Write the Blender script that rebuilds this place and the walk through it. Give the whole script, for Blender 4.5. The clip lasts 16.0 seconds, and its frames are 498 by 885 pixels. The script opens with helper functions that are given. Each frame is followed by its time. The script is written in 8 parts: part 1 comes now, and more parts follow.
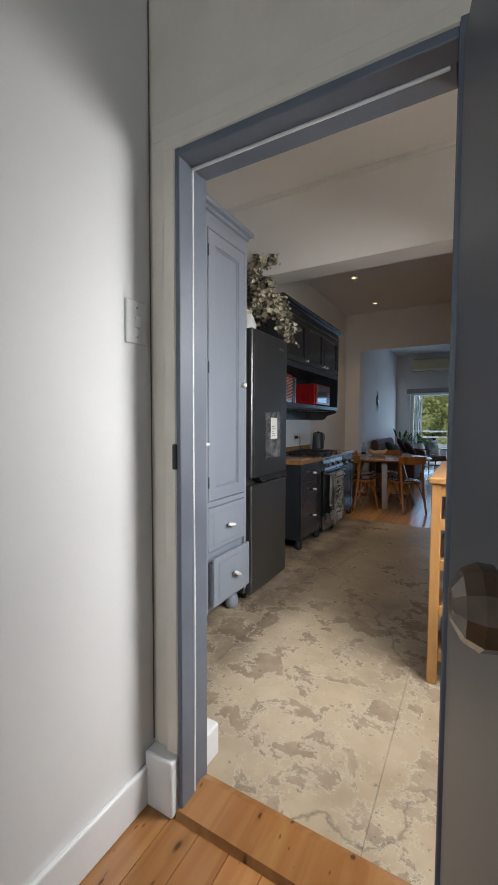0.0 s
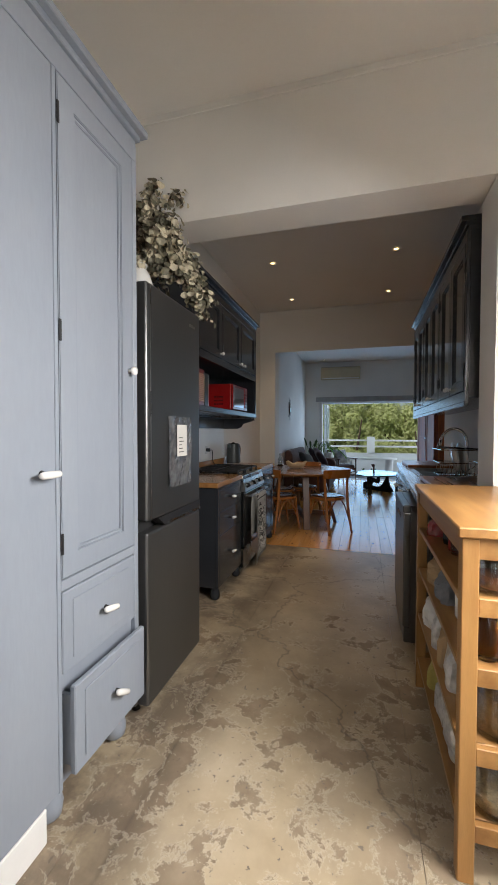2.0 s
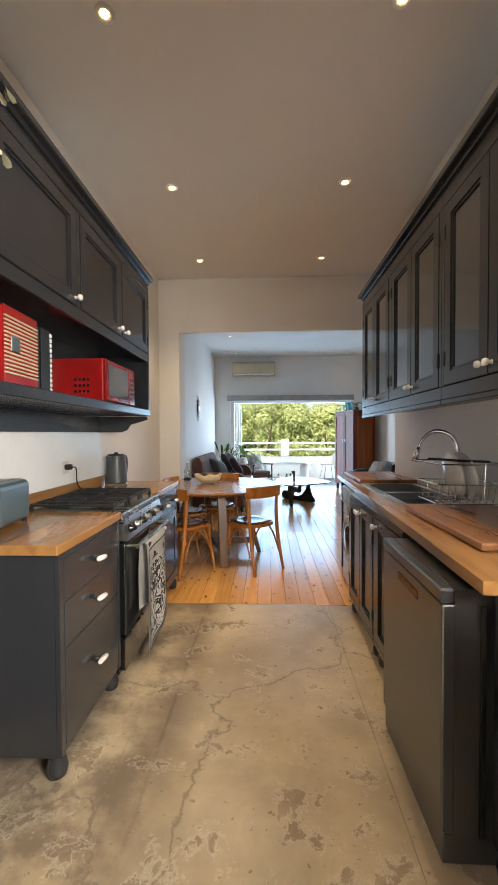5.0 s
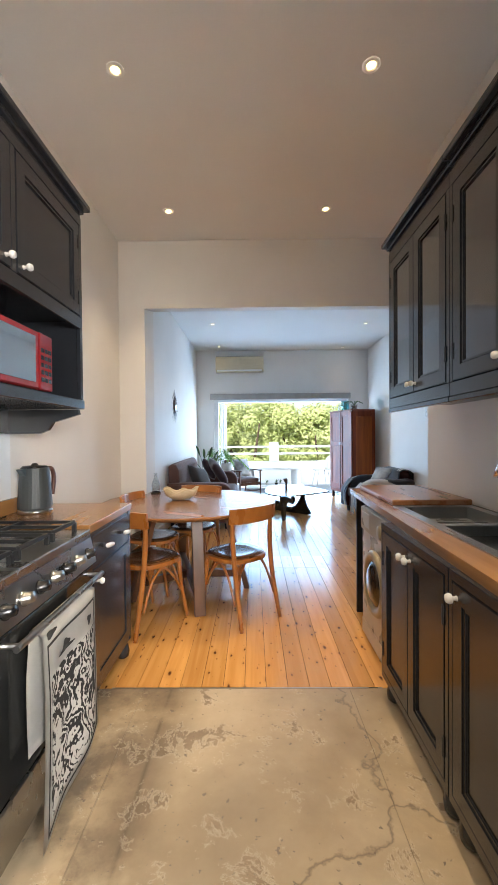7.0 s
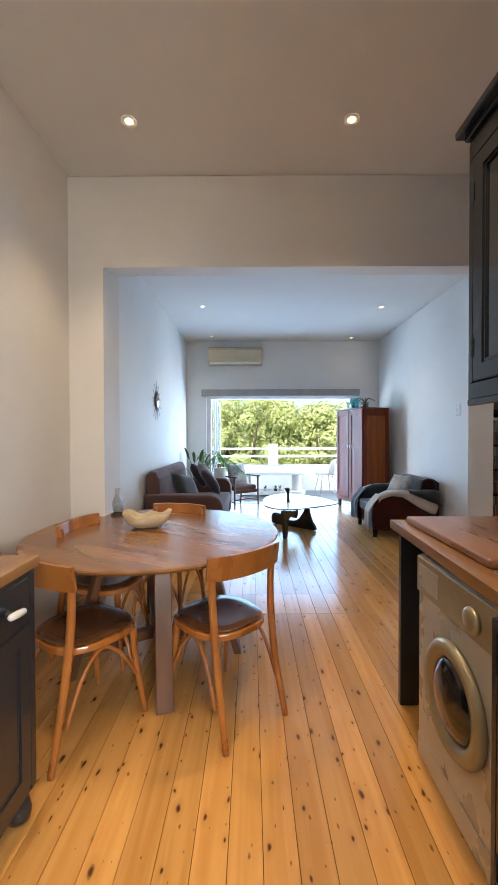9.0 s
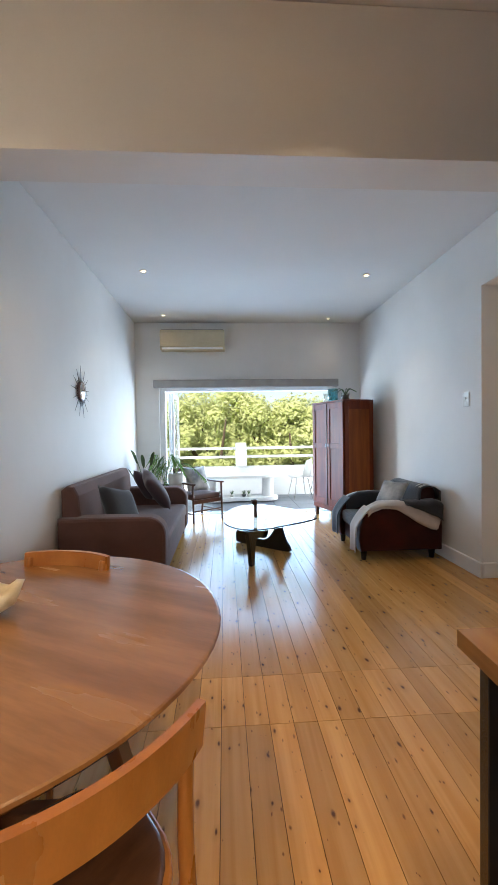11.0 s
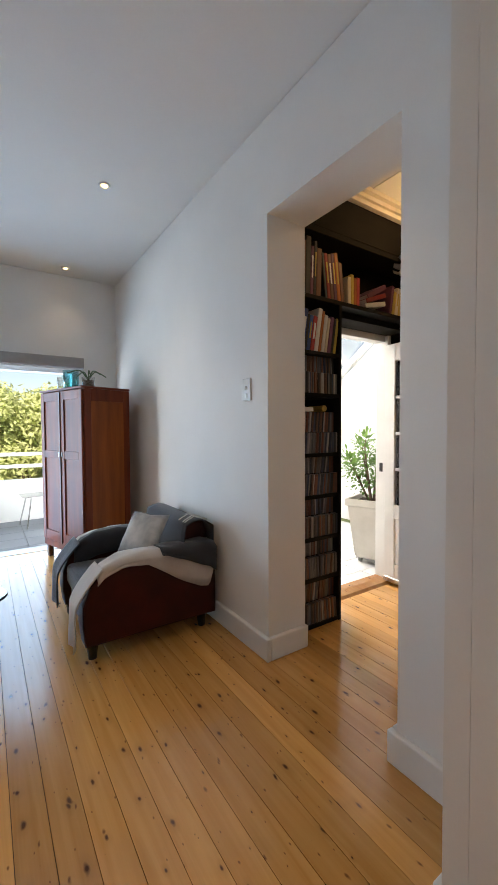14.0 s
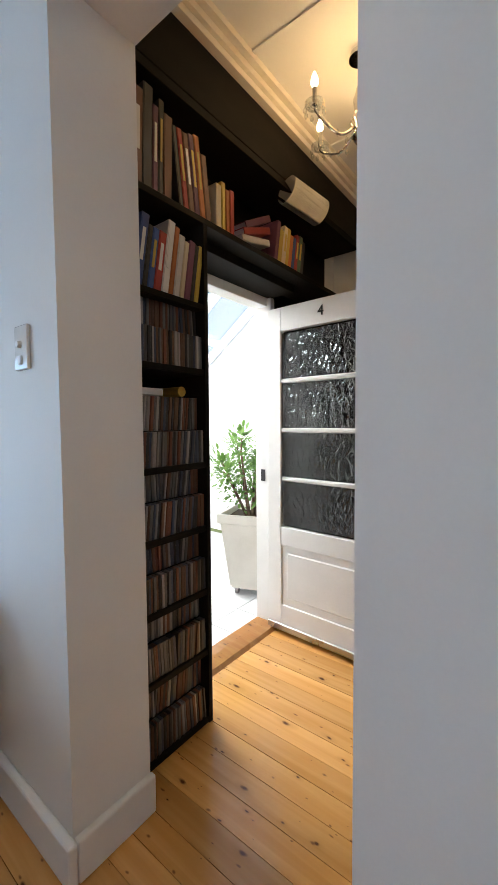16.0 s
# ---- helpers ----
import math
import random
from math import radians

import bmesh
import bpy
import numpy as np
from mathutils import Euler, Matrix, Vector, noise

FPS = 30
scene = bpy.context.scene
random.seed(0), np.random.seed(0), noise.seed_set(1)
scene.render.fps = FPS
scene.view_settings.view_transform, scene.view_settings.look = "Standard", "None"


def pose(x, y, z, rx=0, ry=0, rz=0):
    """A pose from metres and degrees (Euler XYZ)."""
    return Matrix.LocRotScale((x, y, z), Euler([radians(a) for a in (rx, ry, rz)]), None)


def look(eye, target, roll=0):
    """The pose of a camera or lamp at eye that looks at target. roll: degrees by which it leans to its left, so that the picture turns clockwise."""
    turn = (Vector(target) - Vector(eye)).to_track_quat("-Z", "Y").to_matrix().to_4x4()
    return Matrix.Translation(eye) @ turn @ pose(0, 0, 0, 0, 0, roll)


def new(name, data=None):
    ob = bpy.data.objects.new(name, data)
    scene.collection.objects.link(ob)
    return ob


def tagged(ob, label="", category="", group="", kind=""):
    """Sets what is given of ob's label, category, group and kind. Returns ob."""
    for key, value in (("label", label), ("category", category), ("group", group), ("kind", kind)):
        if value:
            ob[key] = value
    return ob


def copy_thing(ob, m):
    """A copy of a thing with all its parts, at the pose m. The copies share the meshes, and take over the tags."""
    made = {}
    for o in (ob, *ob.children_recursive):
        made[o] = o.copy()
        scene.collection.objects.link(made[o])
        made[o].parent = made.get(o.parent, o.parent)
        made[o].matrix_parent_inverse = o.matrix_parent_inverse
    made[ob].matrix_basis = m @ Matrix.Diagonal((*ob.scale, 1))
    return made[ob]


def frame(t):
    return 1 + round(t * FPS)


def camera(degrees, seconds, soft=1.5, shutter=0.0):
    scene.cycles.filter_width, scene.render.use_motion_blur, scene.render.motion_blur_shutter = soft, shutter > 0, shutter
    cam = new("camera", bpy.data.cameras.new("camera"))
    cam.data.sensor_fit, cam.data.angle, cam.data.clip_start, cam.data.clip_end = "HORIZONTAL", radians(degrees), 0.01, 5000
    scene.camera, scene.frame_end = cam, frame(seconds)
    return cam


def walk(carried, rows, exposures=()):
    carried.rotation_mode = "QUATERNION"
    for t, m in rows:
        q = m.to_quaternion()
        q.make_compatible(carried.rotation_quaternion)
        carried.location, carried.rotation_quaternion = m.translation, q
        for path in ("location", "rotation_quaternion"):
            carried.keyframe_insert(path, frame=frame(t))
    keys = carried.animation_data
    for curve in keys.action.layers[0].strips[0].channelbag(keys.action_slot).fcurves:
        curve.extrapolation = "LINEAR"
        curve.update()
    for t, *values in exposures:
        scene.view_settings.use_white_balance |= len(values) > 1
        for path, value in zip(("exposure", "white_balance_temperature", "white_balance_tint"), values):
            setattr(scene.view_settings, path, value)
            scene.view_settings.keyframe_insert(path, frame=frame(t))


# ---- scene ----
cam = camera(64.4, 16.0)
PATH = [
    (0, (-0.009, -0.012, 1.295), (-0.999, 1.722, 1.193), 0.2),
    (0.5, (-0.177, 0.176, 1.298), (-1.067, 1.964, 1.202), 0.2),
    (1, (-0.311, 0.385, 1.286), (-1.09, 2.225, 1.204), -0.1),
    (1.5, (-0.407, 0.628, 1.303), (-1.07, 2.514, 1.233), 0.0),
    (2, (-0.459, 0.862, 1.296), (-1.009, 2.785, 1.241), 0.1),
    (2.5, (-0.508, 1.091, 1.308), (-0.975, 3.036, 1.265), 0.2),
    (3, (-0.533, 1.361, 1.321), (-0.927, 3.322, 1.287), 0.2),
    (3.5, (-0.535, 1.597, 1.343), (-0.859, 3.57, 1.308), 0.1),
    (4, (-0.585, 1.818, 1.328), (-0.815, 3.805, 1.292), 0.0),
    (4.5, (-0.675, 2.029, 1.318), (-0.835, 4.022, 1.276), -0.0),
    (4.7, (-0.708, 2.111, 1.317), (-0.833, 4.107, 1.27), 0.0),
    (6.8, (-0.771, 3.112, 1.291), (-0.795, 5.112, 1.27), -0.7),
    (7, (-0.755, 3.222, 1.303), (-0.777, 5.222, 1.273), -0.5),
    (7.5, (-0.725, 3.448, 1.294), (-0.751, 5.448, 1.266), -0.5),
    (8, (-0.736, 3.711, 1.301), (-0.753, 5.711, 1.28), -0.3),
    (8.2, (-0.737, 3.811, 1.301), (-0.753, 5.811, 1.281), -0.2),
    (10.3, (-0.65, 4.922, 1.393), (-0.634, 6.921, 1.338), -0.8),
    (10.5, (-0.618, 5.056, 1.388), (-0.58, 7.055, 1.336), -0.8),
    (11, (-0.548, 5.339, 1.358), (-0.425, 7.334, 1.309), -0.9),
    (11.5, (-0.49, 5.622, 1.356), (-0.244, 7.606, 1.297), -0.9),
    (12, (-0.35, 5.89, 1.338), (0.049, 7.848, 1.275), -0.8),
    (12.5, (-0.18, 6.148, 1.374), (0.403, 8.06, 1.295), -0.7),
    (13, (-0.036, 6.438, 1.367), (0.728, 8.285, 1.287), -0.5),
    (13.5, (0.15, 6.678, 1.355), (1.085, 8.445, 1.282), -0.4),
    (14, (0.381, 6.901, 1.392), (1.492, 8.563, 1.326), -0.3),
    (14.5, (0.59, 7.106, 1.382), (1.852, 8.656, 1.319), -0.2),
    (15, (0.766, 7.299, 1.402), (2.146, 8.744, 1.322), -0.2),
    (15.5, (1.005, 7.483, 1.398), (2.486, 8.825, 1.307), -0.3),
    (16, (1.211, 7.655, 1.404), (2.787, 8.882, 1.301), -0.4),
]
walk(cam, [(t, look(eye, target, roll)) for t, eye, target, roll in PATH],
     exposures=[(0.0, -0.93, 6150, 10), (1.0, -0.75, 6200, 10), (2.0, -0.58, 6450, 10), (3.0, -0.02, 7100, 10), (4.5, 0.72, 7000, 10), (7.0, 1.32, 6400, 10), (8.2, 1.24, 6200, 10), (10.5, 1.05, 6850, 11), (11.5, 1.05, 6900, 12), (12.5, 0.92, 7100, 13), (13.5, 0.93, 7450, 14), (15.0, 1.15, 7250, 13), (16.0, 1.17, 6550, 10)])

# ---------------------------------------------------------------- world, sun, large lights
world = bpy.data.worlds.new("sky")
scene.world = world
world.use_nodes = True
wn = world.node_tree
sky = wn.nodes.new("ShaderNodeTexSky")
sky.sky_type = "NISHITA"
sky.sun_disc = False
SUN_EL, SUN_AZ = radians(40), radians(196)
sky.sun_elevation, sky.sun_rotation = SUN_EL, SUN_AZ
wn.links.new(sky.outputs[0], wn.nodes["Background"].inputs[0])
wn.nodes["Background"].inputs[1].default_value = 0.08
sun = new("sun", bpy.data.lights.new("sun", "SUN"))
sun.data.energy, sun.data.angle, sun.data.color = 5.0, radians(0.6), (1.0, 0.95, 0.86)
sun_dir = Vector((math.sin(SUN_AZ) * math.cos(SUN_EL), math.cos(SUN_AZ) * math.cos(SUN_EL), math.sin(SUN_EL)))
sun.matrix_world = look(sun_dir * 40, (0, 0, 0))


def area_lamp(name, eye, target, w, h, watts, color):
    ob = new(name, bpy.data.lights.new(name, "AREA"))
    ob.data.shape, ob.data.size, ob.data.size_y = "RECTANGLE", w, h
    ob.data.energy, ob.data.color = watts, color
    ob.matrix_world = look(eye, target)
    return ob


# daylight of the balcony door, of the entry's side window and of the glazed court
area_lamp("daylight_balcony", (-0.14, 12.29, 1.07), (-0.14, 9.0, 1.07), 2.9, 2.05, 46, (0.34, 0.62, 1.0))
# two unseen lamps added beside the opening to brighten the living room walls
area_lamp("daylight_fill_west", (-2.8, 13.15, 1.5), (0.9, 9.2, 0.9), 1.1, 2.2, 100, (0.78, 0.90, 1.0))
area_lamp("daylight_fill_east", (2.55, 13.15, 1.5), (-1.2, 9.2, 0.9), 1.1, 2.2, 100, (0.78, 0.90, 1.0))
area_lamp("daylight_entry", (0.62, 1.70, 1.7), (-0.6, 2.0, 0.1), 0.8, 1.0, 128, (1.0, 0.975, 0.94))
# unseen lamp added for bluish light from behind; no window is built there
area_lamp("vestibule_fill", (0.1, -2.7, 1.8), (-0.5, 0.9, 1.3), 1.2, 1.4, 34, (0.86, 0.94, 1.0))
area_lamp("daylight_court", (3.1, 11.3, 3.0), (2.9, 8.6, 0.4), 1.6, 1.4, 98, (0.97, 0.99, 1.0))

# ---------------------------------------------------------------- materials


def mat(name, col, rough=0.5, metal=0.0, col2=None, scale=6.0, stretch=(1, 1, 1), bump=0.0, bscale=80.0, fine=0.12, rand=0.0, spec=0.5, coat=0.0, rvar=0.045, sheen=0.0):
    m = bpy.data.materials.new(name)
    m.use_nodes = True
    t = m.node_tree
    L, N = t.links.new, t.nodes.new
    b = t.nodes["Principled BSDF"]
    col2 = col2 or tuple(c * 0.82 for c in col)
    tc, mp, oi, va = N("ShaderNodeTexCoord"), N("ShaderNodeMapping"), N("ShaderNodeObjectInfo"), N("ShaderNodeVectorMath")
    mp.inputs["Scale"].default_value = stretch
    mul = N("ShaderNodeMath")
    mul.operation = "MULTIPLY"
    mul.inputs[1].default_value = 17.0
    L(oi.outputs["Random"], mul.inputs[0])
    L(tc.outputs["Object"], mp.inputs["Vector"])
    L(mp.outputs[0], va.inputs[0])
    L(mul.outputs[0], va.inputs[1])
    n1, n2 = N("ShaderNodeTexNoise"), N("ShaderNodeTexNoise")
    n1.inputs["Scale"].default_value, n1.inputs["Detail"].default_value = scale, 6.0
    n2.inputs["Scale"].default_value, n2.inputs["Detail"].default_value = bscale, 3.0
    L(va.outputs[0], n1.inputs["Vector"])
    L(va.outputs[0], n2.inputs["Vector"])
    cr = N("ShaderNodeValToRGB")
    cr.color_ramp.elements[0].position, cr.color_ramp.elements[1].position = 0.33, 0.67
    cr.color_ramp.elements[0].color, cr.color_ramp.elements[1].color = (*col2, 1), (*col, 1)
    L(n1.outputs[0], cr.inputs[0])
    hsv = N("ShaderNodeHueSaturation")
    mr = N("ShaderNodeMapRange")
    mr.inputs["To Min"].default_value, mr.inputs["To Max"].default_value = 1 - fine, 1 + fine
    L(n2.outputs[0], mr.inputs["Value"])
    L(cr.outputs[0], hsv.inputs["Color"])
    if rand:
        m3, mm = N("ShaderNodeMapRange"), N("ShaderNodeMath")
        m3.inputs["To Min"].default_value, m3.inputs["To Max"].default_value = 1 - rand, 1 + rand
        mm.operation = "MULTIPLY"
        L(oi.outputs["Random"], m3.inputs["Value"])
        L(m3.outputs[0], mm.inputs[0])
        L(mr.outputs[0], mm.inputs[1])
        L(mm.outputs[0], hsv.inputs["Value"])
    else:
        L(mr.outputs[0], hsv.inputs["Value"])
    L(hsv.outputs[0], b.inputs["Base Color"])
    rr = N("ShaderNodeMapRange")
    rr.inputs["To Min"].default_value, rr.inputs["To Max"].default_value = max(0.02, rough - rvar), min(1, rough + rvar)
    L(n1.outputs[0], rr.inputs["Value"])
    L(rr.outputs[0], b.inputs["Roughness"])
    b.inputs["Metallic"].default_value = metal
    b.inputs["Specular IOR Level"].default_value = spec
    b.inputs["Coat Weight"].default_value = coat
    b.inputs["Coat Roughness"].default_value = 0.12
    if sheen:
        b.inputs["Sheen Weight"].default_value = sheen
    if bump:
        bp = N("ShaderNodeBump")
        bp.inputs["Strength"].default_value, bp.inputs["Distance"].default_value = bump, 0.004
        L(n2.outputs[0], bp.inputs["Height"])
        L(bp.outputs[0], b.inputs["Normal"])
    return m


def pine(name, light, dark, knot=(0.10, 0.038, 0.014), rough=0.22):
    """Varnished pine boards along local y: long grain, knots, and a tone of its own for each board."""
    m = bpy.data.materials.new(name)
    m.use_nodes = True
    t = m.node_tree
    L, N = t.links.new, t.nodes.new
    b = t.nodes["Principled BSDF"]
    tc, oi = N("ShaderNodeTexCoord"), N("ShaderNodeObjectInfo")
    mul, va = N("ShaderNodeMath"), N("ShaderNodeVectorMath")
    mul.operation = "MULTIPLY"
    mul.inputs[1].default_value = 23.0
    L(oi.outputs["Random"], mul.inputs[0])
    L(tc.outputs["Object"], va.inputs[0])
    L(mul.outputs[0], va.inputs[1])
    mg, mk = N("ShaderNodeMapping"), N("ShaderNodeMapping")
    mg.inputs["Scale"].default_value = (22, 1.1, 22)
    mk.inputs["Scale"].default_value = (11.0, 5.0, 1.0)
    L(va.outputs[0], mg.inputs[0])
    L(va.outputs[0], mk.inputs[0])
    g, k, big = N("ShaderNodeTexNoise"), N("ShaderNodeTexVoronoi"), N("ShaderNodeTexNoise")
    g.inputs["Scale"].default_value, g.inputs["Detail"].default_value, g.inputs["Distortion"].default_value = 1.0, 5.0, 0.6
    k.voronoi_dimensions = "2D"
    k.inputs["Scale"].default_value = 1.0
    big.inputs["Scale"].default_value = 1.3
    L(mg.outputs[0], g.inputs["Vector"])
    kd, ks, ka = N("ShaderNodeTexNoise"), N("ShaderNodeVectorMath"), N("ShaderNodeVectorMath")
    kd.inputs["Scale"].default_value = 14.0
    ks.operation = "SCALE"
    ks.inputs["Scale"].default_value = 0.22
    L(va.outputs[0], kd.inputs["Vector"])
    L(kd.outputs["Color"], ks.inputs[0])
    L(mk.outputs[0], ka.inputs[0])
    L(ks.outputs[0], ka.inputs[1])
    L(ka.outputs[0], k.inputs["Vector"])
    L(va.outputs[0], big.inputs["Vector"])
    cr = N("ShaderNodeValToRGB")
    cr.color_ramp.elements[0].position, cr.color_ramp.elements[1].position = 0.35, 0.68
    cr.color_ramp.elements[0].color, cr.color_ramp.elements[1].color = (*dark, 1), (*light, 1)
    L(g.outputs[0], cr.inputs[0])
    kr = N("ShaderNodeValToRGB")
    kr.color_ramp.elements[0].position, kr.color_ramp.elements[1].position = 0.04, 0.11
    kr.color_ramp.elements[0].color, kr.color_ramp.elements[1].color = (1, 1, 1, 1), (0, 0, 0, 1)
    ksep, kdiv = N("ShaderNodeSeparateColor"), N("ShaderNodeMath")
    kdiv.operation = "DIVIDE"
    ksz = N("ShaderNodeMapRange")
    ksz.inputs["From Min"].default_value, ksz.inputs["To Min"].default_value, ksz.inputs["To Max"].default_value = 0.31, 0.03, 1.15
    L(k.outputs["Color"], ksep.inputs[0])
    L(ksep.outputs[0], ksz.inputs["Value"])
    L(k.outputs["Distance"], kdiv.inputs[0])
    L(ksz.outputs[0], kdiv.inputs[1])
    L(kdiv.outputs[0], kr.inputs[0])
    # small pin knots between the large ones, and a warm halo round each large knot
    mk2, k2, kr2, k2s, k2z, k2d = N("ShaderNodeMapping"), N("ShaderNodeTexVoronoi"), N("ShaderNodeValToRGB"), N("ShaderNodeSeparateColor"), N("ShaderNodeMapRange"), N("ShaderNodeMath")
    mk2.inputs["Location"].default_value = (3.7, 9.1, 0.0)
    k2.voronoi_dimensions = "2D"
    k2.inputs["Scale"].default_value = 1.0
    k2z.inputs["From Min"].default_value, k2z.inputs["To Min"].default_value, k2z.inputs["To Max"].default_value = 0.35, 0.02, 0.95
    k2d.operation = "DIVIDE"
    kr2.color_ramp.elements[0].position, kr2.color_ramp.elements[1].position = 0.04, 0.12
    kr2.color_ramp.elements[0].color, kr2.color_ramp.elements[1].color = (0.8, 0.8, 0.8, 1), (0, 0, 0, 1)
    L(ka.outputs[0], mk2.inputs[0])
    mk2.inputs["Scale"].default_value = (1.55, 1.5, 1.0)
    L(mk2.outputs[0], k2.inputs["Vector"])
    L(k2.outputs["Color"], k2s.inputs[0])
    L(k2s.outputs[1], k2z.inputs["Value"])
    L(k2.outputs["Distance"], k2d.inputs[0])
    L(k2z.outputs[0], k2d.inputs[1])
    L(k2d.outputs[0], kr2.inputs[0])
    halo = N("ShaderNodeValToRGB")
    halo.color_ramp.elements[0].position, halo.color_ramp.elements[1].position = 0.06, 0.30
    halo.color_ramp.elements[0].color, halo.color_ramp.elements[1].color = (0.35, 0.35, 0.35, 1), (0, 0, 0, 1)
    L(kdiv.outputs[0], halo.inputs[0])
    hx, px, mx = N("ShaderNodeMix"), N("ShaderNodeMix"), N("ShaderNodeMix")
    for node, fac, colour in ((hx, halo, tuple(0.62 * c for c in dark)), (px, kr2, tuple(1.5 * c for c in knot)), (mx, kr, knot)):
        node.data_type = "RGBA"
        node.inputs["B"].default_value = (*colour, 1)
        L(fac.outputs[0], node.inputs["Factor"])
    L(cr.outputs[0], hx.inputs["A"])
    L(hx.outputs["Result"], px.inputs["A"])
    L(px.outputs["Result"], mx.inputs["A"])
    hsv, m3 = N("ShaderNodeHueSaturation"), N("ShaderNodeMapRange")
    m3.inputs["To Min"].default_value, m3.inputs["To Max"].default_value = 0.76, 1.12
    L(oi.outputs["Random"], m3.inputs["Value"])
    L(m3.outputs[0], hsv.inputs["Value"])
    L(mx.outputs["Result"], hsv.inputs["Color"])
    L(hsv.outputs[0], b.inputs["Base Color"])
    rr = N("ShaderNodeMapRange")
    rr.inputs["To Min"].default_value, rr.inputs["To Max"].default_value = rough - 0.06, rough + 0.10
    L(big.outputs[0], rr.inputs["Value"])
    L(rr.outputs[0], b.inputs["Roughness"])
    b.inputs["Coat Weight"].default_value, b.inputs["Coat Roughness"].default_value = 0.30, 0.12
    bp = N("ShaderNodeBump")
    bp.inputs["Strength"].default_value, bp.inputs["Distance"].default_value = 0.05, 0.002
    L(g.outputs[0], bp.inputs["Height"])
    L(bp.outputs[0], b.inputs["Normal"])
    return m


def concrete(name):
    """Worn screed floor: a pale skin that has flaked off in patches over a browner layer, with pits."""
    m = bpy.data.materials.new(name)
    m.use_nodes = True
    t = m.node_tree
    L, N = t.links.new, t.nodes.new
    b = t.nodes["Principled BSDF"]
    tc = N("ShaderNodeNewGeometry")
    P = tc.outputs["Position"]

    def ns(scale, detail, rough=0.55, dist=0.0):
        n = N("ShaderNodeTexNoise")
        n.inputs["Scale"].default_value, n.inputs["Detail"].default_value, n.inputs["Roughness"].default_value, n.inputs["Distortion"].default_value = scale, detail, rough, dist
        L(P, n.inputs["Vector"])
        return n

    def ramp(src, stops):
        r = N("ShaderNodeValToRGB")
        e = r.color_ramp.elements
        e[0].position, e[0].color = stops[0][0], (*stops[0][1], 1)
        e[1].position, e[1].color = stops[-1][0], (*stops[-1][1], 1)
        for p, c in stops[1:-1]:
            x = e.new(p)
            x.color = (*c, 1)
        L(src, r.inputs[0])
        return r

    def mix(f, a, c):
        x = N("ShaderNodeMix")
        x.data_type = "RGBA"
        L(f, x.inputs["Factor"])
        for s, v in (("A", a), ("B", c)):
            if isinstance(v, tuple):
                x.inputs[s].default_value = (*v, 1)
            else:
                L(v, x.inputs[s])
        return x.outputs["Result"]

    k, w = (0, 0, 0), (1, 1, 1)
    base = ramp(ns(1.6, 10, 0.6).outputs[0], [(0.32, (0.31, 0.235, 0.15)), (0.5, (0.44, 0.35, 0.235)), (0.68, (0.56, 0.465, 0.335))])
    zone = ramp(ns(0.55, 3).outputs[0], [(0.40, (0.055, 0.055, 0.055)), (0.60, k)])
    raw = ns(4.6, 15, 0.74, 0.25)
    sub = N("ShaderNodeMath")
    sub.operation = "SUBTRACT"
    L(raw.outputs[0], sub.inputs[0])
    sep, wear, both = N("ShaderNodeSeparateXYZ"), N("ShaderNodeMapRange"), N("ShaderNodeMath")
    wear.inputs["From Min"].default_value, wear.inputs["From Max"].default_value = 2.6, 4.1
    wear.inputs["To Min"].default_value, wear.inputs["To Max"].default_value = -0.05, 0.015
    L(P, sep.inputs[0])
    L(sep.outputs["Y"], wear.inputs["Value"])
    L(zone.outputs[0], both.inputs[0])
    L(wear.outputs[0], both.inputs[1])
    L(both.outputs[0], sub.inputs[1])
    flake = ramp(sub.outputs[0], [(0.535, k), (0.545, w)])
    rim = ramp(sub.outputs[0], [(0.51, k), (0.535, w), (0.555, k)])
    worn = ramp(ns(9.0, 8).outputs[0], [(0.35, (0.245, 0.183, 0.122)), (0.65, (0.355, 0.275, 0.19))])
    pits = ns(30.0, 5, 0.62)
    spots = ramp(pits.outputs[0], [(0.638, k), (0.66, w)])
    smear = ramp(ns(0.9, 9, 0.65, 0.5).outputs[0], [(0.46, k), (0.70, (0.7, 0.7, 0.7))])
    vor = N("ShaderNodeTexVoronoi")
    vor.feature = "DISTANCE_TO_EDGE"
    vor.inputs["Scale"].default_value = 0.36
    wob, wadd = ns(2.6, 6), N("ShaderNodeVectorMath")
    wsc = N("ShaderNodeVectorMath")
    wsc.operation = "SCALE"
    wsc.inputs["Scale"].default_value = 0.55
    L(wob.outputs["Color"], wsc.inputs[0])
    L(P, wadd.inputs[0])
    L(wsc.outputs[0], wadd.inputs[1])
    L(wadd.outputs[0], vor.inputs["Vector"])
    crack = ramp(vor.outputs["Distance"], [(0.0, (0.8, 0.8, 0.8)), (0.0012, k)])
    c = mix(smear.outputs[0], base.outputs[0], (0.27, 0.22, 0.165))
    c = mix(flake.outputs[0], c, worn.outputs[0])
    c = mix(spots.outputs[0], c, (0.20, 0.165, 0.13))
    c = mix(crack.outputs[0], c, (0.16, 0.13, 0.10))
    # brown grime along the old joint beside the stove side, and blotches on the strip next to it
    dist, near, side, grime, blot = N("ShaderNodeMath"), N("ShaderNodeMath"), N("ShaderNodeMapRange"), N("ShaderNodeMath"), N("ShaderNodeMath")
    dist.operation, near.operation, grime.operation, blot.operation = "ADD", "ABSOLUTE", "MULTIPLY", "MULTIPLY"
    dist.inputs[1].default_value = 1.19
    L(sep.outputs["X"], dist.inputs[0])
    L(dist.outputs[0], near.inputs[0])
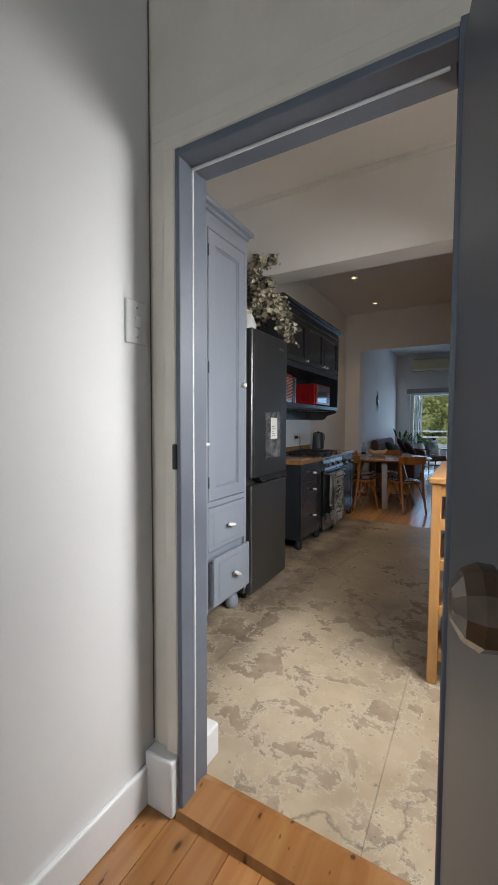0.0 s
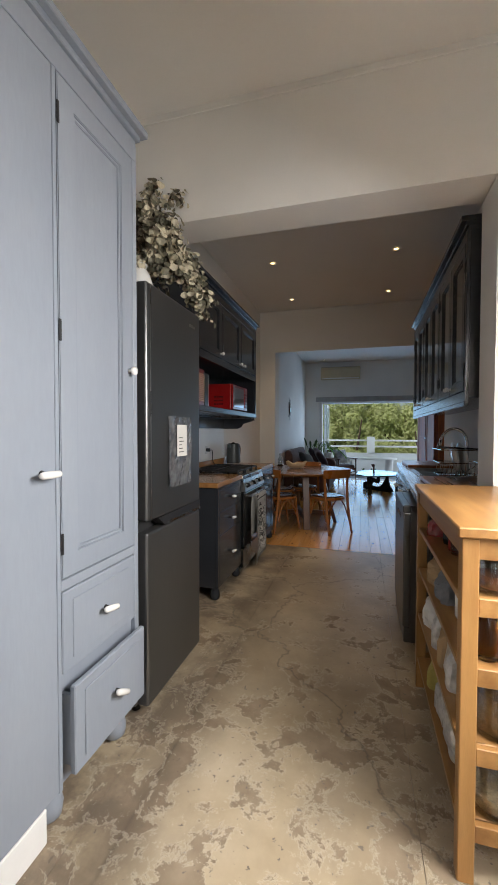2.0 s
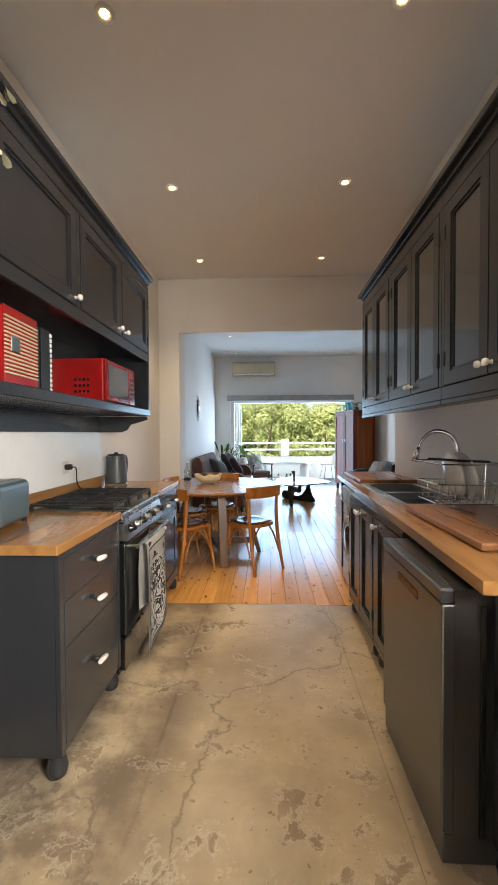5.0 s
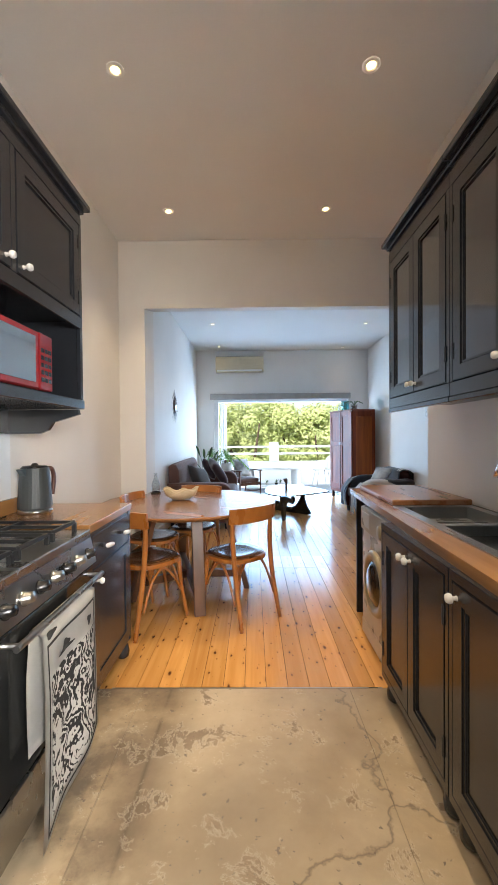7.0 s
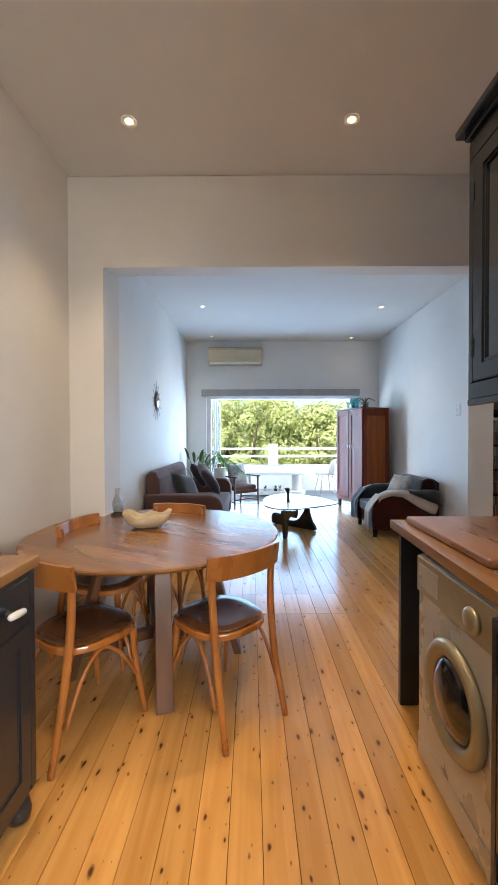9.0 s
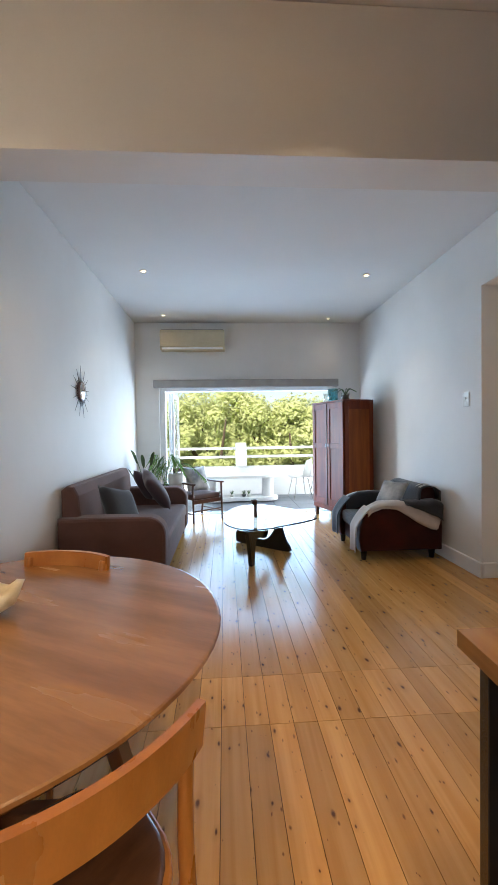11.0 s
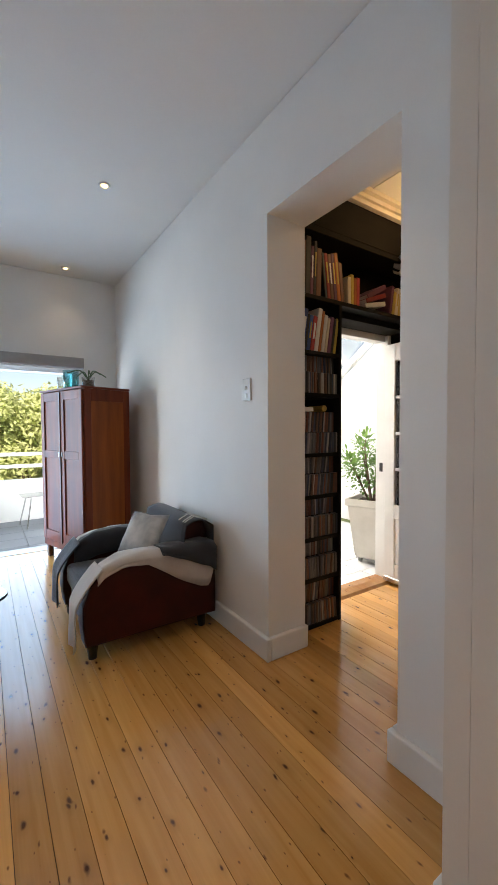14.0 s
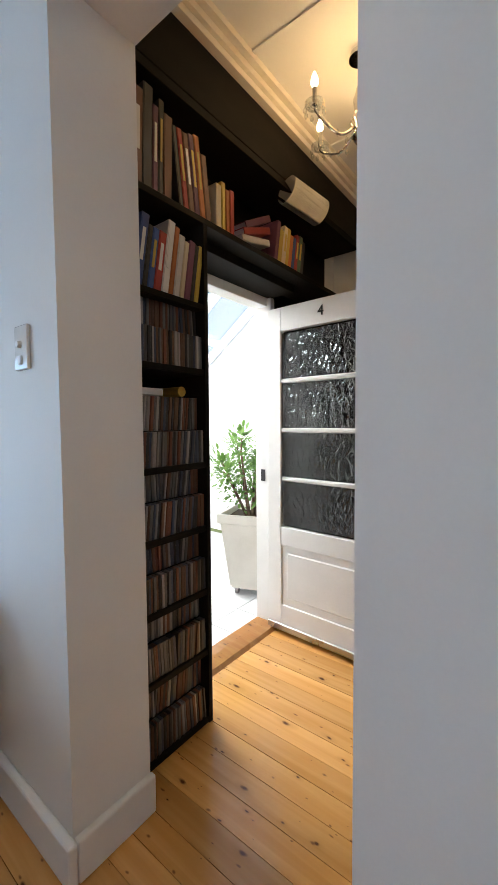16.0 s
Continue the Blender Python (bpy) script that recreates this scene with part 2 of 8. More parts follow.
    band = ramp(near.outputs[0], [(0.0, w), (0.012, (0.65, 0.65, 0.65)), (0.10, (0.3, 0.3, 0.3)), (0.20, k)])
    broken = ramp(ns(2.8, 8, 0.6).outputs[0], [(0.34, k), (0.54, w)])
    L(band.outputs[0], grime.inputs[0])
    L(broken.outputs[0], grime.inputs[1])
    side.inputs["From Min"].default_value, side.inputs["From Max"].default_value = -1.05, -1.30
    L(sep.outputs["X"], side.inputs["Value"])
    cloud = ramp(ns(3.3, 9, 0.66).outputs[0], [(0.42, k), (0.58, (0.85, 0.85, 0.85))])
    L(side.outputs[0], blot.inputs[0])
    L(cloud.outputs[0], blot.inputs[1])
    c = mix(blot.outputs[0], c, (0.15, 0.115, 0.085))
    c = mix(grime.outputs[0], c, (0.13, 0.095, 0.065))
    rimf = N("ShaderNodeMath")
    rimf.operation = "MULTIPLY"
    rimf.inputs[1].default_value = 0.35
    L(rim.outputs[0], rimf.inputs[0])
    c = mix(rimf.outputs[0], c, (0.70, 0.63, 0.50))
    L(c, b.inputs["Base Color"])
    rr = N("ShaderNodeMapRange")
    rr.inputs["To Min"].default_value, rr.inputs["To Max"].default_value = 0.34, 0.62
    L(flake.outputs[0], rr.inputs["Value"])
    L(rr.outputs[0], b.inputs["Roughness"])
    bp = N("ShaderNodeBump")
    bp.invert = True
    bp.inputs["Strength"].default_value, bp.inputs["Distance"].default_value = 0.5, 0.003
    ad = N("ShaderNodeMath")
    L(flake.outputs[0], ad.inputs[0])
    L(spots.outputs[0], ad.inputs[1])
    L(ad.outputs[0], bp.inputs["Height"])
    L(bp.outputs[0], b.inputs["Normal"])
    return m


def glass(name, tint=(1, 1, 1), rough=0.0, ior=1.45, wavy=0.0):
    m = bpy.data.materials.new(name)
    m.use_nodes = True
    t = m.node_tree
    b = t.nodes["Principled BSDF"]
    b.inputs["Base Color"].default_value = (*tint, 1)
    b.inputs["Roughness"].default_value = rough
    b.inputs["IOR"].default_value = ior
    b.inputs["Transmission Weight"].default_value = 1.0
    if wavy:
        v, bp = t.nodes.new("ShaderNodeTexVoronoi"), t.nodes.new("ShaderNodeBump")
        tc = t.nodes.new("ShaderNodeTexCoord")
        v.feature = "DISTANCE_TO_EDGE"
        v.inputs["Scale"].default_value = 26.0
        bp.inputs["Strength"].default_value, bp.inputs["Distance"].default_value = wavy, 0.02
        t.links.new(tc.outputs["Object"], v.inputs["Vector"])
        t.links.new(v.outputs["Distance"], bp.inputs["Height"])
        t.links.new(bp.outputs[0], b.inputs["Normal"])
    return m


def glow(name, col, strength):
    m = bpy.data.materials.new(name)
    m.use_nodes = True
    b = m.node_tree.nodes["Principled BSDF"]
    b.inputs["Base Color"].default_value = (*col, 1)
    b.inputs["Emission Color"].default_value = (*col, 1)
    b.inputs["Emission Strength"].default_value = strength
    return m


WALL = mat("white_wall_paint", (0.80, 0.79, 0.77), 0.6, col2=(0.74, 0.73, 0.71), scale=1.2, bump=0.06, bscale=120, fine=0.02)
WALLK = mat("warm_white_wall_paint", (0.78, 0.74, 0.68), 0.6, col2=(0.72, 0.68, 0.62), scale=1.2, bump=0.06, bscale=120, fine=0.02)
CEIL = mat("ceiling_paint", (0.80, 0.79, 0.77), 0.75, col2=(0.76, 0.75, 0.73), scale=0.8, bump=0.04, bscale=90, fine=0.02)
CREAM = mat("cream_gloss_paint", (0.78, 0.72, 0.62), 0.4, col2=(0.70, 0.64, 0.54), scale=5, bump=0.05, fine=0.03)
TRIM = mat("white_trim_paint", (0.80, 0.80, 0.79), 0.4, col2=(0.74, 0.74, 0.73), scale=4, fine=0.02)
BLUE = mat("blue_grey_paint", (0.27, 0.30, 0.35), 0.40, col2=(0.24, 0.27, 0.32), scale=3, stretch=(1, 1, 0.25), bump=0.10, bscale=70, fine=0.05)
# blue-grey frame paint, darkened to carry the shadow on the door head
BLUEDK = mat("shaded_blue_grey_frame", (0.135, 0.153, 0.19), 0.42, col2=(0.11, 0.125, 0.155), scale=5, bump=0.10, bscale=60, fine=0.06)
CHAR = mat("charcoal_cabinet_paint", (0.027, 0.0295, 0.035), 0.22, col2=(0.024, 0.0265, 0.0315), scale=2.5, stretch=(1, 1, 0.3), bump=0.025, bscale=160, fine=0.04, rvar=0.03, coat=0.15)
# blue-grey door paint with the leaf's shade put into the colour
DOORSHADE = mat("shaded_door_paint", (0.12, 0.125, 0.14), 0.4, col2=(0.10, 0.105, 0.12), scale=4, bump=0.05, fine=0.04)
STEELDK = mat("dark_brushed_steel", (0.175, 0.177, 0.178), 0.31, 0.85, col2=(0.15, 0.152, 0.153), scale=2, stretch=(1, 1, 0.08), bscale=140, fine=0.05)
STEEL = mat("brushed_steel", (0.48, 0.48, 0.47), 0.28, 1.0, col2=(0.40, 0.40, 0.39), scale=4, stretch=(1, 0.1, 1), bscale=120, fine=0.05)
CHROME = mat("chrome", (0.75, 0.75, 0.75), 0.10, 1.0, fine=0.02, rvar=0.05)
BRASS = mat("aged_brown_knob", (0.07, 0.04, 0.024), 0.22, 0.1, col2=(0.12, 0.075, 0.042), scale=30, coat=0.35)
IRON = mat("black_cast_iron", (0.015, 0.015, 0.016), 0.5, fine=0.2)
BLACK = mat("black_satin", (0.012, 0.012, 0.013), 0.25, fine=0.05)
OVENGL = mat("black_oven_glass", (0.010, 0.011, 0.012), 0.06, fine=0.0, rvar=0.03, coat=0.5)
PANEGL = mat("dark_cabinet_glass", (0.045, 0.047, 0.052), 0.07, fine=0.0, rvar=0.02, coat=0.6, spec=0.7)
PORC = mat("white_porcelain", (0.82, 0.81, 0.78), 0.12, fine=0.02, rvar=0.05)
OAK = mat("oiled_oak", (0.42, 0.225, 0.078), 0.34, col2=(0.27, 0.13, 0.04), scale=2.6, stretch=(7, 0.8, 7), bump=0.08, bscale=60, fine=0.10, rand=0.08)
OAKV = mat("oiled_oak_upright", (0.42, 0.225, 0.078), 0.34, col2=(0.27, 0.13, 0.04), scale=2.6, stretch=(7, 7, 0.8), bump=0.08, bscale=60, fine=0.10, rand=0.06)
TOP = mat("wood_worktop", (0.37, 0.19, 0.066), 0.22, col2=(0.26, 0.12, 0.038), scale=2.0, stretch=(8, 0.7, 8), bscale=50, fine=0.10, coat=0.2)
BOARD = mat("beech_chopping_board", (0.34, 0.155, 0.065), 0.28, col2=(0.25, 0.105, 0.04), scale=2.0, stretch=(9, 0.8, 9), fine=0.1, coat=0.2)
TABLE = mat("red_brown_table_top", (0.33, 0.155, 0.055), 0.26, col2=(0.19, 0.080, 0.027), scale=1.9, stretch=(0.8, 5.5, 5), bscale=24, fine=0.14, coat=0.25)
TABLEL = mat("brown_table_legs", (0.17, 0.078, 0.036), 0.35, col2=(0.11, 0.048, 0.022), scale=2, stretch=(6, 6, 0.8), fine=0.12)
CHAIR = mat("honey_bentwood", (0.44, 0.165, 0.034), 0.28, col2=(0.31, 0.10, 0.018), scale=3, stretch=(3, 3, 1), fine=0.1, coat=0.3)
SEAT = mat("dark_worn_seat", (0.13, 0.055, 0.024), 0.24, col2=(0.075, 0.032, 0.016), scale=4, stretch=(1, 4, 1), fine=0.12, coat=0.4)
MAHOG = mat("polished_mahogany", (0.20, 0.036, 0.010), 0.36, col2=(0.11, 0.019, 0.0065), scale=2.5, stretch=(5, 5, 0.6), fine=0.12, coat=0.05, spec=0.25)
MAHOGP = mat("amber_veneer_panel", (0.32, 0.085, 0.016), 0.36, col2=(0.20, 0.046, 0.011), scale=2.0, stretch=(6, 6, 0.6), fine=0.12, coat=0.05, spec=0.25)
EBONY = mat("ebonised_wood", (0.010, 0.009, 0.009), 0.22, fine=0.1, coat=0.3)
TEAK = mat("dark_teak", (0.10, 0.035, 0.016), 0.3, col2=(0.06, 0.02, 0.01), scale=3, stretch=(3, 3, 1), fine=0.1)
SOFA = mat("brown_suede", (0.125, 0.058, 0.047), 0.85, col2=(0.088, 0.040, 0.032), scale=4, bump=0.2, bscale=220, fine=0.12, sheen=0.15)
SOFADK = mat("dark_brown_leather", (0.066, 0.0095, 0.006), 0.5, col2=(0.034, 0.006, 0.0045), scale=5, spec=0.2, bump=0.12, bscale=160, fine=0.1)
THROWG = mat("charcoal_throw", (0.029, 0.031, 0.039), 0.9, col2=(0.019, 0.021, 0.027), scale=9, bump=0.35, bscale=260, fine=0.15, sheen=0.3)
THROWB = mat("beige_throw", (0.58, 0.525, 0.48), 0.9, col2=(0.49, 0.44, 0.40), scale=7, bump=0.3, bscale=240, fine=0.10, sheen=0.3)
CUSHP = mat("plum_cushion", (0.050, 0.026, 0.034), 0.85, scale=8, bump=0.2, bscale=200, fine=0.12, sheen=0.3)
CUSHK = mat("black_cushion", (0.018, 0.017, 0.020), 0.85, scale=8, bump=0.2, bscale=200, fine=0.12, sheen=0.3)
CUSHW = mat("patterned_pale_cushion", (0.62, 0.60, 0.57), 0.9, col2=(0.16, 0.17, 0.19), scale=5, bump=0.2, bscale=200, fine=0.08)
RED = mat("red_enamel", (0.33, 0.012, 0.012), 0.16, col2=(0.26, 0.009, 0.009), scale=4, fine=0.03, coat=0.5)
GREYAPP = mat("blue_grey_enamel", (0.085, 0.115, 0.13), 0.3, fine=0.03)
ACPL = mat("aged_cream_plastic", (0.60, 0.52, 0.36), 0.45, col2=(0.55, 0.47, 0.32), fine=0.03)
GREYPL = mat("pale_grey_blind", (0.40, 0.39, 0.38), 0.6, fine=0.03)
WASH = mat("silver_white_enamel", (0.56, 0.53, 0.46), 0.28, metal=0.25, fine=0.02)
WASHD = mat("champagne_plastic", (0.42, 0.35, 0.22), 0.3, metal=0.4, fine=0.03)
SHELFDK = mat("black_stained_bookcase", (0.007, 0.0058, 0.0048), 0.7, col2=(0.010, 0.008, 0.0062), scale=3, stretch=(1, 4, 4), fine=0.12, bump=0.05, spec=0.12)
LINEN = mat("linen_towel", (0.66, 0.65, 0.62), 0.9, bump=0.25, bscale=300, fine=0.06)
INK = mat("black_print", (0.02, 0.02, 0.02), 0.9, col2=(0.05, 0.05, 0.05), scale=40, fine=0.2)
EUCA = mat("dried_eucalyptus_leaf", (0.50, 0.45, 0.33), 0.6, col2=(0.10, 0.092, 0.058), scale=9, fine=0.15)
gi = EUCA.node_tree.nodes.new("ShaderNodeNewGeometry")
EUCA.node_tree.links.new(gi.outputs["Random Per Island"], [n for n in EUCA.node_tree.nodes if n.type == "VALTORGB"][0].inputs[0])
TWIG = mat("dry_twig", (0.16, 0.10, 0.06), 0.8, fine=0.2)
LEAF = mat("green_leaf", (0.20, 0.36, 0.08), 0.45, col2=(0.07, 0.16, 0.035), scale=6, fine=0.15)
LEAFDK = mat("houseplant_leaf", (0.075, 0.14, 0.055), 0.42, col2=(0.04, 0.09, 0.035), scale=6, fine=0.15)
# strong hazy sunlight put into the leaf colour, far paler than real foliage
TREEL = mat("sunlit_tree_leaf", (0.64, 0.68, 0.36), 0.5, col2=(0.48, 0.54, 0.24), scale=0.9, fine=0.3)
BARK = mat("bark", (0.14, 0.10, 0.07), 0.9, bump=0.5, bscale=30, fine=0.3)
SOIL = mat("potting_soil", (0.05, 0.032, 0.02), 0.95, bump=0.6, bscale=60, fine=0.4)
POT = mat("pale_stone_planter", (0.58, 0.55, 0.50), 0.6, col2=(0.52, 0.49, 0.44), bump=0.08, fine=0.04)
TILE = mat("white_floor_tile", (0.74, 0.75, 0.76), 0.25, fine=0.03, rand=0.03)
GROUT = mat("grey_grout", (0.30, 0.30, 0.30), 0.9, fine=0.1)
SLATE = mat("slate_balcony_tile", (0.12, 0.14, 0.17), 0.35, col2=(0.09, 0.105, 0.13), scale=4, fine=0.1, rand=0.06)
EXTW = mat("white_render", (0.78, 0.78, 0.77), 0.7, col2=(0.72, 0.72, 0.71), scale=2, bump=0.1, fine=0.03)
GRASS = mat("ground_grass", (0.10, 0.13, 0.04), 0.95, col2=(0.07, 0.09, 0.03), scale=0.3, fine=0.3)
ROOF = mat("clay_roof", (0.30, 0.14, 0.09), 0.8, fine=0.2)
PAPER = mat("paper", (0.72, 0.70, 0.66), 0.8, fine=0.04, rand=0.1)
def thin_glass(name, tint, gloss=0.10, rough=0.02):
    """A thin sheet of glass: lets light straight through and mirrors a little."""
    m = bpy.data.materials.new(name)
    m.use_nodes = True
    t = m.node_tree
    t.nodes.remove(t.nodes["Principled BSDF"])
    tr, gl, mx, fr, mr = (t.nodes.new("ShaderNode" + n) for n in ("BsdfTransparent", "BsdfGlossy", "MixShader", "LayerWeight", "MapRange"))
    tr.inputs[0].default_value = (*tint, 1)
    gl.inputs["Roughness"].default_value = rough
    fr.inputs[0].default_value = 0.35
    mr.inputs["To Min"].default_value, mr.inputs["To Max"].default_value = gloss * 0.6, min(1, gloss * 5)
    t.links.new(fr.outputs["Facing"], mr.inputs["Value"])
    t.links.new(mr.outputs[0], mx.inputs[0])
    t.links.new(tr.outputs[0], mx.inputs[1])
    t.links.new(gl.outputs[0], mx.inputs[2])
    t.links.new(mx.outputs[0], t.nodes["Material Output"].inputs["Surface"])
    return m


CLEAR = thin_glass("clear_glass", (0.93, 0.95, 0.95))
TABGL = glass("green_tinted_glass", (0.86, 0.97, 0.92), ior=1.5)
PATGL = glass("patterned_glass", (0.40, 0.42, 0.43), 0.14, wavy=0.85)
PLASTIC = thin_glass("clear_plastic", (0.80, 0.80, 0.82), 0.42, 0.16)
MIRROR = mat("mirror", (0.88, 0.88, 0.88), 0.02, 1.0, fine=0.0, rvar=0.0)
BULBW = glow("warm_bulb", (1.0, 0.66, 0.27), 9.0)
FLAME = glow("candle_bulb", (1.0, 0.72, 0.36), 22.0)
PINE = pine("varnished_pine_boards", (0.70, 0.375, 0.12), (0.58, 0.28, 0.075), rough=0.17)
PINEO = pine("orange_pine_boards", (0.46, 0.22, 0.07), (0.36, 0.15, 0.042))
SCREED = concrete("worn_screed")


def thin_leaf(m, share):
    """Lets part of the light through a leaf."""
    t = m.node_tree
    b, out = t.nodes["Principled BSDF"], t.nodes["Material Output"]
    tr, mx = t.nodes.new("ShaderNodeBsdfTranslucent"), t.nodes.new("ShaderNodeMixShader")
    t.links.new(b.inputs["Base Color"].links[0].from_socket, tr.inputs["Color"])
    mx.inputs[0].default_value = share
    t.links.new(b.outputs[0], mx.inputs[1])
    t.links.new(tr.outputs[0], mx.inputs[2])
    t.links.new(mx.outputs[0], out.inputs["Surface"])


thin_leaf(TREEL, 0.5)
thin_leaf(LEAF, 0.35)
BOOKS = [mat("book_" + n, c, 0.55, fine=0.06, rand=0.25) for n, c in (
    ("red", (0.32, 0.03, 0.025)), ("blue", (0.03, 0.08, 0.26)), ("orange", (0.48, 0.14, 0.03)), ("cream", (0.55, 0.48, 0.34)), ("black", (0.025, 0.025, 0.028)),
    ("yellow", (0.50, 0.36, 0.06)), ("brown", (0.14, 0.06, 0.035)), ("plum", (0.13, 0.04, 0.08)), ("green", (0.07, 0.14, 0.07)), ("white", (0.62, 0.60, 0.57)))]
CDS = [mat("case_" + n, c, 0.3, fine=0.05, rand=0.3) for n, c in (
    ("grey", (0.13, 0.13, 0.138)), ("black", (0.03, 0.03, 0.035)), ("pale", (0.30, 0.28, 0.27)), ("brown", (0.13, 0.07, 0.045)), ("rust", (0.17, 0.06, 0.035)), ("blue", (0.045, 0.06, 0.10)))]

# ---------------------------------------------------------------- mesh helpers


def finish(name, bm, material, parent=None, label="", smooth=False):
    me = bpy.data.meshes.new(name)
    bm.normal_update()
    if smooth:
        for f in bm.faces:
            f.smooth = True
    bm.to_mesh(me)
    bm.free()
    me.materials.append(material)
    ob = new(name, me)
    if parent:
        ob.parent = parent
    if label:
        ob["label"] = label
    return ob


def part(name, bm, material, parent, label="", smooth=False):
    return finish(name, bm, material, parent, label, smooth)


def thing(name, m, label, category, group=""):
    e = new(name)
    e.empty_display_size = 0.1
    e.matrix_world = m
    return tagged(e, label, category, group)


def solo(name, bm, material, label, category, group="", smooth=False, m=None):
    ob = finish(name, bm, material, None, "", smooth)
    if m is not None:
        ob.matrix_world = m
    return tagged(ob, label, category, group)


def setting(name, bm, material, label="", category=""):
    ob = finish(name, bm, material)
    return tagged(ob, label or name.replace("_", " "), category or name.split("_")[0], kind="structure")


def box(bm, x0, x1, y0, y1, z0, z1, bev=0.0, seg=1):
    r = bmesh.ops.create_cube(bm, size=1.0)
    vs = r["verts"]
    bmesh.ops.scale(bm, vec=(x1 - x0, y1 - y0, z1 - z0), verts=vs)
    bmesh.ops.translate(bm, vec=((x0 + x1) / 2, (y0 + y1) / 2, (z0 + z1) / 2), verts=vs)
    if bev:
        es = list({e for v in vs for e in v.link_edges})
        q = bmesh.ops.bevel(bm, geom=es, offset=bev, segments=seg, affect="EDGES", profile=0.5)
    return bm


def B(*a, **k):
    return box(bmesh.new(), *a, **k)


def turned(profile, n=20, bm=None, m=None):
    """A lathe about z: profile is a list of (radius, z)."""
    bm = bm or bmesh.new()
    rings = []
    for r, z in profile:
        ring = []
        for i in range(n):
            a = 2 * math.pi * i / n
            v = Vector((max(r, 1e-4) * math.cos(a), max(r, 1e-4) * math.sin(a), z))
            ring.append(bm.verts.new(m @ v if m else v))
        rings.append(ring)
    for a, b in zip(rings, rings[1:]):
        for i in range(n):
            bm.faces.new((a[i], a[(i + 1) % n], b[(i + 1) % n], b[i]))
    bm.faces.new(list(reversed(rings[0])))
    bm.faces.new(rings[-1])
    return bm


def tube(pts, r, n=8, bm=None, radii=None, closed=False):
    """A round bar along a line of points."""
    bm = bm or bmesh.new()
    pts = [Vector(p) for p in pts]
    rings = []
    up = None
    for i, p in enumerate(pts):
        a = pts[i - 1] if (i or closed) else p
        b = pts[(i + 1) % len(pts)] if (i < len(pts) - 1 or closed) else p
        d = (b - a).normalized()
        if up is None:
            up = Vector((0, 0, 1)) if abs(d.z) < 0.9 else Vector((1, 0, 0))
        s = d.cross(up).normalized()
        up = s.cross(d).normalized()
        rr = radii[i] if radii else r
        rings.append([bm.verts.new(p + rr * (math.cos(2 * math.pi * k / n) * s + math.sin(2 * math.pi * k / n) * up)) for k in range(n)])
    for a, b in zip(rings, rings[1:] + ([rings[0]] if closed else [])):
        for i in range(n):
            bm.faces.new((a[i], b[i], b[(i + 1) % n], a[(i + 1) % n]))
    if not closed:
        bm.faces.new(rings[0])
        bm.faces.new(list(reversed(rings[-1])))
    return bm


def prism(outline, h0, h1, axis="z", bm=None, bev=0.0):
    """A flat outline (u, v) pushed from h0 to h1 along an axis; u, v are the other two axes in order."""
    bm = bm or bmesh.new()

    def at(u, v, h):
        return {"x": (h, u, v), "y": (u, h, v), "z": (u, v, h)}[axis]
    a = [bm.verts.new(at(u, v, h0)) for u, v in outline]
    b = [bm.verts.new(at(u, v, h1)) for u, v in outline]
    n = len(a)
    fs = [bm.faces.new(a), bm.faces.new(b)]
    for i in range(n):
        fs.append(bm.faces.new((a[i], a[(i + 1) % n], b[(i + 1) % n], b[i])))
    bmesh.ops.recalc_face_normals(bm, faces=fs)
    if bev:
        es = list({e for f in fs[:2] for e in f.edges})
        bmesh.ops.bevel(bm, geom=es, offset=bev, segments=2, affect="EDGES", profile=0.5)
    return bm


def smooth_line(pts, n=8, closed=False):
    """Points along a Catmull-Rom curve through pts."""
    pts = [Vector(p) for p in pts]
    out = []
    k = len(pts)
    for i in range(k if closed else k - 1):
        p0, p1, p2, p3 = (pts[(i - 1) % k] if closed or i else pts[0]), pts[i], pts[(i + 1) % k], (pts[(i + 2) % k] if closed or i + 2 < k else pts[-1])
        for j in range(n):
            t = j / n
            out.append(0.5 * (2 * p1 + (p2 - p0) * t + (2 * p0 - 5 * p1 + 4 * p2 - p3) * t * t + (3 * p1 - p0 - 3 * p2 + p3) * t ** 3))
    if not closed:
        out.append(pts[-1])
    return out


def pad(w, d, h, bm=None, n=10, pinch=0.75):
    """A stuffed cushion lying on z = 0, w by d by h, with pulled corners."""
    bm = bm or bmesh.new()
    grid = {}
    for s in (1, -1):
        for i in range(n + 1):
            for j in range(n + 1):
                u, v = 2 * i / n - 1, 2 * j / n - 1
                e = max(0.0, (1 - u ** 4) * (1 - v ** 4)) ** 0.55
                k = 1 - 0.10 * (1 - abs(v)) * abs(u) ** 3
                k2 = 1 - 0.10 * (1 - abs(u)) * abs(v) ** 3
                if e == 0 and s < 0:
                    grid[s, i, j] = grid[1, i, j]
                else:
                    grid[s, i, j] = bm.verts.new((u * w / 2 * k, v * d / 2 * k2, h / 2 + s * h / 2 * e))
    for s in (1, -1):
        for i in range(n):
            for j in range(n):
                q = [grid[s, i, j], grid[s, i + 1, j], grid[s, i + 1, j + 1], grid[s, i, j + 1]]
                bm.faces.new(q if s > 0 else list(reversed(q)))
    return bm


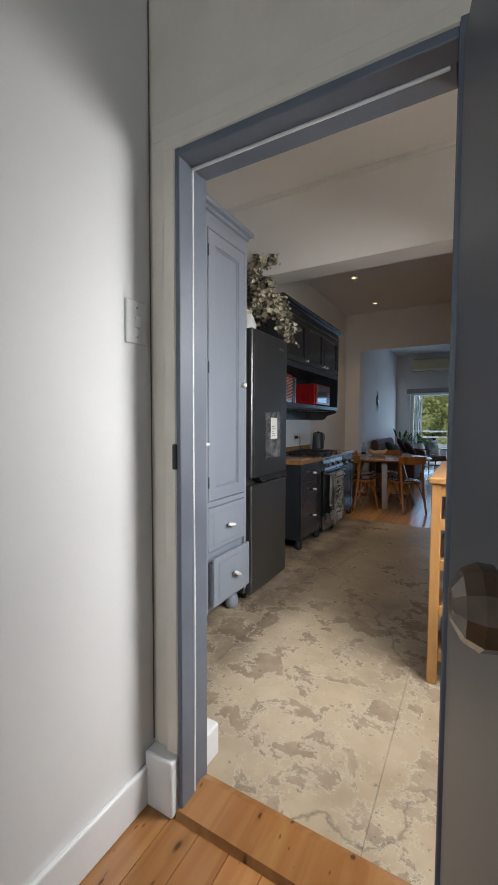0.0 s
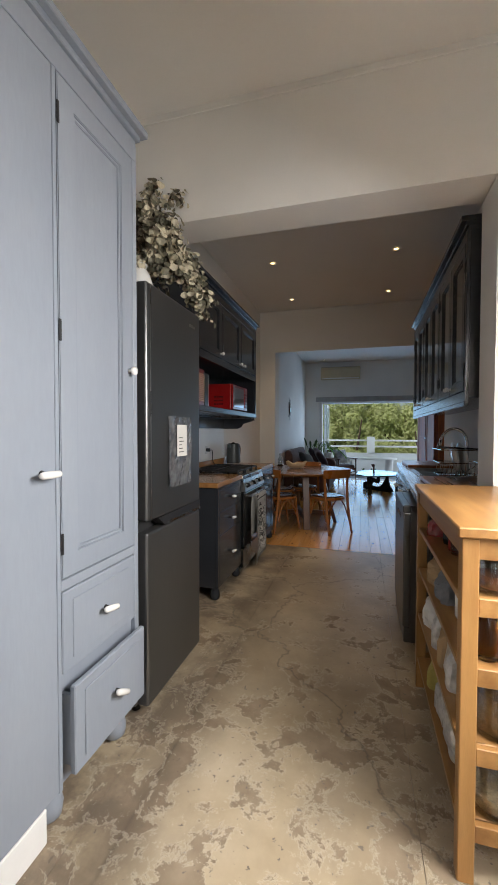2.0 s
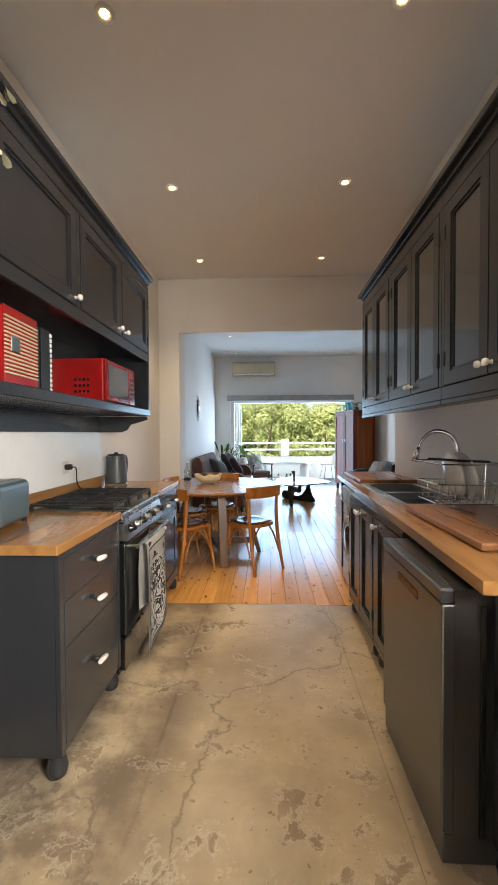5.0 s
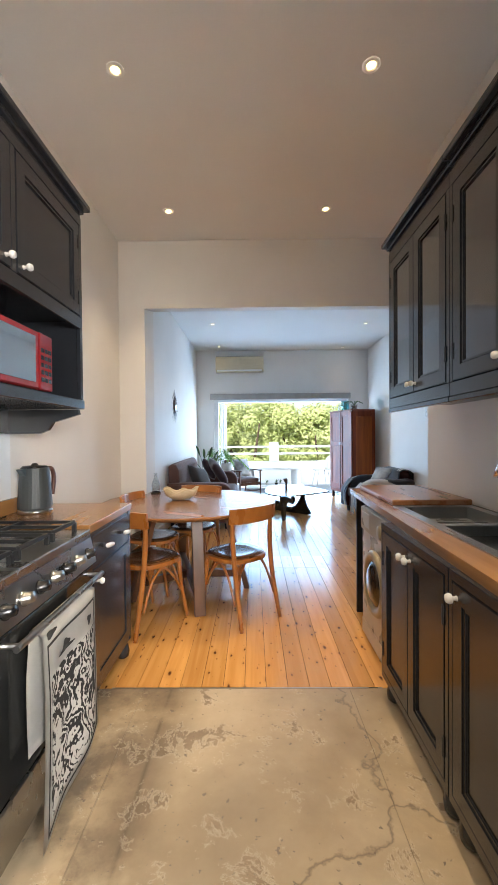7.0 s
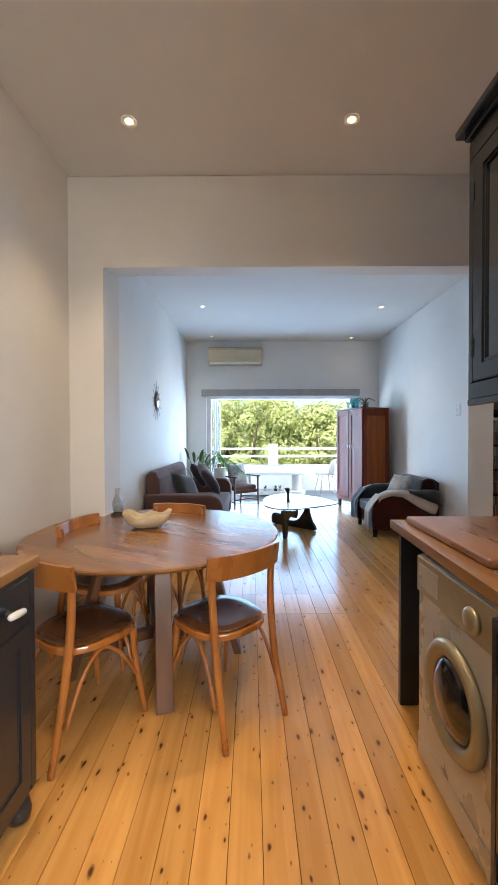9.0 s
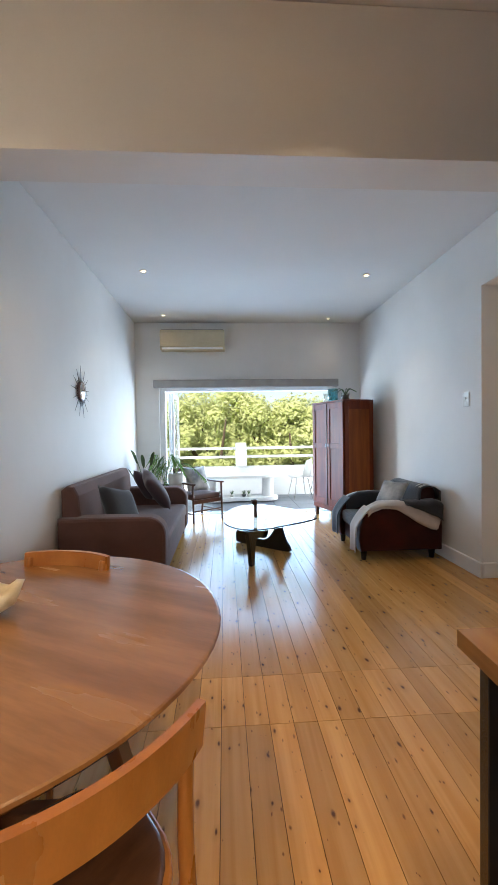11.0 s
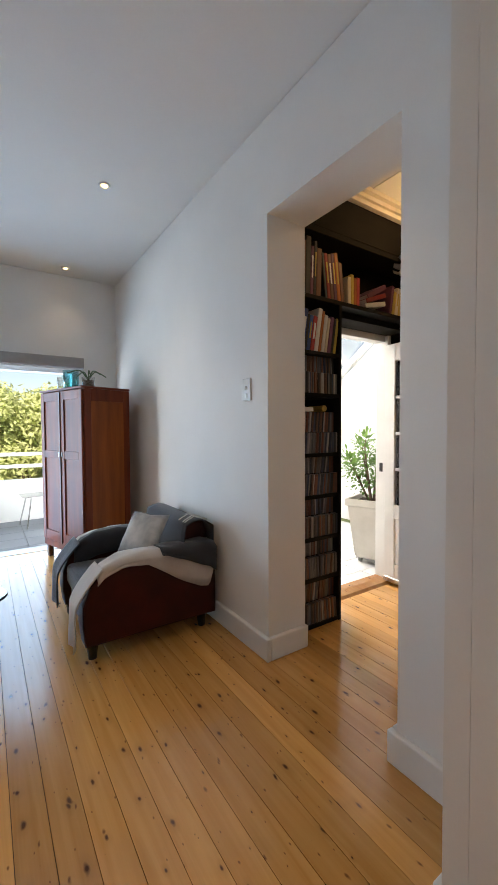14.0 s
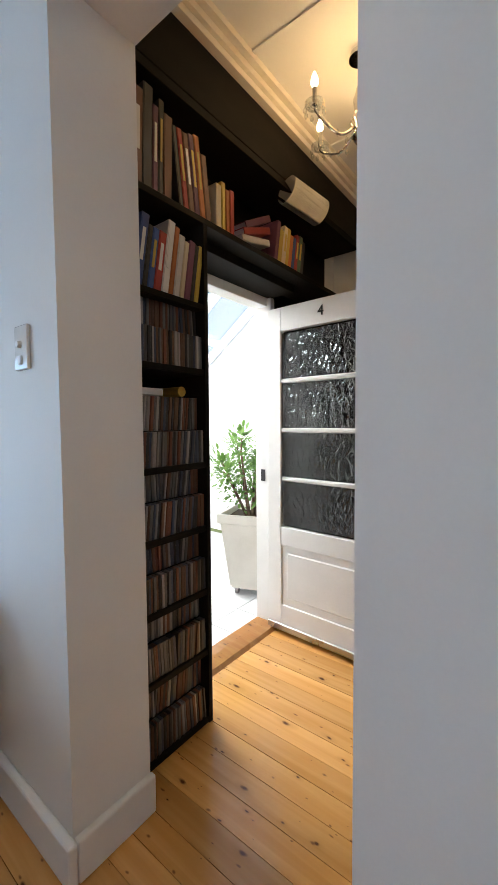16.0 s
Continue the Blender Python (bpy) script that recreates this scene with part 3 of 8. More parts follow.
def text_bm(body, size, depth):
    cu = bpy.data.curves.new("writing", "FONT")
    cu.body, cu.size, cu.extrude = body, size, depth
    cu.align_x, cu.align_y = "CENTER", "CENTER"
    tmp = bpy.data.objects.new("writing", cu)
    me = bpy.data.meshes.new_from_object(tmp)
    bm = bmesh.new()
    bm.from_mesh(me)
    bpy.data.objects.remove(tmp)
    bpy.data.curves.remove(cu)
    bpy.data.meshes.remove(me)
    return bm


# ---------------------------------------------------------------- structure
H = 3.2          # ceilings of kitchen and living room
XL, XR = -2.05, 0.487    # kitchen walls
LL, LR = -2.0, 1.78      # living room walls
YF = 12.0        # wall with the balcony door


def walls(name, boxes, material, label):
    bm = bmesh.new()
    for b in boxes:
        box(bm, *b)
    return setting(name, bm, material, label, "wall")


walls("wall_kitchen_left", [(XL - 0.2, XL, 1.10, 7.06, 0, H)], WALLK, "warm white plastered kitchen wall behind the cabinets")
walls("wall_kitchen_right", [(XR, XR + 0.2, 2.2, 6.05, 0, H), (XR, XR + 0.2, 1.10, 1.35, 0, H), (XR, XR + 0.2, 1.35, 2.2, 0, 1.1), (XR, XR + 0.2, 1.35, 2.2, 2.4, H)], WALLK, "warm white plastered kitchen wall behind the sink")
walls("wall_entry_door", [(XL - 0.2, -0.845, 0.98, 1.10, 0, H), (-0.035, 1.6, 0.98, 1.10, 0, H), (-0.845, -0.035, 0.98, 1.10, 2.14, H)], CREAM, "cream painted wall round the entry doorway")
walls("wall_vestibule_left", [(-1.15, -0.95, -3.0, 0.98, 0, H)], WALL, "smooth white vestibule wall")
walls("wall_vestibule_right", [(1.4, 1.6, -3.0, 0.98, 0, H)], WALL, "white vestibule wall")
walls("wall_vestibule_back", [(-1.15, 1.6, -3.2, -3.0, 0, H)], WALL, "white vestibule end wall")
walls("wall_dining_recess", [(XR + 0.2, LR + 0.29, 5.85, 6.05, 0, H), (LR, LR + 0.29, 6.05, 7.06, 0, H)], WALLK, "plain white wall of the dining recess")
walls("pier_kitchen", [(0.16, XR, 3.05, 3.32, 0, 2.54)], WALL, "white plastered pier beside the shelf unit")
setting("beam_kitchen", prism([(3.05, 2.54), (3.36, 2.568), (3.36, H), (3.05, H)], XL, XR, "x"), WALL, "white plastered beam between entry and kitchen", "beam")
bm = bmesh.new()
soffit = [(7.06, 2.55), (7.40, 2.625), (7.40, H), (7.06, H)]
prism([(7.06, 0), (7.40, 0), (7.40, 2.625), (7.06, 2.55)], XL - 0.2, -1.8, "x", bm)
prism([(7.06, 0), (7.40, 0), (7.40, 2.625), (7.06, 2.55)], 1.38, LR + 0.29, "x", bm)
box(bm, 1.38, LR + 0.29, 7.401, 7.47, 0, H)
prism(soffit, XL - 0.2, LR + 0.29, "x", bm)
setting("wall_living_opening", bm, WALLK, "wide white plastered opening into the living room", "wall")
walls("wall_living_left", [(LL - 0.25, LL, 7.40, YF, 0, H)], WALL, "white living room wall behind the sofa")
walls("wall_living_right", [(LR, LR + 0.29, 7.47, 7.895, 0, H), (LR, LR + 0.29, 8.79, YF, 0, H), (LR, LR + 0.29, 7.895, 8.79, 2.65, H)], WALL, "white living room wall with a thick opening to the hall")
walls("wall_living_balcony", [(LL - 0.25, -1.62, YF, YF + 0.25, 0, H), (1.34, LR + 0.29, YF, YF + 0.25, 0, H), (-1.62, 1.34, YF, YF + 0.25, 2.13, H)], WALL, "white wall round the balcony door")
walls("wall_hall_door", [(2.07, 2.56, 9.2, 9.29, 0, H), (3.44, 4.6, 9.2, 9.29, 0, H), (2.56, 3.44, 9.2, 9.29, 2.22, H)], WALL, "white hall wall round the court doorway")
walls("wall_hall_right", [(4.4, 4.6, 6.3, 9.2, 0, H)], WALL, "white end wall of the hall")
walls("wall_hall_near", [(2.07, 4.6, 6.1, 6.3, 0, H)], WALL, "white side wall of the hall")


def ceiling(name, x0, x1, y0, y1, z, material, label):
    return setting(name, B(x0, x1, y0, y1, z, z + 0.12), material, label, "ceiling")


ceiling("ceiling_vestibule", -1.15, 1.6, -3.2, 0.98, H, CEIL, "white vestibule ceiling")
ceiling("ceiling_entry", XL - 0.2, XR + 0.2, 0.98, 3.05, H, CEIL, "white flat entry ceiling")
ceiling("ceiling_kitchen", XL - 0.2, LR + 0.29, 3.05, 7.06, H + 0.003, CEIL, "white flat kitchen ceiling with downlights")
ceiling("ceiling_living", LL - 0.25, LR + 0.29, 7.06, YF + 0.25, H + 0.006, CEIL, "white flat living room ceiling with downlights")
bm = B(2.07, 4.6, 6.1, 9.35, 3.12, 3.2)
for x in (2.75, 3.55):
    box(bm, x - 0.012, x + 0.012, 6.1, 9.2, 3.112, 3.12)
setting("ceiling_hall", bm, CEIL, "cream board ceiling with cover strips", "ceiling")
bm = bmesh.new()
for i, (o, z) in enumerate(((0.0, 3.022), (0.02, 3.055), (0.05, 3.088))):
    box(bm, 2.07, 4.4, 8.86 - o, 8.93, z, z + 0.031)
setting("cornice_hall", bm, CREAM, "cream moulded cornice above the bookcase", "cornice")

# thin cornice line of the entry beam
setting("trim_entry_beam", B(XL, XR, 3.040, 3.05, 3.15, 3.165, bev=0.003), WALL, "thin plaster bead under the ceiling", "trim")


def skirting(name, x0, x1, y0, y1, h=0.14):
    bm = B(x0, x1, y0, y1, 0, h, bev=0.009, seg=3)
    return setting(name, bm, TRIM, "white painted skirting board", "skirting")


skirting("baseboard_living_right", LR - 0.032, LR, 8.76, YF)
skirting("baseboard_living_right_near", LR - 0.032, LR, 7.50, 7.925)
skirting("baseboard_living_left", LL, LL + 0.018, 7.40, YF)
skirting("baseboard_jamb_far", LR + 0.0005, LR + 0.295, 8.7605, 8.79)
skirting("baseboard_jamb_near", LR + 0.0005, LR + 0.295, 7.895, 7.9245)
skirting("baseboard_pier_side", 1.35, 1.38, 7.03, 7.50)
skirting("baseboard_pier_back", 1.3805, LR - 0.032, 7.47, 7.4995)
skirting("baseboard_living_end", LL + 0.018, -1.62, YF - 0.018, YF)
skirting("baseboard_vestibule", -0.95, -0.932, -3.0, 0.93)
skirting("baseboard_kitchen_left_pier", -1.818, -1.8, 7.042, 7.418)
skirting("baseboard_entry", -1.10, -0.845, 1.10, 1.225, h=0.125)

# entry doorway: cream architrave with plinth block, blue-grey frame with a pale seal
bm = bmesh.new()
for x0, x1, d, z0, z1 in ((-0.935, -0.878, 0.012, 2.17, 2.235), (-0.880, -0.8265, 0.022, 2.125, 2.175)):
    box(bm, x0, x1, 0.98 - d, 0.98, 0.19, z1, bev=0.006)
    box(bm, x0, 0.25, 0.98 - d - 0.001, 0.98, z0, z1, bev=0.006)
setting("architrave_entry", bm, CREAM, "cream moulded architrave of the entry doorway", "architrave")
setting("plinth_block_entry", B(-0.945, -0.828, 0.925, 0.979, 0, 0.19, bev=0.008, seg=2), TRIM, "white plinth block under the architrave", "plinth")
door_1 = thing("door_1", pose(0, 0, 0), "blue-grey painted door frame with a pale seal strip", "door frame")
door_1["kind"] = "structure"
bm = bmesh.new()
box(bm, -0.826, -0.808, 0.955, 1.02, 0.0, 2.125, bev=0.004, seg=2)
box(bm, -0.852, -0.822, 1.02, 1.115, 0.0, 2.142, bev=0.004, seg=2)
part("door_frame_side", bm, BLUEDK, door_1)
bm = bmesh.new()
box(bm, -0.060, -0.030, 0.955, 1.05, 0.0, 2.14, bev=0.003)
box(bm, -0.066, -0.030, 1.051, 1.115, 0.0, 2.14, bev=0.003)
part("door_frame_side", bm, BLUEDK, door_1)
bm = bmesh.new()
box(bm, -0.812, -0.060, 0.956, 1.02, 2.098, 2.124, bev=0.004, seg=2)
box(bm, -0.822, -0.066, 1.021, 1.114, 2.108, 2.141, bev=0.004, seg=2)
part("door_frame_head", bm, BLUEDK, door_1)
bm = tube(smooth_line([(-0.812, 1.024, 0.03), (-0.810, 1.025, 0.6), (-0.813, 1.024, 1.3), (-0.811, 1.024, 2.09)], 6), 0.005)
tube([(-0.811, 1.024, 2.094), (-0.08, 1.024, 2.096)], 0.005, bm=bm)
part("seal_strip", bm, TRIM, door_1, "pale rubber seal strip")
bm = B(-0.838, -0.822, 0.949, 0.985, 1.145, 1.225, bev=0.002)
part("strike_plate", bm, IRON, door_1, "dark iron strike plate")
setting("threshold_entry", prism([(0.935, 0.0), (0.945, 0.024), (1.08, 0.028), (1.115, 0.012), (1.12, 0.0)], -0.821, -0.061, "x"), PINEO, "orange varnished wooden threshold board", "threshold")

# open door leaf of the entry
leaf = thing("entry_door", pose(-0.050, 0.945, 0, 0, 0, -80), "blue-grey painted door, darkened as for shade, standing open into the vestibule", "door")
W = 0.74
bm = B(0, W, 0, 0.04, 0.012, 2.09, bev=0.006, seg=2)
part("leaf", bm, DOORSHADE, leaf)
bm = turned([(0.024, 0), (0.022, 0.006), (0.010, 0.010), (0.010, 0.03), (0.020, 0.036), (0.033, 0.046), (0.034, 0.058), (0.028, 0.070), (0.014, 0.078), (0.001, 0.079)], 10, m=pose(0.60, 0.0, 1.15, 90, 0, 0))
part("door_knob", bm, BRASS, leaf, "old brown faceted door knob")
part("escutcheon", B(0.60, 0.64, -0.003, 0, 1.235, 1.27, bev=0.001), CREAM, leaf, "worn paint patch round the old lock")

# light switch of the vestibule
sw = thing("light_switch", pose(-0.95, 0.91, 1.54, 0, 0, 90), "white plastic light switch plate on the wall", "light switch")
part("plate", B(-0.045, 0.045, -0.008, 0, 0, 0.135, bev=0.003), PORC, sw)
part("rocker", B(-0.011, 0.011, -0.014, -0.008, 0.05, 0.085, bev=0.002), TRIM, sw)
for z in (0.022, 0.113):
    part("screw", turned([(0.004, 0), (0.003, 0.002)], 8, m=pose(0, -0.008, z, 90)), STEEL, sw)
solo("wall_crack_cable", tube([(-0.946, 0.972, 0.2), (-0.947, 0.974, 0.8), (-0.944, 0.971, 1.2), (-0.947, 0.974, 1.62), (-0.945, 0.972, 1.9), (-0.947, 0.975, 2.4), (-0.945, 0.973, 3.19)], 0.002, 6), TWIG, "thin dark cable run along the wall corner", "cable")

# balcony side, court and ground
setting("ground", B(-400, 400, -300, 900, -3.9, -3.6), GRASS, "grassy ground far below the balcony", "ground")
bm = B(-3.6, 3.2, 14.05, 14.2, -0.25, 0.62)
setting("parapet_balcony", bm, EXTW, "white rendered balcony parapet", "parapet")
setting("parapet_post", B(-0.31, -0.07, 14.0, 14.24, 0.62, 1.14, bev=0.008), EXTW, "white rendered parapet post", "post")
for x0, x1 in ((-3.6, -0.31), (-0.07, 3.2)):
    for z in (0.83, 1.02):
        solo("balcony_rail", B(x0, x1, 14.09, 14.15, z - 0.028, z + 0.028, bev=0.006), EXTW, "white painted horizontal balcony rail", "rail", "balcony rails")
walls("wall_balcony_sides", [(-3.8, -3.6, YF + 0.25, 14.2, -0.25, 3.7), (3.2, 3.4, YF + 0.25, 14.2, -0.25, 3.7), (-3.8, LL - 0.25, YF, YF + 0.25, -0.25, 3.7), (LR + 0.29, 3.4, YF + 0.02, YF + 0.25, -0.25, 3.7)], EXTW, "white rendered balcony side walls")
ceiling("ceiling_balcony", -3.8, 3.4, YF + 0.25, 14.2, 3.7, EXTW, "white balcony soffit")
def court_z(y):
    return 2.1 - 0.72 * (y - 11.3)


walls("wall_court", [(2.2, 2.35, 9.291, 11.95, -0.07, 1.6), (2.2, 5.15, 11.8, 11.95, 0, 1.6)], EXTW, "white rendered wall of the glazed court")
setting("wall_court_side", prism([(9.35, 0), (11.8, 0), (11.8, court_z(11.8)), (9.35, court_z(9.35))], 5.0, 5.15, "x"), EXTW, "white court wall with a sloping top", "wall")
roof = thing("court_roof", pose(0, 0, 0), "white framed sloping glass roof over the court", "roof")
roof["kind"] = "structure"
for i in range(5):
    x = 2.4 + i * 0.64
    part("rafter", prism([(9.35, court_z(9.35)), (11.9, court_z(11.9)), (11.9, court_z(11.9) + 0.1), (9.35, court_z(9.35) + 0.1)], x - 0.03, x + 0.03, "x"), TRIM, roof)
for i in range(4):
    y = 9.6 + i * 0.7
    part("purlin", B(2.3, 5.05, y - 0.025, y + 0.025, court_z(y) + 0.02, court_z(y) + 0.09), TRIM, roof)
pg = part("pane", prism([(9.35, court_z(9.35) + 0.12), (11.9, court_z(11.9) + 0.12), (11.9, court_z(11.9) + 0.13), (9.35, court_z(9.35) + 0.13)], 2.3, 5.1, "x"), CLEAR, roof)
pg.visible_shadow = False

# ---------------------------------------------------------------- kitchen and entry
# Cabinets are built with their width along local x, their front towards local -y and z up.
LEFT, RIGHT = 90, -90


def panel_door(parent, x0, z0, w, h, material, rail=0.06, y=0.0, name="cabinet_door", flat=False, bead=True, infill=None):
    """A framed door with a sunk panel, moulded inside the frame."""
    t = 0.022
    if flat:
        return part(name, B(x0, x0 + w, y - t, y, z0, z0 + h, bev=0.003), material, parent)
    a, b, c, d = x0 + rail, x0 + w - rail, z0 + rail, z0 + h - rail
    door = part(name, ring_frame((x0, x0 + w, z0, z0 + h), (a, b, c, d), y - t, y - 0.002, 0.003), material, parent)
    part("door_panel", B(a, b, y - t + 0.012, y - 0.004, c, d), infill or material, door, "dark glossy glass pane" if infill else "")
    if bead:
        q = 0.012
        part("panel_bead", ring_frame((a, b, c, d), (a + q, b - q, c + q, d - q), y - t + 0.005, y - t + 0.012, 0.0025), material, door)
    return door


def ring_frame(outer, inner, y0, y1, bev):
    """A rectangular frame in one piece, face towards -y, with softened edges."""
    bm = bmesh.new()
    loops = []
    for y in (y0, y1):
        for r in (outer, inner):
            loops.append([bm.verts.new((x, y, z)) for x, z in ((r[0], r[2]), (r[1], r[2]), (r[1], r[3]), (r[0], r[3]))])
    of, nf, ob_, nb = loops
    for i in range(4):
        j = (i + 1) % 4
        bm.faces.new((of[i], of[j], nf[j], nf[i]))
        bm.faces.new((ob_[j], ob_[i], nb[i], nb[j]))
        bm.faces.new((of[j], of[i], ob_[i], ob_[j]))
        bm.faces.new((nf[i], nf[j], nb[j], nb[i]))
    ed = [e for e in bm.edges if all(v in of for v in e.verts) or all(v in nf for v in e.verts)]
    bmesh.ops.bevel(bm, geom=ed, offset=bev, segments=2, affect="EDGES")
    bmesh.ops.recalc_face_normals(bm, faces=bm.faces)
    return bm


def knob(parent, x, z, y=-0.022, r=0.015, material=None):
    bm = turned([(0.009, 0), (0.007, 0.004), (0.006, 0.014), (r * 0.9, 0.018), (r, 0.026), (r * 0.75, 0.034), (0.001, 0.036)], 14, m=pose(x, y, z, 90))
    return part("knob", bm, material or PORC, parent, "white porcelain knob", smooth=True)


def bar_handle(parent, x, z, y=-0.022, tilt=0):
    """A white porcelain bar on a dark stem."""
    h = part("handle", turned([(0.013, 0), (0.009, 0.004), (0.007, 0.03)], 12, m=pose(x, y, z, 90)), IRON, parent, "porcelain bar handle on an iron stem", smooth=True)
    bm = turned([(0.006, -0.042), (0.011, -0.034), (0.0125, 0), (0.011, 0.034), (0.006, 0.042)], 12, m=pose(x, y - 0.034, z, 0, 90 + tilt, 0))
    part("bar", bm, PORC, h, smooth=True)
    return h


def hinge(parent, x, z, y=-0.022):
    return part("hinge", B(x - 0.006, x + 0.006, y - 0.004, y, z - 0.035, z + 0.035, bev=0.002), IRON, parent, "dark iron hinge")


def crown(parent, w, z, material, depth, out=0.05, ends=(True, True)):
    bm = bmesh.new()
    for o, a, b in ((0.012, 0, 0.03), (0.026, 0.03, 0.055), (out, 0.055, 0.085)):
        box(bm, -o if ends[0] else 0, w + (o if ends[1] else 0), -o, depth, z + a, z + b, bev=0.004)
    return part("crown_moulding", bm, material, parent)


def bun_foot(parent, x, y, h, r, material):
    bm = turned([(r * 0.55, 0), (r * 0.9, h * 0.12), (r, h * 0.4), (r * 0.8, h * 0.75), (r * 0.6, h * 0.86), (r * 0.75, h)], 16, m=pose(x, y, 0))
    return part("foot", bm, material, parent, smooth=True)


# tall blue-grey cupboard
c = thing("tall_cupboard", pose(-1.41, 1.24, 0, 0, 0, LEFT), "tall blue-grey painted cupboard, lower drawer ajar, beside the fridge", "cupboard")
w, d = 1.13, 0.60
bm = bmesh.new()
box(bm, 0, w, 0.0, d, 0.12, 2.50)
box(bm, 0, w, -0.02, 0.0, 2.43, 2.50, bev=0.002)
box(bm, 0.655, 0.672, -0.02, 0.0, 0.12, 2.43, bev=0.002)
box(bm, w - 0.03, w, -0.02, 0.0, 0.12, 2.43, bev=0.002)
box(bm, 0.672, w - 0.03, -0.02, 0, 0.775, 0.81, bev=0.002)
part("body", bm, BLUE, c)
part("plinth_board", B(0.0, 0.61, -0.012, 0.012, 0.0, 0.112, bev=0.003), TRIM, c, "white painted plinth board")
dl = panel_door(c, 0.03, 0.13, 0.622, 2.295, BLUE, flat=True)
bar_handle(dl, 0.595, 1.165)
dr = panel_door(c, 0.675, 0.815, 0.42, 1.61, BLUE, rail=0.078)
for z in (0.93, 1.62, 2.30):
    hinge(dr, 0.676, z)
knob(dr, 1.065, 1.545, r=0.018)
for z0, z1, out, tl in ((0.50, 0.77, 0.0, 12), (0.175, 0.47, 0.045, 30)):
    bm = B(0.675, w - 0.033, -0.022 - out, -out, z0, z1, bev=0.004)
    box(bm, 0.72, w - 0.08, -0.026 - out, -0.022 - out, z0 + 0.035, z1 - 0.035, bev=0.002)
    if out:
        box(bm, 0.685, 0.70, -out, 0.1, z0 + 0.02, z1 - 0.04)
        box(bm, w - 0.06, w - 0.045, -out, 0.1, z0 + 0.02, z1 - 0.04)
    dw = part("drawer", bm, BLUE, c)
    bar_handle(dw, 0.89, (z0 + z1) / 2, -0.022 - out, tl)
crown(c, w, 2.50, BLUE, d)
for x, y in ((0.68, 0.05), (w - 0.08, 0.05), (0.08, d - 0.06), (w - 0.08, d - 0.06)):
    bun_foot(c, x, y, 0.12, 0.048, BLUE)

# fridge freezer
f = thing("fridge_freezer", pose(-1.365, 2.405, 0, 0, 0, LEFT), "dark brushed steel fridge freezer with a clear pocket of papers", "fridge")
w, d = 0.585, 0.62
part("body", B(0.0, w, 0.065, d, 0.05, 1.95, bev=0.004), STEELDK, f)
up = part("upper_door", B(0, w, 0, 0.06, 0.895, 1.955, bev=0.012, seg=3), STEELDK, f)
lo = part("lower_door", B(0, w, 0, 0.06, 0.06, 0.845, bev=0.012, seg=3), STEELDK, f)
bm = prism([(0.10, 0.893), (0.16, 0.850), (w - 0.001, 0.848), (w - 0.001, 0.905)], -0.002, 0.05, "y")
part("grip_recess", bm, IRON, f, "black grip recess between the doors")
part("grip_bar", B(0.20, w - 0.004, -0.004, -0.002, 0.850, 0.862), STEEL, lo, "polished grip bar")
part("edge_strip", B(0.03, 0.036, -0.0015, 0.004, 0.90, 1.94), STEEL, up)
bm = bmesh.new()
for i in range(6):
    box(bm, 0.44 + i * 0.014, 0.448 + i * 0.014, -0.001, 0.002, 1.865, 1.878 + 0.003 * (i % 2))
part("name_bars", bm, STEEL, up, "small pale lettering bars")
for x in (0.06, w - 0.06):
    for y in (0.1, d - 0.08):
        part("foot", turned([(0.02, 0), (0.02, 0.05)], 10, m=pose(x, y, 0)), BLACK, f)
bm = bmesh.new()
random.seed(17)
g = [[bm.verts.new((0.19 + 0.26 * i / 12 + random.uniform(-0.003, 0.003), -0.004 - random.uniform(0, 0.007), 1.02 + 0.35 * j / 16)) for i in range(13)] for j in range(17)]
for a, b in zip(g, g[1:]):
    for i in range(12):
        bm.faces.new((a[i], a[i + 1], b[i + 1], b[i]))
bmesh.ops.solidify(bm, geom=bm.faces[:], thickness=0.001)
pk = part("clear_pocket", bm, mat("crumpled_clear_pocket", (0.46, 0.46, 0.47), 0.16, 0.5, col2=(0.24, 0.24, 0.25), scale=20, bump=0.2, bscale=40), up, "crumpled clear plastic pocket taped to the door")
part("paper_sheet", B(0.265, 0.375, -0.0155, -0.014, 1.17, 1.33), PAPER, pk, "white note with dark writing")
bm = bmesh.new()
for i in range(5):
    box(bm, 0.28 + 0.006 * (i % 2), 0.335 - 0.012 * (i % 3), -0.0170, -0.0155, 1.19 + i * 0.018, 1.194 + i * 0.018)
part("writing_bars", bm, INK, pk)

# dried eucalyptus in a white vase on the fridge
random.seed(11)
e = thing("dried_eucalyptus", pose(-1.60, 2.72, 1.955), "bunch of dried eucalyptus with round pale leaves on the fridge", "dried flowers")
part("vase", turned([(0.05, 0), (0.075, 0.03), (0.085, 0.10), (0.06, 0.17), (0.045, 0.19), (0.055, 0.21)], 20), PORC, e, smooth=True)
twig, lv = bmesh.new(), bmesh.new()


def round_leaf(bm, p, nrm, r, n=7):
    q = Vector(nrm).to_track_quat("Z", "Y")
    tw = random.uniform(0, 6.28)
    ring = [bm.verts.new(p + q @ Vector((r * math.cos(tw + 6.283 * k / n), 0.8 * r * math.sin(tw + 6.283 * k / n), 0.18 * r * math.cos(2 * tw + 6.283 * 2 * k / n)))) for k in range(n)]
    cv = bm.verts.new(p - q @ Vector((0, 0, 0.2 * r)))
    for k in range(n):
        bm.faces.new((cv, ring[k], ring[(k + 1) % n]))


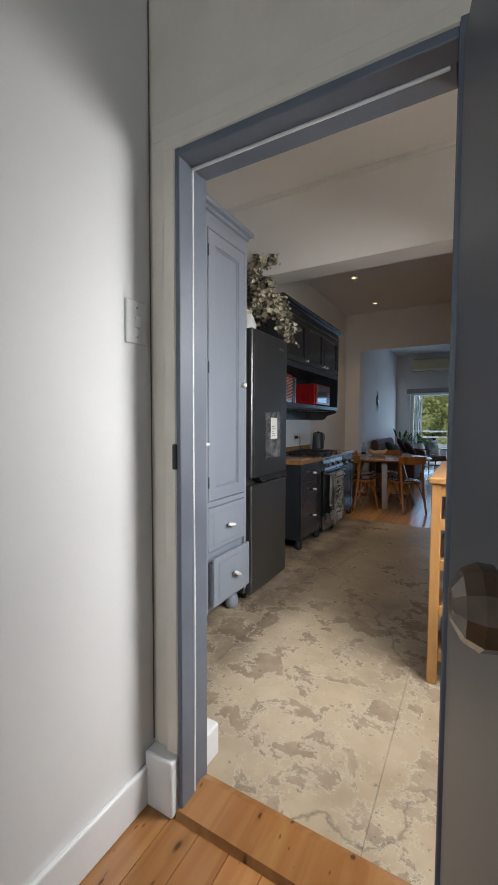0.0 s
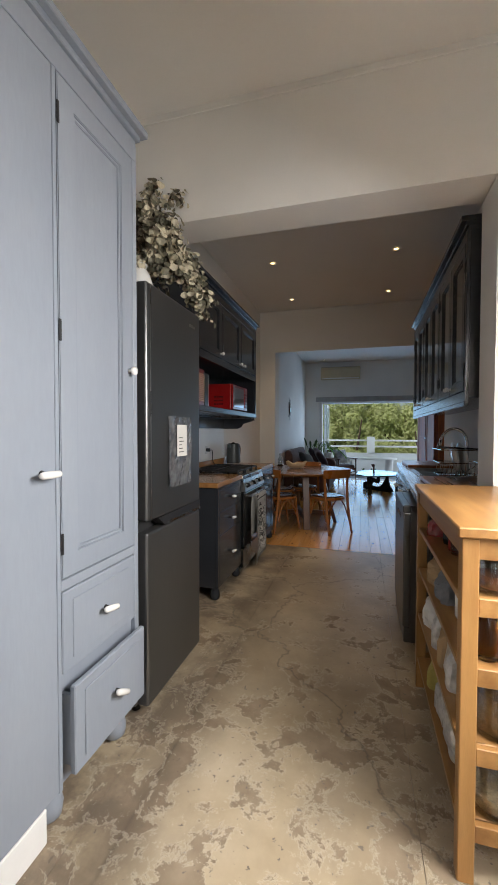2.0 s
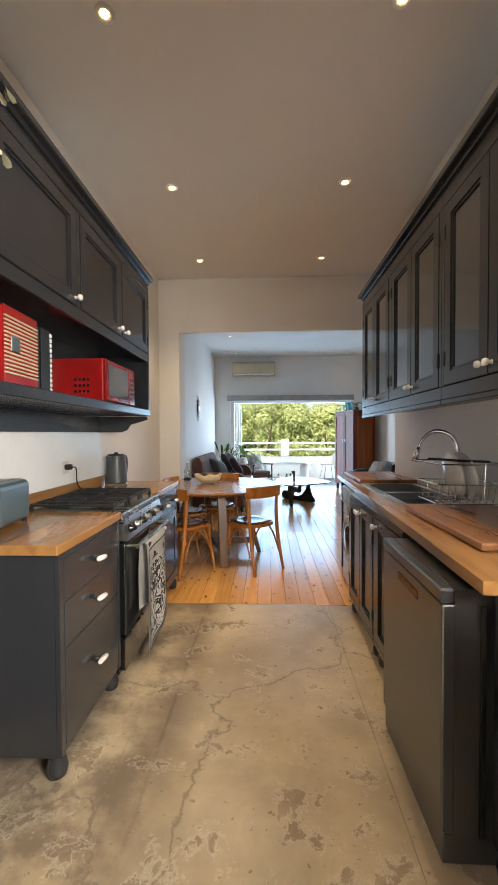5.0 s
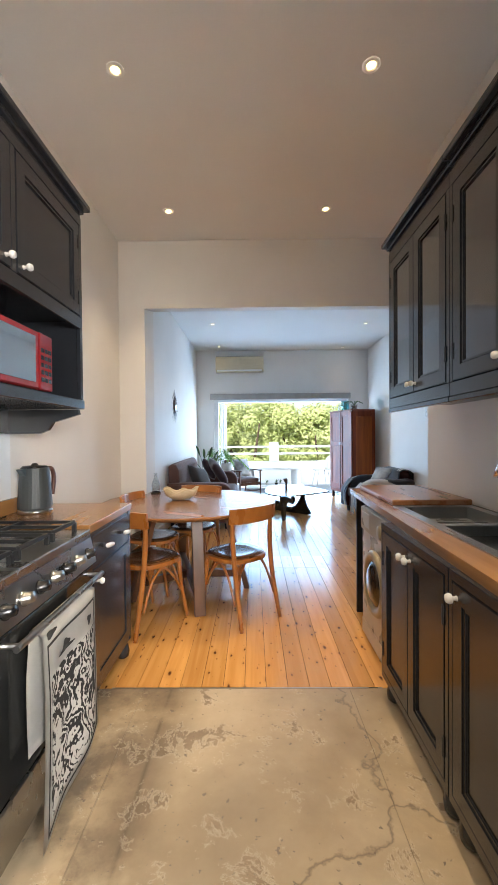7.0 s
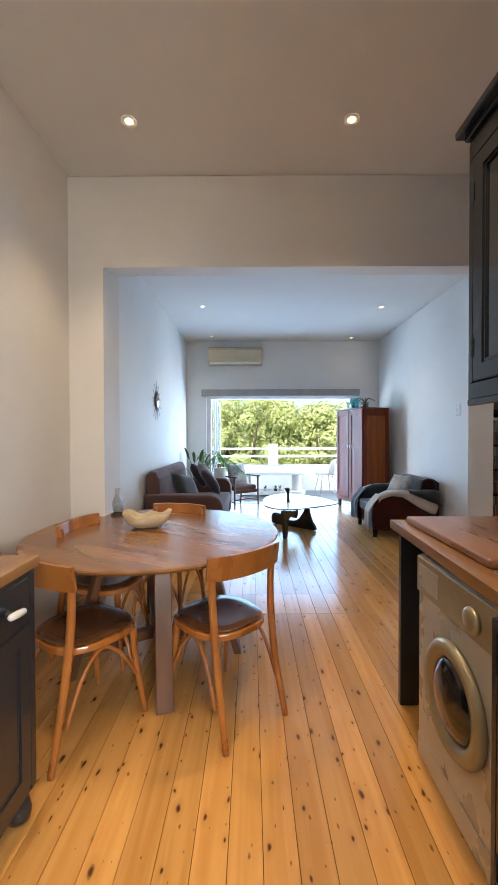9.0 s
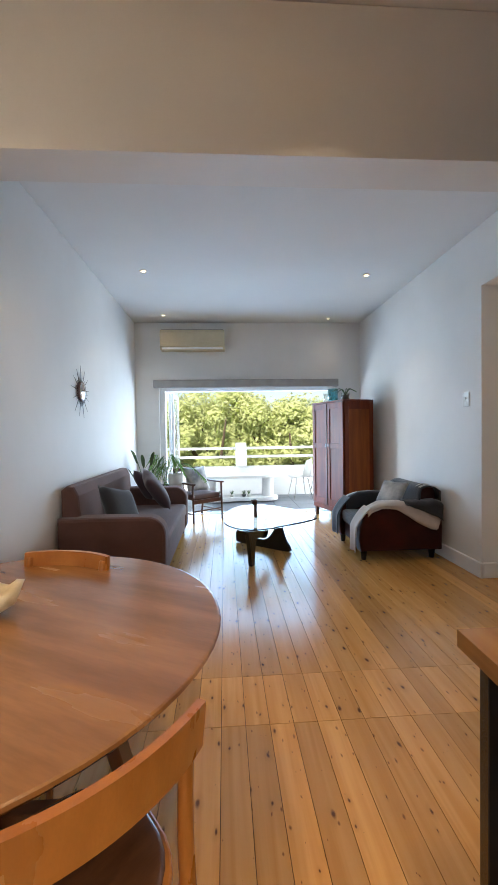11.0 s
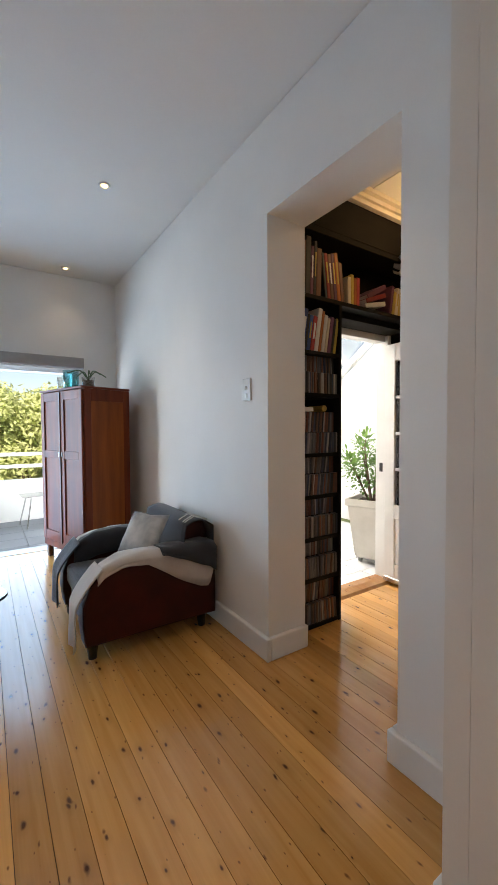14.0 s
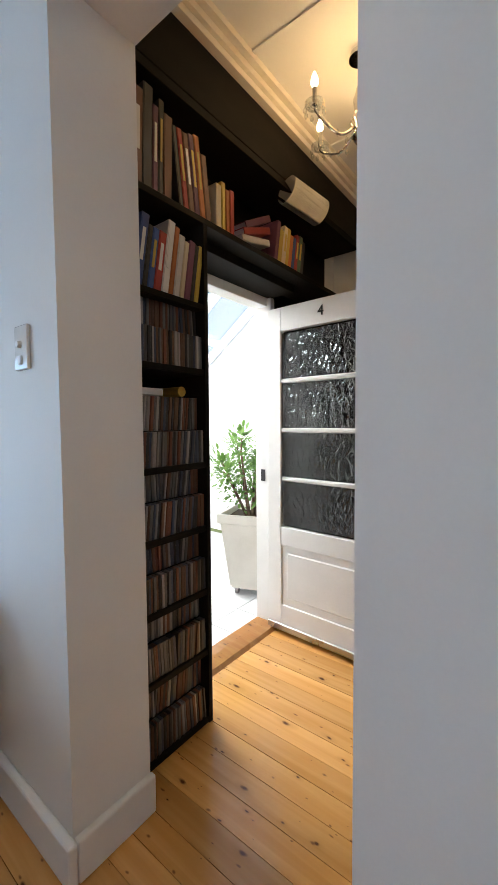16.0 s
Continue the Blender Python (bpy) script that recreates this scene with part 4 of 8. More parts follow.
for i in range(44):
    end = Vector((random.uniform(-0.12, 0.26), random.uniform(-0.30, 0.38), random.uniform(0.12, 0.68)))
    if end.x > 0.15:
        end.z = random.uniform(0.06, 0.5)
    if i < 6:
        end = Vector((random.uniform(0.22, 0.29), random.uniform(0.02, 0.40), random.uniform(0.0, 0.12)))
    ln = smooth_line([(0, 0, 0.18), end * 0.5 + Vector((0, 0, 0.22)), end], 6)
    tube(ln, 0.003, 5, twig)
    for k, p in enumerate(ln[2:]):
        for s in range(9):
            off = Vector((random.gauss(0, 1), random.gauss(0, 1), random.gauss(0, 1))).normalized()
            pp = p + off * random.uniform(0.015, 0.055)
            if pp.z < 0.015 and pp.x < 0.25:
                pp.z = 0.02
            if abs(pp.x) < 0.06 and abs(pp.y) < 0.06 and pp.z < 0.18:
                continue
            round_leaf(lv, pp, off + Vector((0.5, -0.3, 0.4)), random.uniform(0.009, 0.025), 8)
part("twigs", twig, TWIG, e)["kind"] = "stuff"
lo_ = part("leaves", lv, EUCA, e)
lo_["kind"] = "stuff"


# left base cabinet with three drawers
def drawer_front(parent, x0, x1, z0, z1, hx=None, tilt=8):
    bm = B(x0, x1, -0.02, 0.0, z0, z1, bev=0.003)
    dw = part("drawer", bm, CHAR, parent)
    for x in hx or ((x0 + x1) / 2,):
        bar_handle(dw, x, (z0 + z1) / 2, -0.02, tilt)
    return dw


c = thing("drawer_unit", pose(-1.52, 3.655, 0, 0, 0, LEFT), "charcoal painted drawer unit on bun feet", "drawer unit")
w, d = 0.60, 0.52
bm = B(0, w, 0.0, d, 0.10, 0.868)
box(bm, 0, 0.03, -0.02, 0, 0.10, 0.868, bev=0.002)
box(bm, w - 0.03, w, -0.02, 0, 0.10, 0.868, bev=0.002)
box(bm, 0.03, w - 0.03, -0.016, 0, 0.10, 0.868)
part("body", bm, CHAR, c)
for z0, z1 in ((0.685, 0.845), (0.505, 0.675), (0.125, 0.495)):
    drawer_front(c, 0.034, w - 0.034, z0, z1)
for x in (0.04, w - 0.04):
    for y in (0.02, d - 0.05):
        bun_foot(c, x, y, 0.10, 0.04, CHAR)

# gas cooker
s = thing("gas_cooker", pose(-1.52, 4.275, 0, 0, 0, LEFT), "black and steel freestanding gas cooker with a towel over its door", "cooker")
w, d = 0.71, 0.52
part("body", B(0, w, 0, d, 0.03, 0.86, bev=0.003), BLACK, s)
hob = part("hob", B(-0.002, w + 0.002, -0.03, d, 0.86, 0.895, bev=0.006, seg=2), STEEL, s)
for i, (x, y, r) in enumerate(((0.17, 0.13, 0.05), (0.54, 0.13, 0.038), (0.17, 0.38, 0.038), (0.54, 0.38, 0.05), (0.355, 0.255, 0.06))):
    bu = part("burner", turned([(r, 0), (r, 0.012), (r * 0.8, 0.014), (r * 0.75, 0.026), (r * 0.2, 0.028)], 18, m=pose(x, y, 0.895)), IRON, hob)
for x0 in (0.03, 0.26, 0.49):
    bm = bmesh.new()
    x1 = x0 + 0.19
    for y in (0.03, 0.255, 0.48):
        box(bm, x0, x1, y - 0.007, y + 0.007, 0.925, 0.94, bev=0.002)
    for x in (x0, (x0 + x1) / 2, x1):
        box(bm, x - 0.006, x + 0.006, 0.03, 0.48, 0.926, 0.939, bev=0.002)
    for x in (x0, x1):
        for y in (0.03, 0.48):
            box(bm, x - 0.008, x + 0.008, y - 0.008, y + 0.008, 0.895, 0.93)
    part("pan_support", bm, IRON, hob, "cast iron pan support")
cp = part("control_panel", prism([(-0.03, 0.86), (-0.055, 0.75), (0.0, 0.75), (0.0, 0.86)], 0.0, w, "x"), STEEL, s)
for i in range(7):
    x = 0.07 + i * 0.095
    bm = turned([(0.024, 0), (0.024, 0.006), (0.019, 0.010), (0.017, 0.032), (0.001, 0.034)], 16, m=pose(x, -0.044, 0.803, 77))
    part("control_knob", bm, STEEL if i % 2 else BLACK, cp, smooth=True)
od = part("oven_door", B(0.01, w - 0.01, -0.04, 0.0, 0.24, 0.735, bev=0.008, seg=2), OVENGL, s, "black glass oven door")
bm = tube([(0.04, -0.095, 0.71), (w - 0.04, -0.095, 0.71)], 0.011, 10)
for x in (0.06, w - 0.06):
    tube([(x, -0.095, 0.71), (x, -0.035, 0.71)], 0.009, 8, bm)
part("oven_handle", bm, STEEL, od)
part("storage_flap", B(0.01, w - 0.01, -0.035, 0.0, 0.05, 0.225, bev=0.005), STEEL, s)
for x in (0.05, w - 0.05):
    for y in (0.05, d - 0.05):
        part("foot", turned([(0.018, 0), (0.018, 0.03)], 10, m=pose(x, y, 0)), BLACK, s)

# tea towel over the oven handle
tw = thing("tea_towel", pose(-1.52, 4.275, 0, 0, 0, LEFT), "white linen tea towel with a black figure print", "tea towel")


def towel_point(u, v):
    """u across, v along the cloth: front fall, over the bar, back fall."""
    x = 0.14 + 0.40 * u + 0.01 * math.sin(3 * v)
    fold = 0.008 * math.sin(9 * u + 1.5) * min(1, abs(v) * 3)
    if v >= 0:
        return Vector((x - 0.05 * v * (1 - u), -0.113 - fold - 0.012 * v, 0.723 - (0.66 - 0.07 * u) * v))
    return Vector((x, -0.076 + fold, 0.723 + 0.45 * v))


bm = bmesh.new()
nu, nv = 18, 26
vs = [1.0 - 1.9 * j / nv for j in range(nv + 1)]
g = [[bm.verts.new(towel_point(i / nu, v)) for i in range(nu + 1)] for v in vs]
for a, b in zip(g, g[1:]):
    for i in range(nu):
        bm.faces.new((a[i], a[i + 1], b[i + 1], b[i]))
bmesh.ops.solidify(bm, geom=bm.faces[:], thickness=0.003)
part("cloth", bm, LINEN, tw, smooth=True)


def woodcut(name):
    """Dense black and white woodcut strokes on linen, with holes where the cloth shows."""
    m = mat(name, (0.64, 0.63, 0.60), 0.9, bump=0.25, bscale=300, fine=0.05)
    t = m.node_tree
    L, N = t.links.new, t.nodes.new
    tc, wv, big, add, mp = N("ShaderNodeTexCoord"), N("ShaderNodeTexWave"), N("ShaderNodeTexNoise"), N("ShaderNodeMath"), N("ShaderNodeMapping")
    mp.inputs["Rotation"].default_value = (0, radians(16), 0)
    wv.bands_direction = "X"
    for key, value in (("Scale", 6.0), ("Distortion", 22.0), ("Detail", 5.0), ("Detail Scale", 2.2)):
        wv.inputs[key].default_value = value
    big.inputs["Scale"].default_value, big.inputs["Detail"].default_value = 6.5, 4.0
    L(tc.outputs["Object"], mp.inputs[0])
    L(mp.outputs[0], wv.inputs["Vector"])
    L(mp.outputs[0], big.inputs["Vector"])
    big2 = N("ShaderNodeMath")
    big2.operation = "MULTIPLY_ADD"
    big2.inputs[1].default_value, big2.inputs[2].default_value = 2.6, -1.15
    L(big.outputs[0], big2.inputs[0])
    L(wv.outputs[0], add.inputs[0])
    L(big2.outputs[0], add.inputs[1])
    cut, mx = N("ShaderNodeValToRGB"), N("ShaderNodeMix")
    cut.color_ramp.elements[0].position, cut.color_ramp.elements[1].position = 0.60, 0.66
    mx.data_type = "RGBA"
    mx.inputs["A"].default_value = (0.018, 0.018, 0.019, 1)
    b = t.nodes["Principled BSDF"]
    L(add.outputs[0], cut.inputs[0])
    L(cut.outputs[0], mx.inputs["Factor"])
    L(b.inputs["Base Color"].links[0].from_socket, mx.inputs["B"])
    L(mx.outputs["Result"], b.inputs["Base Color"])
    return m


bm = bmesh.new()
g = [[bm.verts.new(towel_point(0.10 + 0.80 * i / 16, 0.27 + 0.66 * j / 20) + Vector((0, -0.0033, 0))) for i in range(17)] for j in range(21)]
for ra, rb in zip(g, g[1:]):
    for i in range(16):
        bm.faces.new((ra[i], ra[i + 1], rb[i + 1], rb[i]))
part("printed_picture", bm, woodcut("woodcut_print"), tw, "black woodcut print")


def towel_print(shape, n=10):
    """A printed shape on the front fall, given by centre, half width and half height in cloth shares."""
    bm = bmesh.new()
    for cu, cv, hu, hv, ph in shape:
        ring = []
        for k in range(14):
            a = 6.2832 * k / 14
            rr = 1 + 0.25 * math.sin(3 * a + ph)
            p = towel_point(min(0.97, max(0.03, cu + hu * rr * math.cos(a))), min(0.96, max(0.03, cv + hv * rr * math.sin(a))))
            ring.append(bm.verts.new(p + Vector((0, -0.0035, 0))))
        mid = bm.verts.new(towel_point(cu, cv) + Vector((0, -0.0035, 0)))
        for k in range(14):
            bm.faces.new((mid, ring[k], ring[(k + 1) % 14]))
    return bm


for shape in [(0.38, 0.22, 0.13, 0.012, 0.3), (0.38, 0.195, 0.06, 0.025, 1), (0.8, 0.2, 0.05, 0.03, 2.2), (0.12, 0.06, 0.08, 0.02, 2)]:
    part("printed_shape", towel_print([shape]), INK, tw, "blurred black print")
bm = bmesh.new()
for u0, u1, v0, v1 in ((0.06, 0.94, 0.10, 0.115), (0.06, 0.94, 0.95, 0.965), (0.05, 0.07, 0.10, 0.965), (0.93, 0.95, 0.10, 0.965)):
    for k in range(12):
        q = []
        for a, b in ((0, 0), (1, 0), (1, 1), (0, 1)):
            if u1 - u0 > v1 - v0:
                p = towel_point(u0 + (u1 - u0) * (k + a) / 12, v0 + (v1 - v0) * b)
            else:
                p = towel_point(u0 + (u1 - u0) * a, v0 + (v1 - v0) * (k + b) / 12)
            q.append(bm.verts.new(p + Vector((0, -0.0033, 0))))
        bm.faces.new(q)
part("printed_border", bm, INK, tw)

# base unit beyond the cooker
c = thing("base_cabinet", pose(-1.52, 5.0, 0, 0, 0, LEFT), "charcoal painted base cabinet with two drawers over a door", "cabinet")
w, d = 0.58, 0.52
bm = B(0, w, 0.0, d, 0.10, 0.868)
box(bm, 0, 0.03, -0.02, 0, 0.10, 0.868, bev=0.002)
box(bm, w - 0.03, w, -0.02, 0, 0.10, 0.868, bev=0.002)
box(bm, 0.03, w - 0.03, -0.016, 0, 0.10, 0.868)
part("body", bm, CHAR, c)
drawer_front(c, 0.034, w - 0.034, 0.70, 0.85, (0.16, 0.42))
dd = panel_door(c, 0.034, 0.125, w - 0.068, 0.565, CHAR, y=-0.0)
knob(dd, 0.07, 0.63)
for x in (0.04, w - 0.04):
    for y in (0.02, d - 0.05):
        bun_foot(c, x, y, 0.10, 0.04, CHAR)
solo("worktop", B(XL + 0.005, -1.495, 3.635, 4.268, 0.869, 0.908, bev=0.005, seg=2), TOP, "oiled wood worktop over the drawer unit", "worktop")
solo("worktop", B(XL + 0.005, -1.495, 4.992, 5.605, 0.869, 0.908, bev=0.005, seg=2), TOP, "oiled wood worktop over the base cabinet", "worktop")
setting("upstand", B(XL + 0.001, XL + 0.02, 3.62, 5.6, 0.909, 0.985), TOP, "low wooden upstand behind the worktop", "upstand")
setting("splashback", B(XL + 0.001, XL + 0.008, 3.5, 5.3, 0.987, 1.46), TRIM, "pale tiled splashback", "splashback")

# toaster, kettle, socket, kettle base
t = thing("toaster", pose(-1.93, 3.92, 0.908, 0, 0, 8), "blue-grey enamel toaster on the worktop", "toaster")
bm = B(-0.09, 0.09, -0.15, 0.15, 0.012, 0.20, bev=0.03, seg=3)
part("body", bm, GREYAPP, t, smooth=False)
bm = bmesh.new()
for x in (-0.03, 0.03):
    box(bm, x - 0.012, x + 0.012, -0.11, 0.11, 0.198, 0.2015)
part("slots", bm, BLACK, t)
part("lever", B(-0.015, 0.015, -0.17, -0.15, 0.12, 0.135, bev=0.003), STEEL, t)
for x in (-0.07, 0.07):
    for y in (-0.12, 0.12):
        part("foot", turned([(0.012, 0), (0.012, 0.014)], 8, m=pose(x, y, 0)), BLACK, t)
k = thing("electric_kettle", pose(-1.93, 5.33, 0.908, 0, 0, 70), "matt dark grey electric kettle with a brown wooden handle", "kettle")
part("base", turned([(0.085, 0), (0.085, 0.015), (0.078, 0.02)], 24), STEEL, k, smooth=True)
part("body", turned([(0.082, 0.02), (0.085, 0.03), (0.078, 0.15), (0.070, 0.235), (0.066, 0.24)], 28), mat("matt_dark_grey_enamel", (0.048, 0.056, 0.058), 0.45, fine=0.03), k)
part("lid", turned([(0.064, 0.24), (0.06, 0.248), (0.02, 0.25), (0.012, 0.262), (0.001, 0.263)], 20), BLACK, k, smooth=True)
part("handle", tube(smooth_line([(0.066, 0, 0.225), (0.11, 0, 0.225), (0.125, 0, 0.17), (0.112, 0, 0.08)], 6), 0.012, 8), TEAK, k, smooth=True)
part("spout", prism([(-0.066, 0.19), (-0.10, 0.235), (-0.06, 0.238)], -0.018, 0.018, "y"), GREYAPP, k)
so = thing("wall_socket", pose(XL, 4.75, 1.06, 0, 0, LEFT), "white wall socket with a black plug and lead", "socket")
part("plate", B(-0.04, 0.04, -0.010, 0, 0, 0.08, bev=0.003), PORC, so)
part("plug", B(-0.02, 0.02, -0.05, -0.010, 0.025, 0.06, bev=0.006), BLACK, so)
part("lead", tube(smooth_line([(0, -0.05, 0.04), (0.02, -0.07, 0.03), (0.06, -0.06, -0.08), (0.2, -0.06, -0.146), (0.42, -0.06, -0.146)], 6), 0.004, 6), BLACK, so)

# left wall cabinet with an open shelf
c = thing("wall_cabinet", pose(-1.66, 3.50, 0, 0, 0, LEFT), "charcoal wall cabinet with three doors over an open shelf", "wall cabinet", "")
w, d = 1.78, 0.39
bm = B(0, w, 0.0, d, 1.90, 2.44)
box(bm, 0, 0.025, 0.0, d, 1.50, 1.90)
box(bm, w - 0.025, w, 0.0, d, 1.50, 1.90)
box(bm, 0.025, w - 0.025, d - 0.02, d, 1.50, 1.90)
box(bm, 0, w, -0.02, 0, 1.865, 1.925, bev=0.002)
box(bm, 0, w, -0.02, 0, 2.395, 2.44, bev=0.002)
for x in (0.0, 0.62, 1.18, w - 0.03):
    box(bm, x, x + 0.03, -0.02, 0, 1.925, 2.395, bev=0.002)
box(bm, 0, 0.03, -0.02, 0, 1.50, 1.865, bev=0.002)
box(bm, w - 0.03, w, -0.02, 0, 1.50, 1.865, bev=0.002)
part("body", bm, CHAR, c)
part("shelf_board", B(-0.005, w + 0.005, -0.025, d, 1.452, 1.50, bev=0.004), CHAR, c)
for x0, ww, kx in ((0.033, 0.584, 0.56), (0.653, 0.524, 0.49), (1.213, 0.534, 0.04)):
    dd = panel_door(c, x0, 1.93, ww, 0.46, CHAR)
    knob(dd, x0 + kx, 1.965)
    hx = x0 + (0.006 if kx > 0.2 else ww - 0.006)
    for z in (2.02, 2.30):
        hinge(dd, hx, z)
crown(c, w, 2.44, CHAR, d)
prof = [(d, 1.45), (0.0, 1.45), (-0.005, 1.425), (0.06, 1.405), (0.13, 1.385), (0.155, 1.345), (0.20, 1.328), (d, 1.328)]
for x in (0.0, w - 0.025):
    part("bracket", prism(prof, x, x + 0.025, "x"), CHAR, c)
part("under_rail", B(0.025, w - 0.025, d - 0.03, d - 0.002, 1.33, 1.45), CHAR, c)

mw = thing("microwave", pose(-1.675, 4.53, 1.50, 0, 0, LEFT), "red microwave oven with a mirrored door on the open shelf", "microwave")
part("case", B(0, 0.50, 0.015, 0.33, 0.012, 0.265, bev=0.008, seg=2), RED, mw)
part("door", B(0.0, 0.385, -0.003, 0.014, 0.014, 0.262, bev=0.006), RED, mw)
part("door_glass", B(0.03, 0.355, -0.006, -0.003, 0.04, 0.235, bev=0.001), mat("smoked_mirror_glass", (0.42, 0.43, 0.44), 0.05, 0.9, fine=0.0, rvar=0.02), mw, "mirrored door glass")
cp = part("keypad", B(0.39, 0.498, -0.003, 0.014, 0.014, 0.262, bev=0.004), RED, mw)
bm = bmesh.new()
for i in range(3):
    for j in range(5):
        box(bm, 0.402 + i * 0.03, 0.424 + i * 0.03, -0.005, -0.003, 0.05 + j * 0.032, 0.068 + j * 0.032)
part("buttons", bm, BLACK, cp)
bm = bmesh.new()
for i in range(3):
    for j in range(4):
        box(bm, -0.001, 0.0, 0.10 + j * 0.025, 0.115 + j * 0.025, 0.06 + i * 0.035, 0.075 + i * 0.035)
part("side_vents", bm, BLACK, mw)
for x in (0.04, 0.46):
    for y in (0.05, 0.26):
        part("foot", turned([(0.012, 0), (0.012, 0.012)], 8, m=pose(x, y, 0)), BLACK, mw)
ac = thing("accordion", pose(-1.70, 3.66, 1.50, 0, 0, LEFT + 4), "red piano accordion with a cream keyboard on the open shelf", "accordion")
part("case", B(0, 0.10, 0.0, 0.19, 0.0, 0.30, bev=0.012, seg=2), RED, ac)
bm = bmesh.new()
for i in range(15):
    z = 0.045 + i * 0.0150
    box(bm, 0.0, 0.235, -0.010, 0.0, z, z + 0.006, bev=0.002)
part("ribs", bm, ACPL, ac, "pale grille ribs")
part("grille_board", B(0.0, 0.24, -0.004, 0.004, 0.0, 0.30, bev=0.002), RED, ac)
part("register_badge", B(0.03, 0.09, -0.014, -0.010, 0.13, 0.19, bev=0.002), STEEL, ac)
bm = bmesh.new()
for i in range(9):
    box(bm, 0.10 + i * 0.018, 0.116 + i * 0.018, 0.005, 0.18, 0.01, 0.29, bev=0.006)
part("bellows", bm, mat("tan_bellows_cloth", (0.22, 0.13, 0.055), 0.6, fine=0.1), ac)
part("end_case", B(0.265, 0.37, 0.0, 0.19, 0.0, 0.295, bev=0.012, seg=2), BLACK, ac)
bm = bmesh.new()
for i in range(12):
    box(bm, 0.37, 0.405, 0.01, 0.09, 0.012 + i * 0.023, 0.031 + i * 0.023, bev=0.003)
part("keys", bm, PORC, ac)

# right side: dishwasher, base cabinets, washing machine, worktop
dwm = thing("dishwasher", pose(-0.19, 4.02, 0, 0, 0, RIGHT), "dark steel dishwasher under the worktop", "dishwasher")
w, d = 0.59, 0.60
part("body", B(0.005, w - 0.005, 0.02, d, 0.09, 0.845), STEELDK, dwm)
dd = part("door", B(0, w, -0.02, 0.02, 0.10, 0.80, bev=0.006, seg=2), STEELDK, dwm)
part("control_strip", B(0, w, -0.024, 0.02, 0.803, 0.848, bev=0.006), STEELDK, dwm)
part("grip", B(0.20, 0.40, -0.0225, -0.018, 0.735, 0.765), BLACK, dd, "dark grip recess")
part("plinth", B(0.006, w - 0.006, -0.012, d, 0.0, 0.094, bev=0.004), STEELDK, dwm)
bm = B(0.594, 0.60, 0.09, 0.105, 0.1, 0.8)
part("side_gasket", bm, BLACK, dwm)
ep = thing("end_panel", pose(-0.07, 3.355, 0), "charcoal end panel on a bun foot beside the dishwasher", "panel")
part("board", B(0.0, XR + 0.068, 0.0, 0.055, 0.10, 0.868, bev=0.004), CHAR, ep)
bun_foot(ep, 0.045, 0.028, 0.10, 0.042, CHAR)
bun_foot(ep, XR, 0.028, 0.10, 0.042, CHAR)


def base_unit(y_far, w, doors, label):
    c = thing("base_cabinet", pose(-0.10, y_far, 0, 0, 0, RIGHT), label, "cabinet", "sink cabinets")
    d = 0.55
    part("body", B(0, w, 0.0, d, 0.10, 0.868), CHAR, c)
    part("face_frame", ring_frame((0, w, 0.10, 0.868), (0.022, w - 0.022, 0.135, 0.835), -0.02, -0.0005, 0.002), CHAR, c)
    n = doors
    dw_ = (w - 0.048) / n
    for i in range(n):
        x0 = 0.024 + i * dw_
        dd = panel_door(c, x0 + 0.001, 0.138, dw_ - 0.002, 0.694, CHAR)
        knob(dd, x0 + (dw_ - 0.03 if i == 0 and n == 2 else 0.03), 0.79, r=0.017)
        hx = x0 + (0.006 if i == 0 and n == 2 else dw_ - 0.006)
        for z in (0.25, 0.70):
            hinge(dd, hx, z)
    for x in (0.05, w - 0.05):
        for y in (0.03, d - 0.06):
            bun_foot(c, x, y, 0.10, 0.04, CHAR)
    return c


base_unit(5.20, 0.68, 2, "charcoal base cabinet with two panelled doors under the sink")
base_unit(4.515, 0.48, 1, "charcoal base cabinet with one panelled door under the sink")
wm = thing("washing_machine", pose(-0.045, 5.82, 0, 0, 0, RIGHT), "silver washing machine with a round door under the worktop", "washing machine")
w, d = 0.59, 0.53
part("body", B(0, w, 0, d, 0.015, 0.85, bev=0.012, seg=2), WASH, wm)
part("control_strip", B(0.004, w - 0.004, -0.008, 0.01, 0.70, 0.845, bev=0.005), WASHD, wm)
part("dial", turned([(0.042, 0), (0.040, 0.014), (0.030, 0.02), (0.001, 0.021)], 24, m=pose(0.42, -0.008, 0.765, 90)), WASHD, wm, smooth=True)
part("detergent_drawer", B(0.03, 0.19, -0.011, -0.008, 0.73, 0.82, bev=0.002), WASH, wm)
dr = part("door_ring", turned([(0.185, 0), (0.19, 0.012), (0.175, 0.03), (0.140, 0.026), (0.135, 0.008)], 40, m=pose(0.30, 0.0, 0.44, 90)), WASHD, wm, smooth=True)
part("door_glass", turned([(0.135, 0.004), (0.125, 0.02), (0.08, 0.038), (0.001, 0.044)], 32, m=pose(0.30, 0.0, 0.44, 90)), OVENGL, dr, "dark domed door glass", smooth=True)
part("kick_strip", B(0.01, w - 0.01, -0.004, 0.0, 0.03, 0.12, bev=0.002), WASH, wm)
for x in (0.05, w - 0.05):
    for y in (0.05, d - 0.05):
        part("foot", turned([(0.02, 0), (0.02, 0.016)], 8, m=pose(x, y, 0)), BLACK, wm)
solo("end_panel", B(0.0, XR - 0.002, 6.13, 6.16, 0.0, 0.868, bev=0.002), CHAR, "charcoal end panel beside the washing machine", "panel")
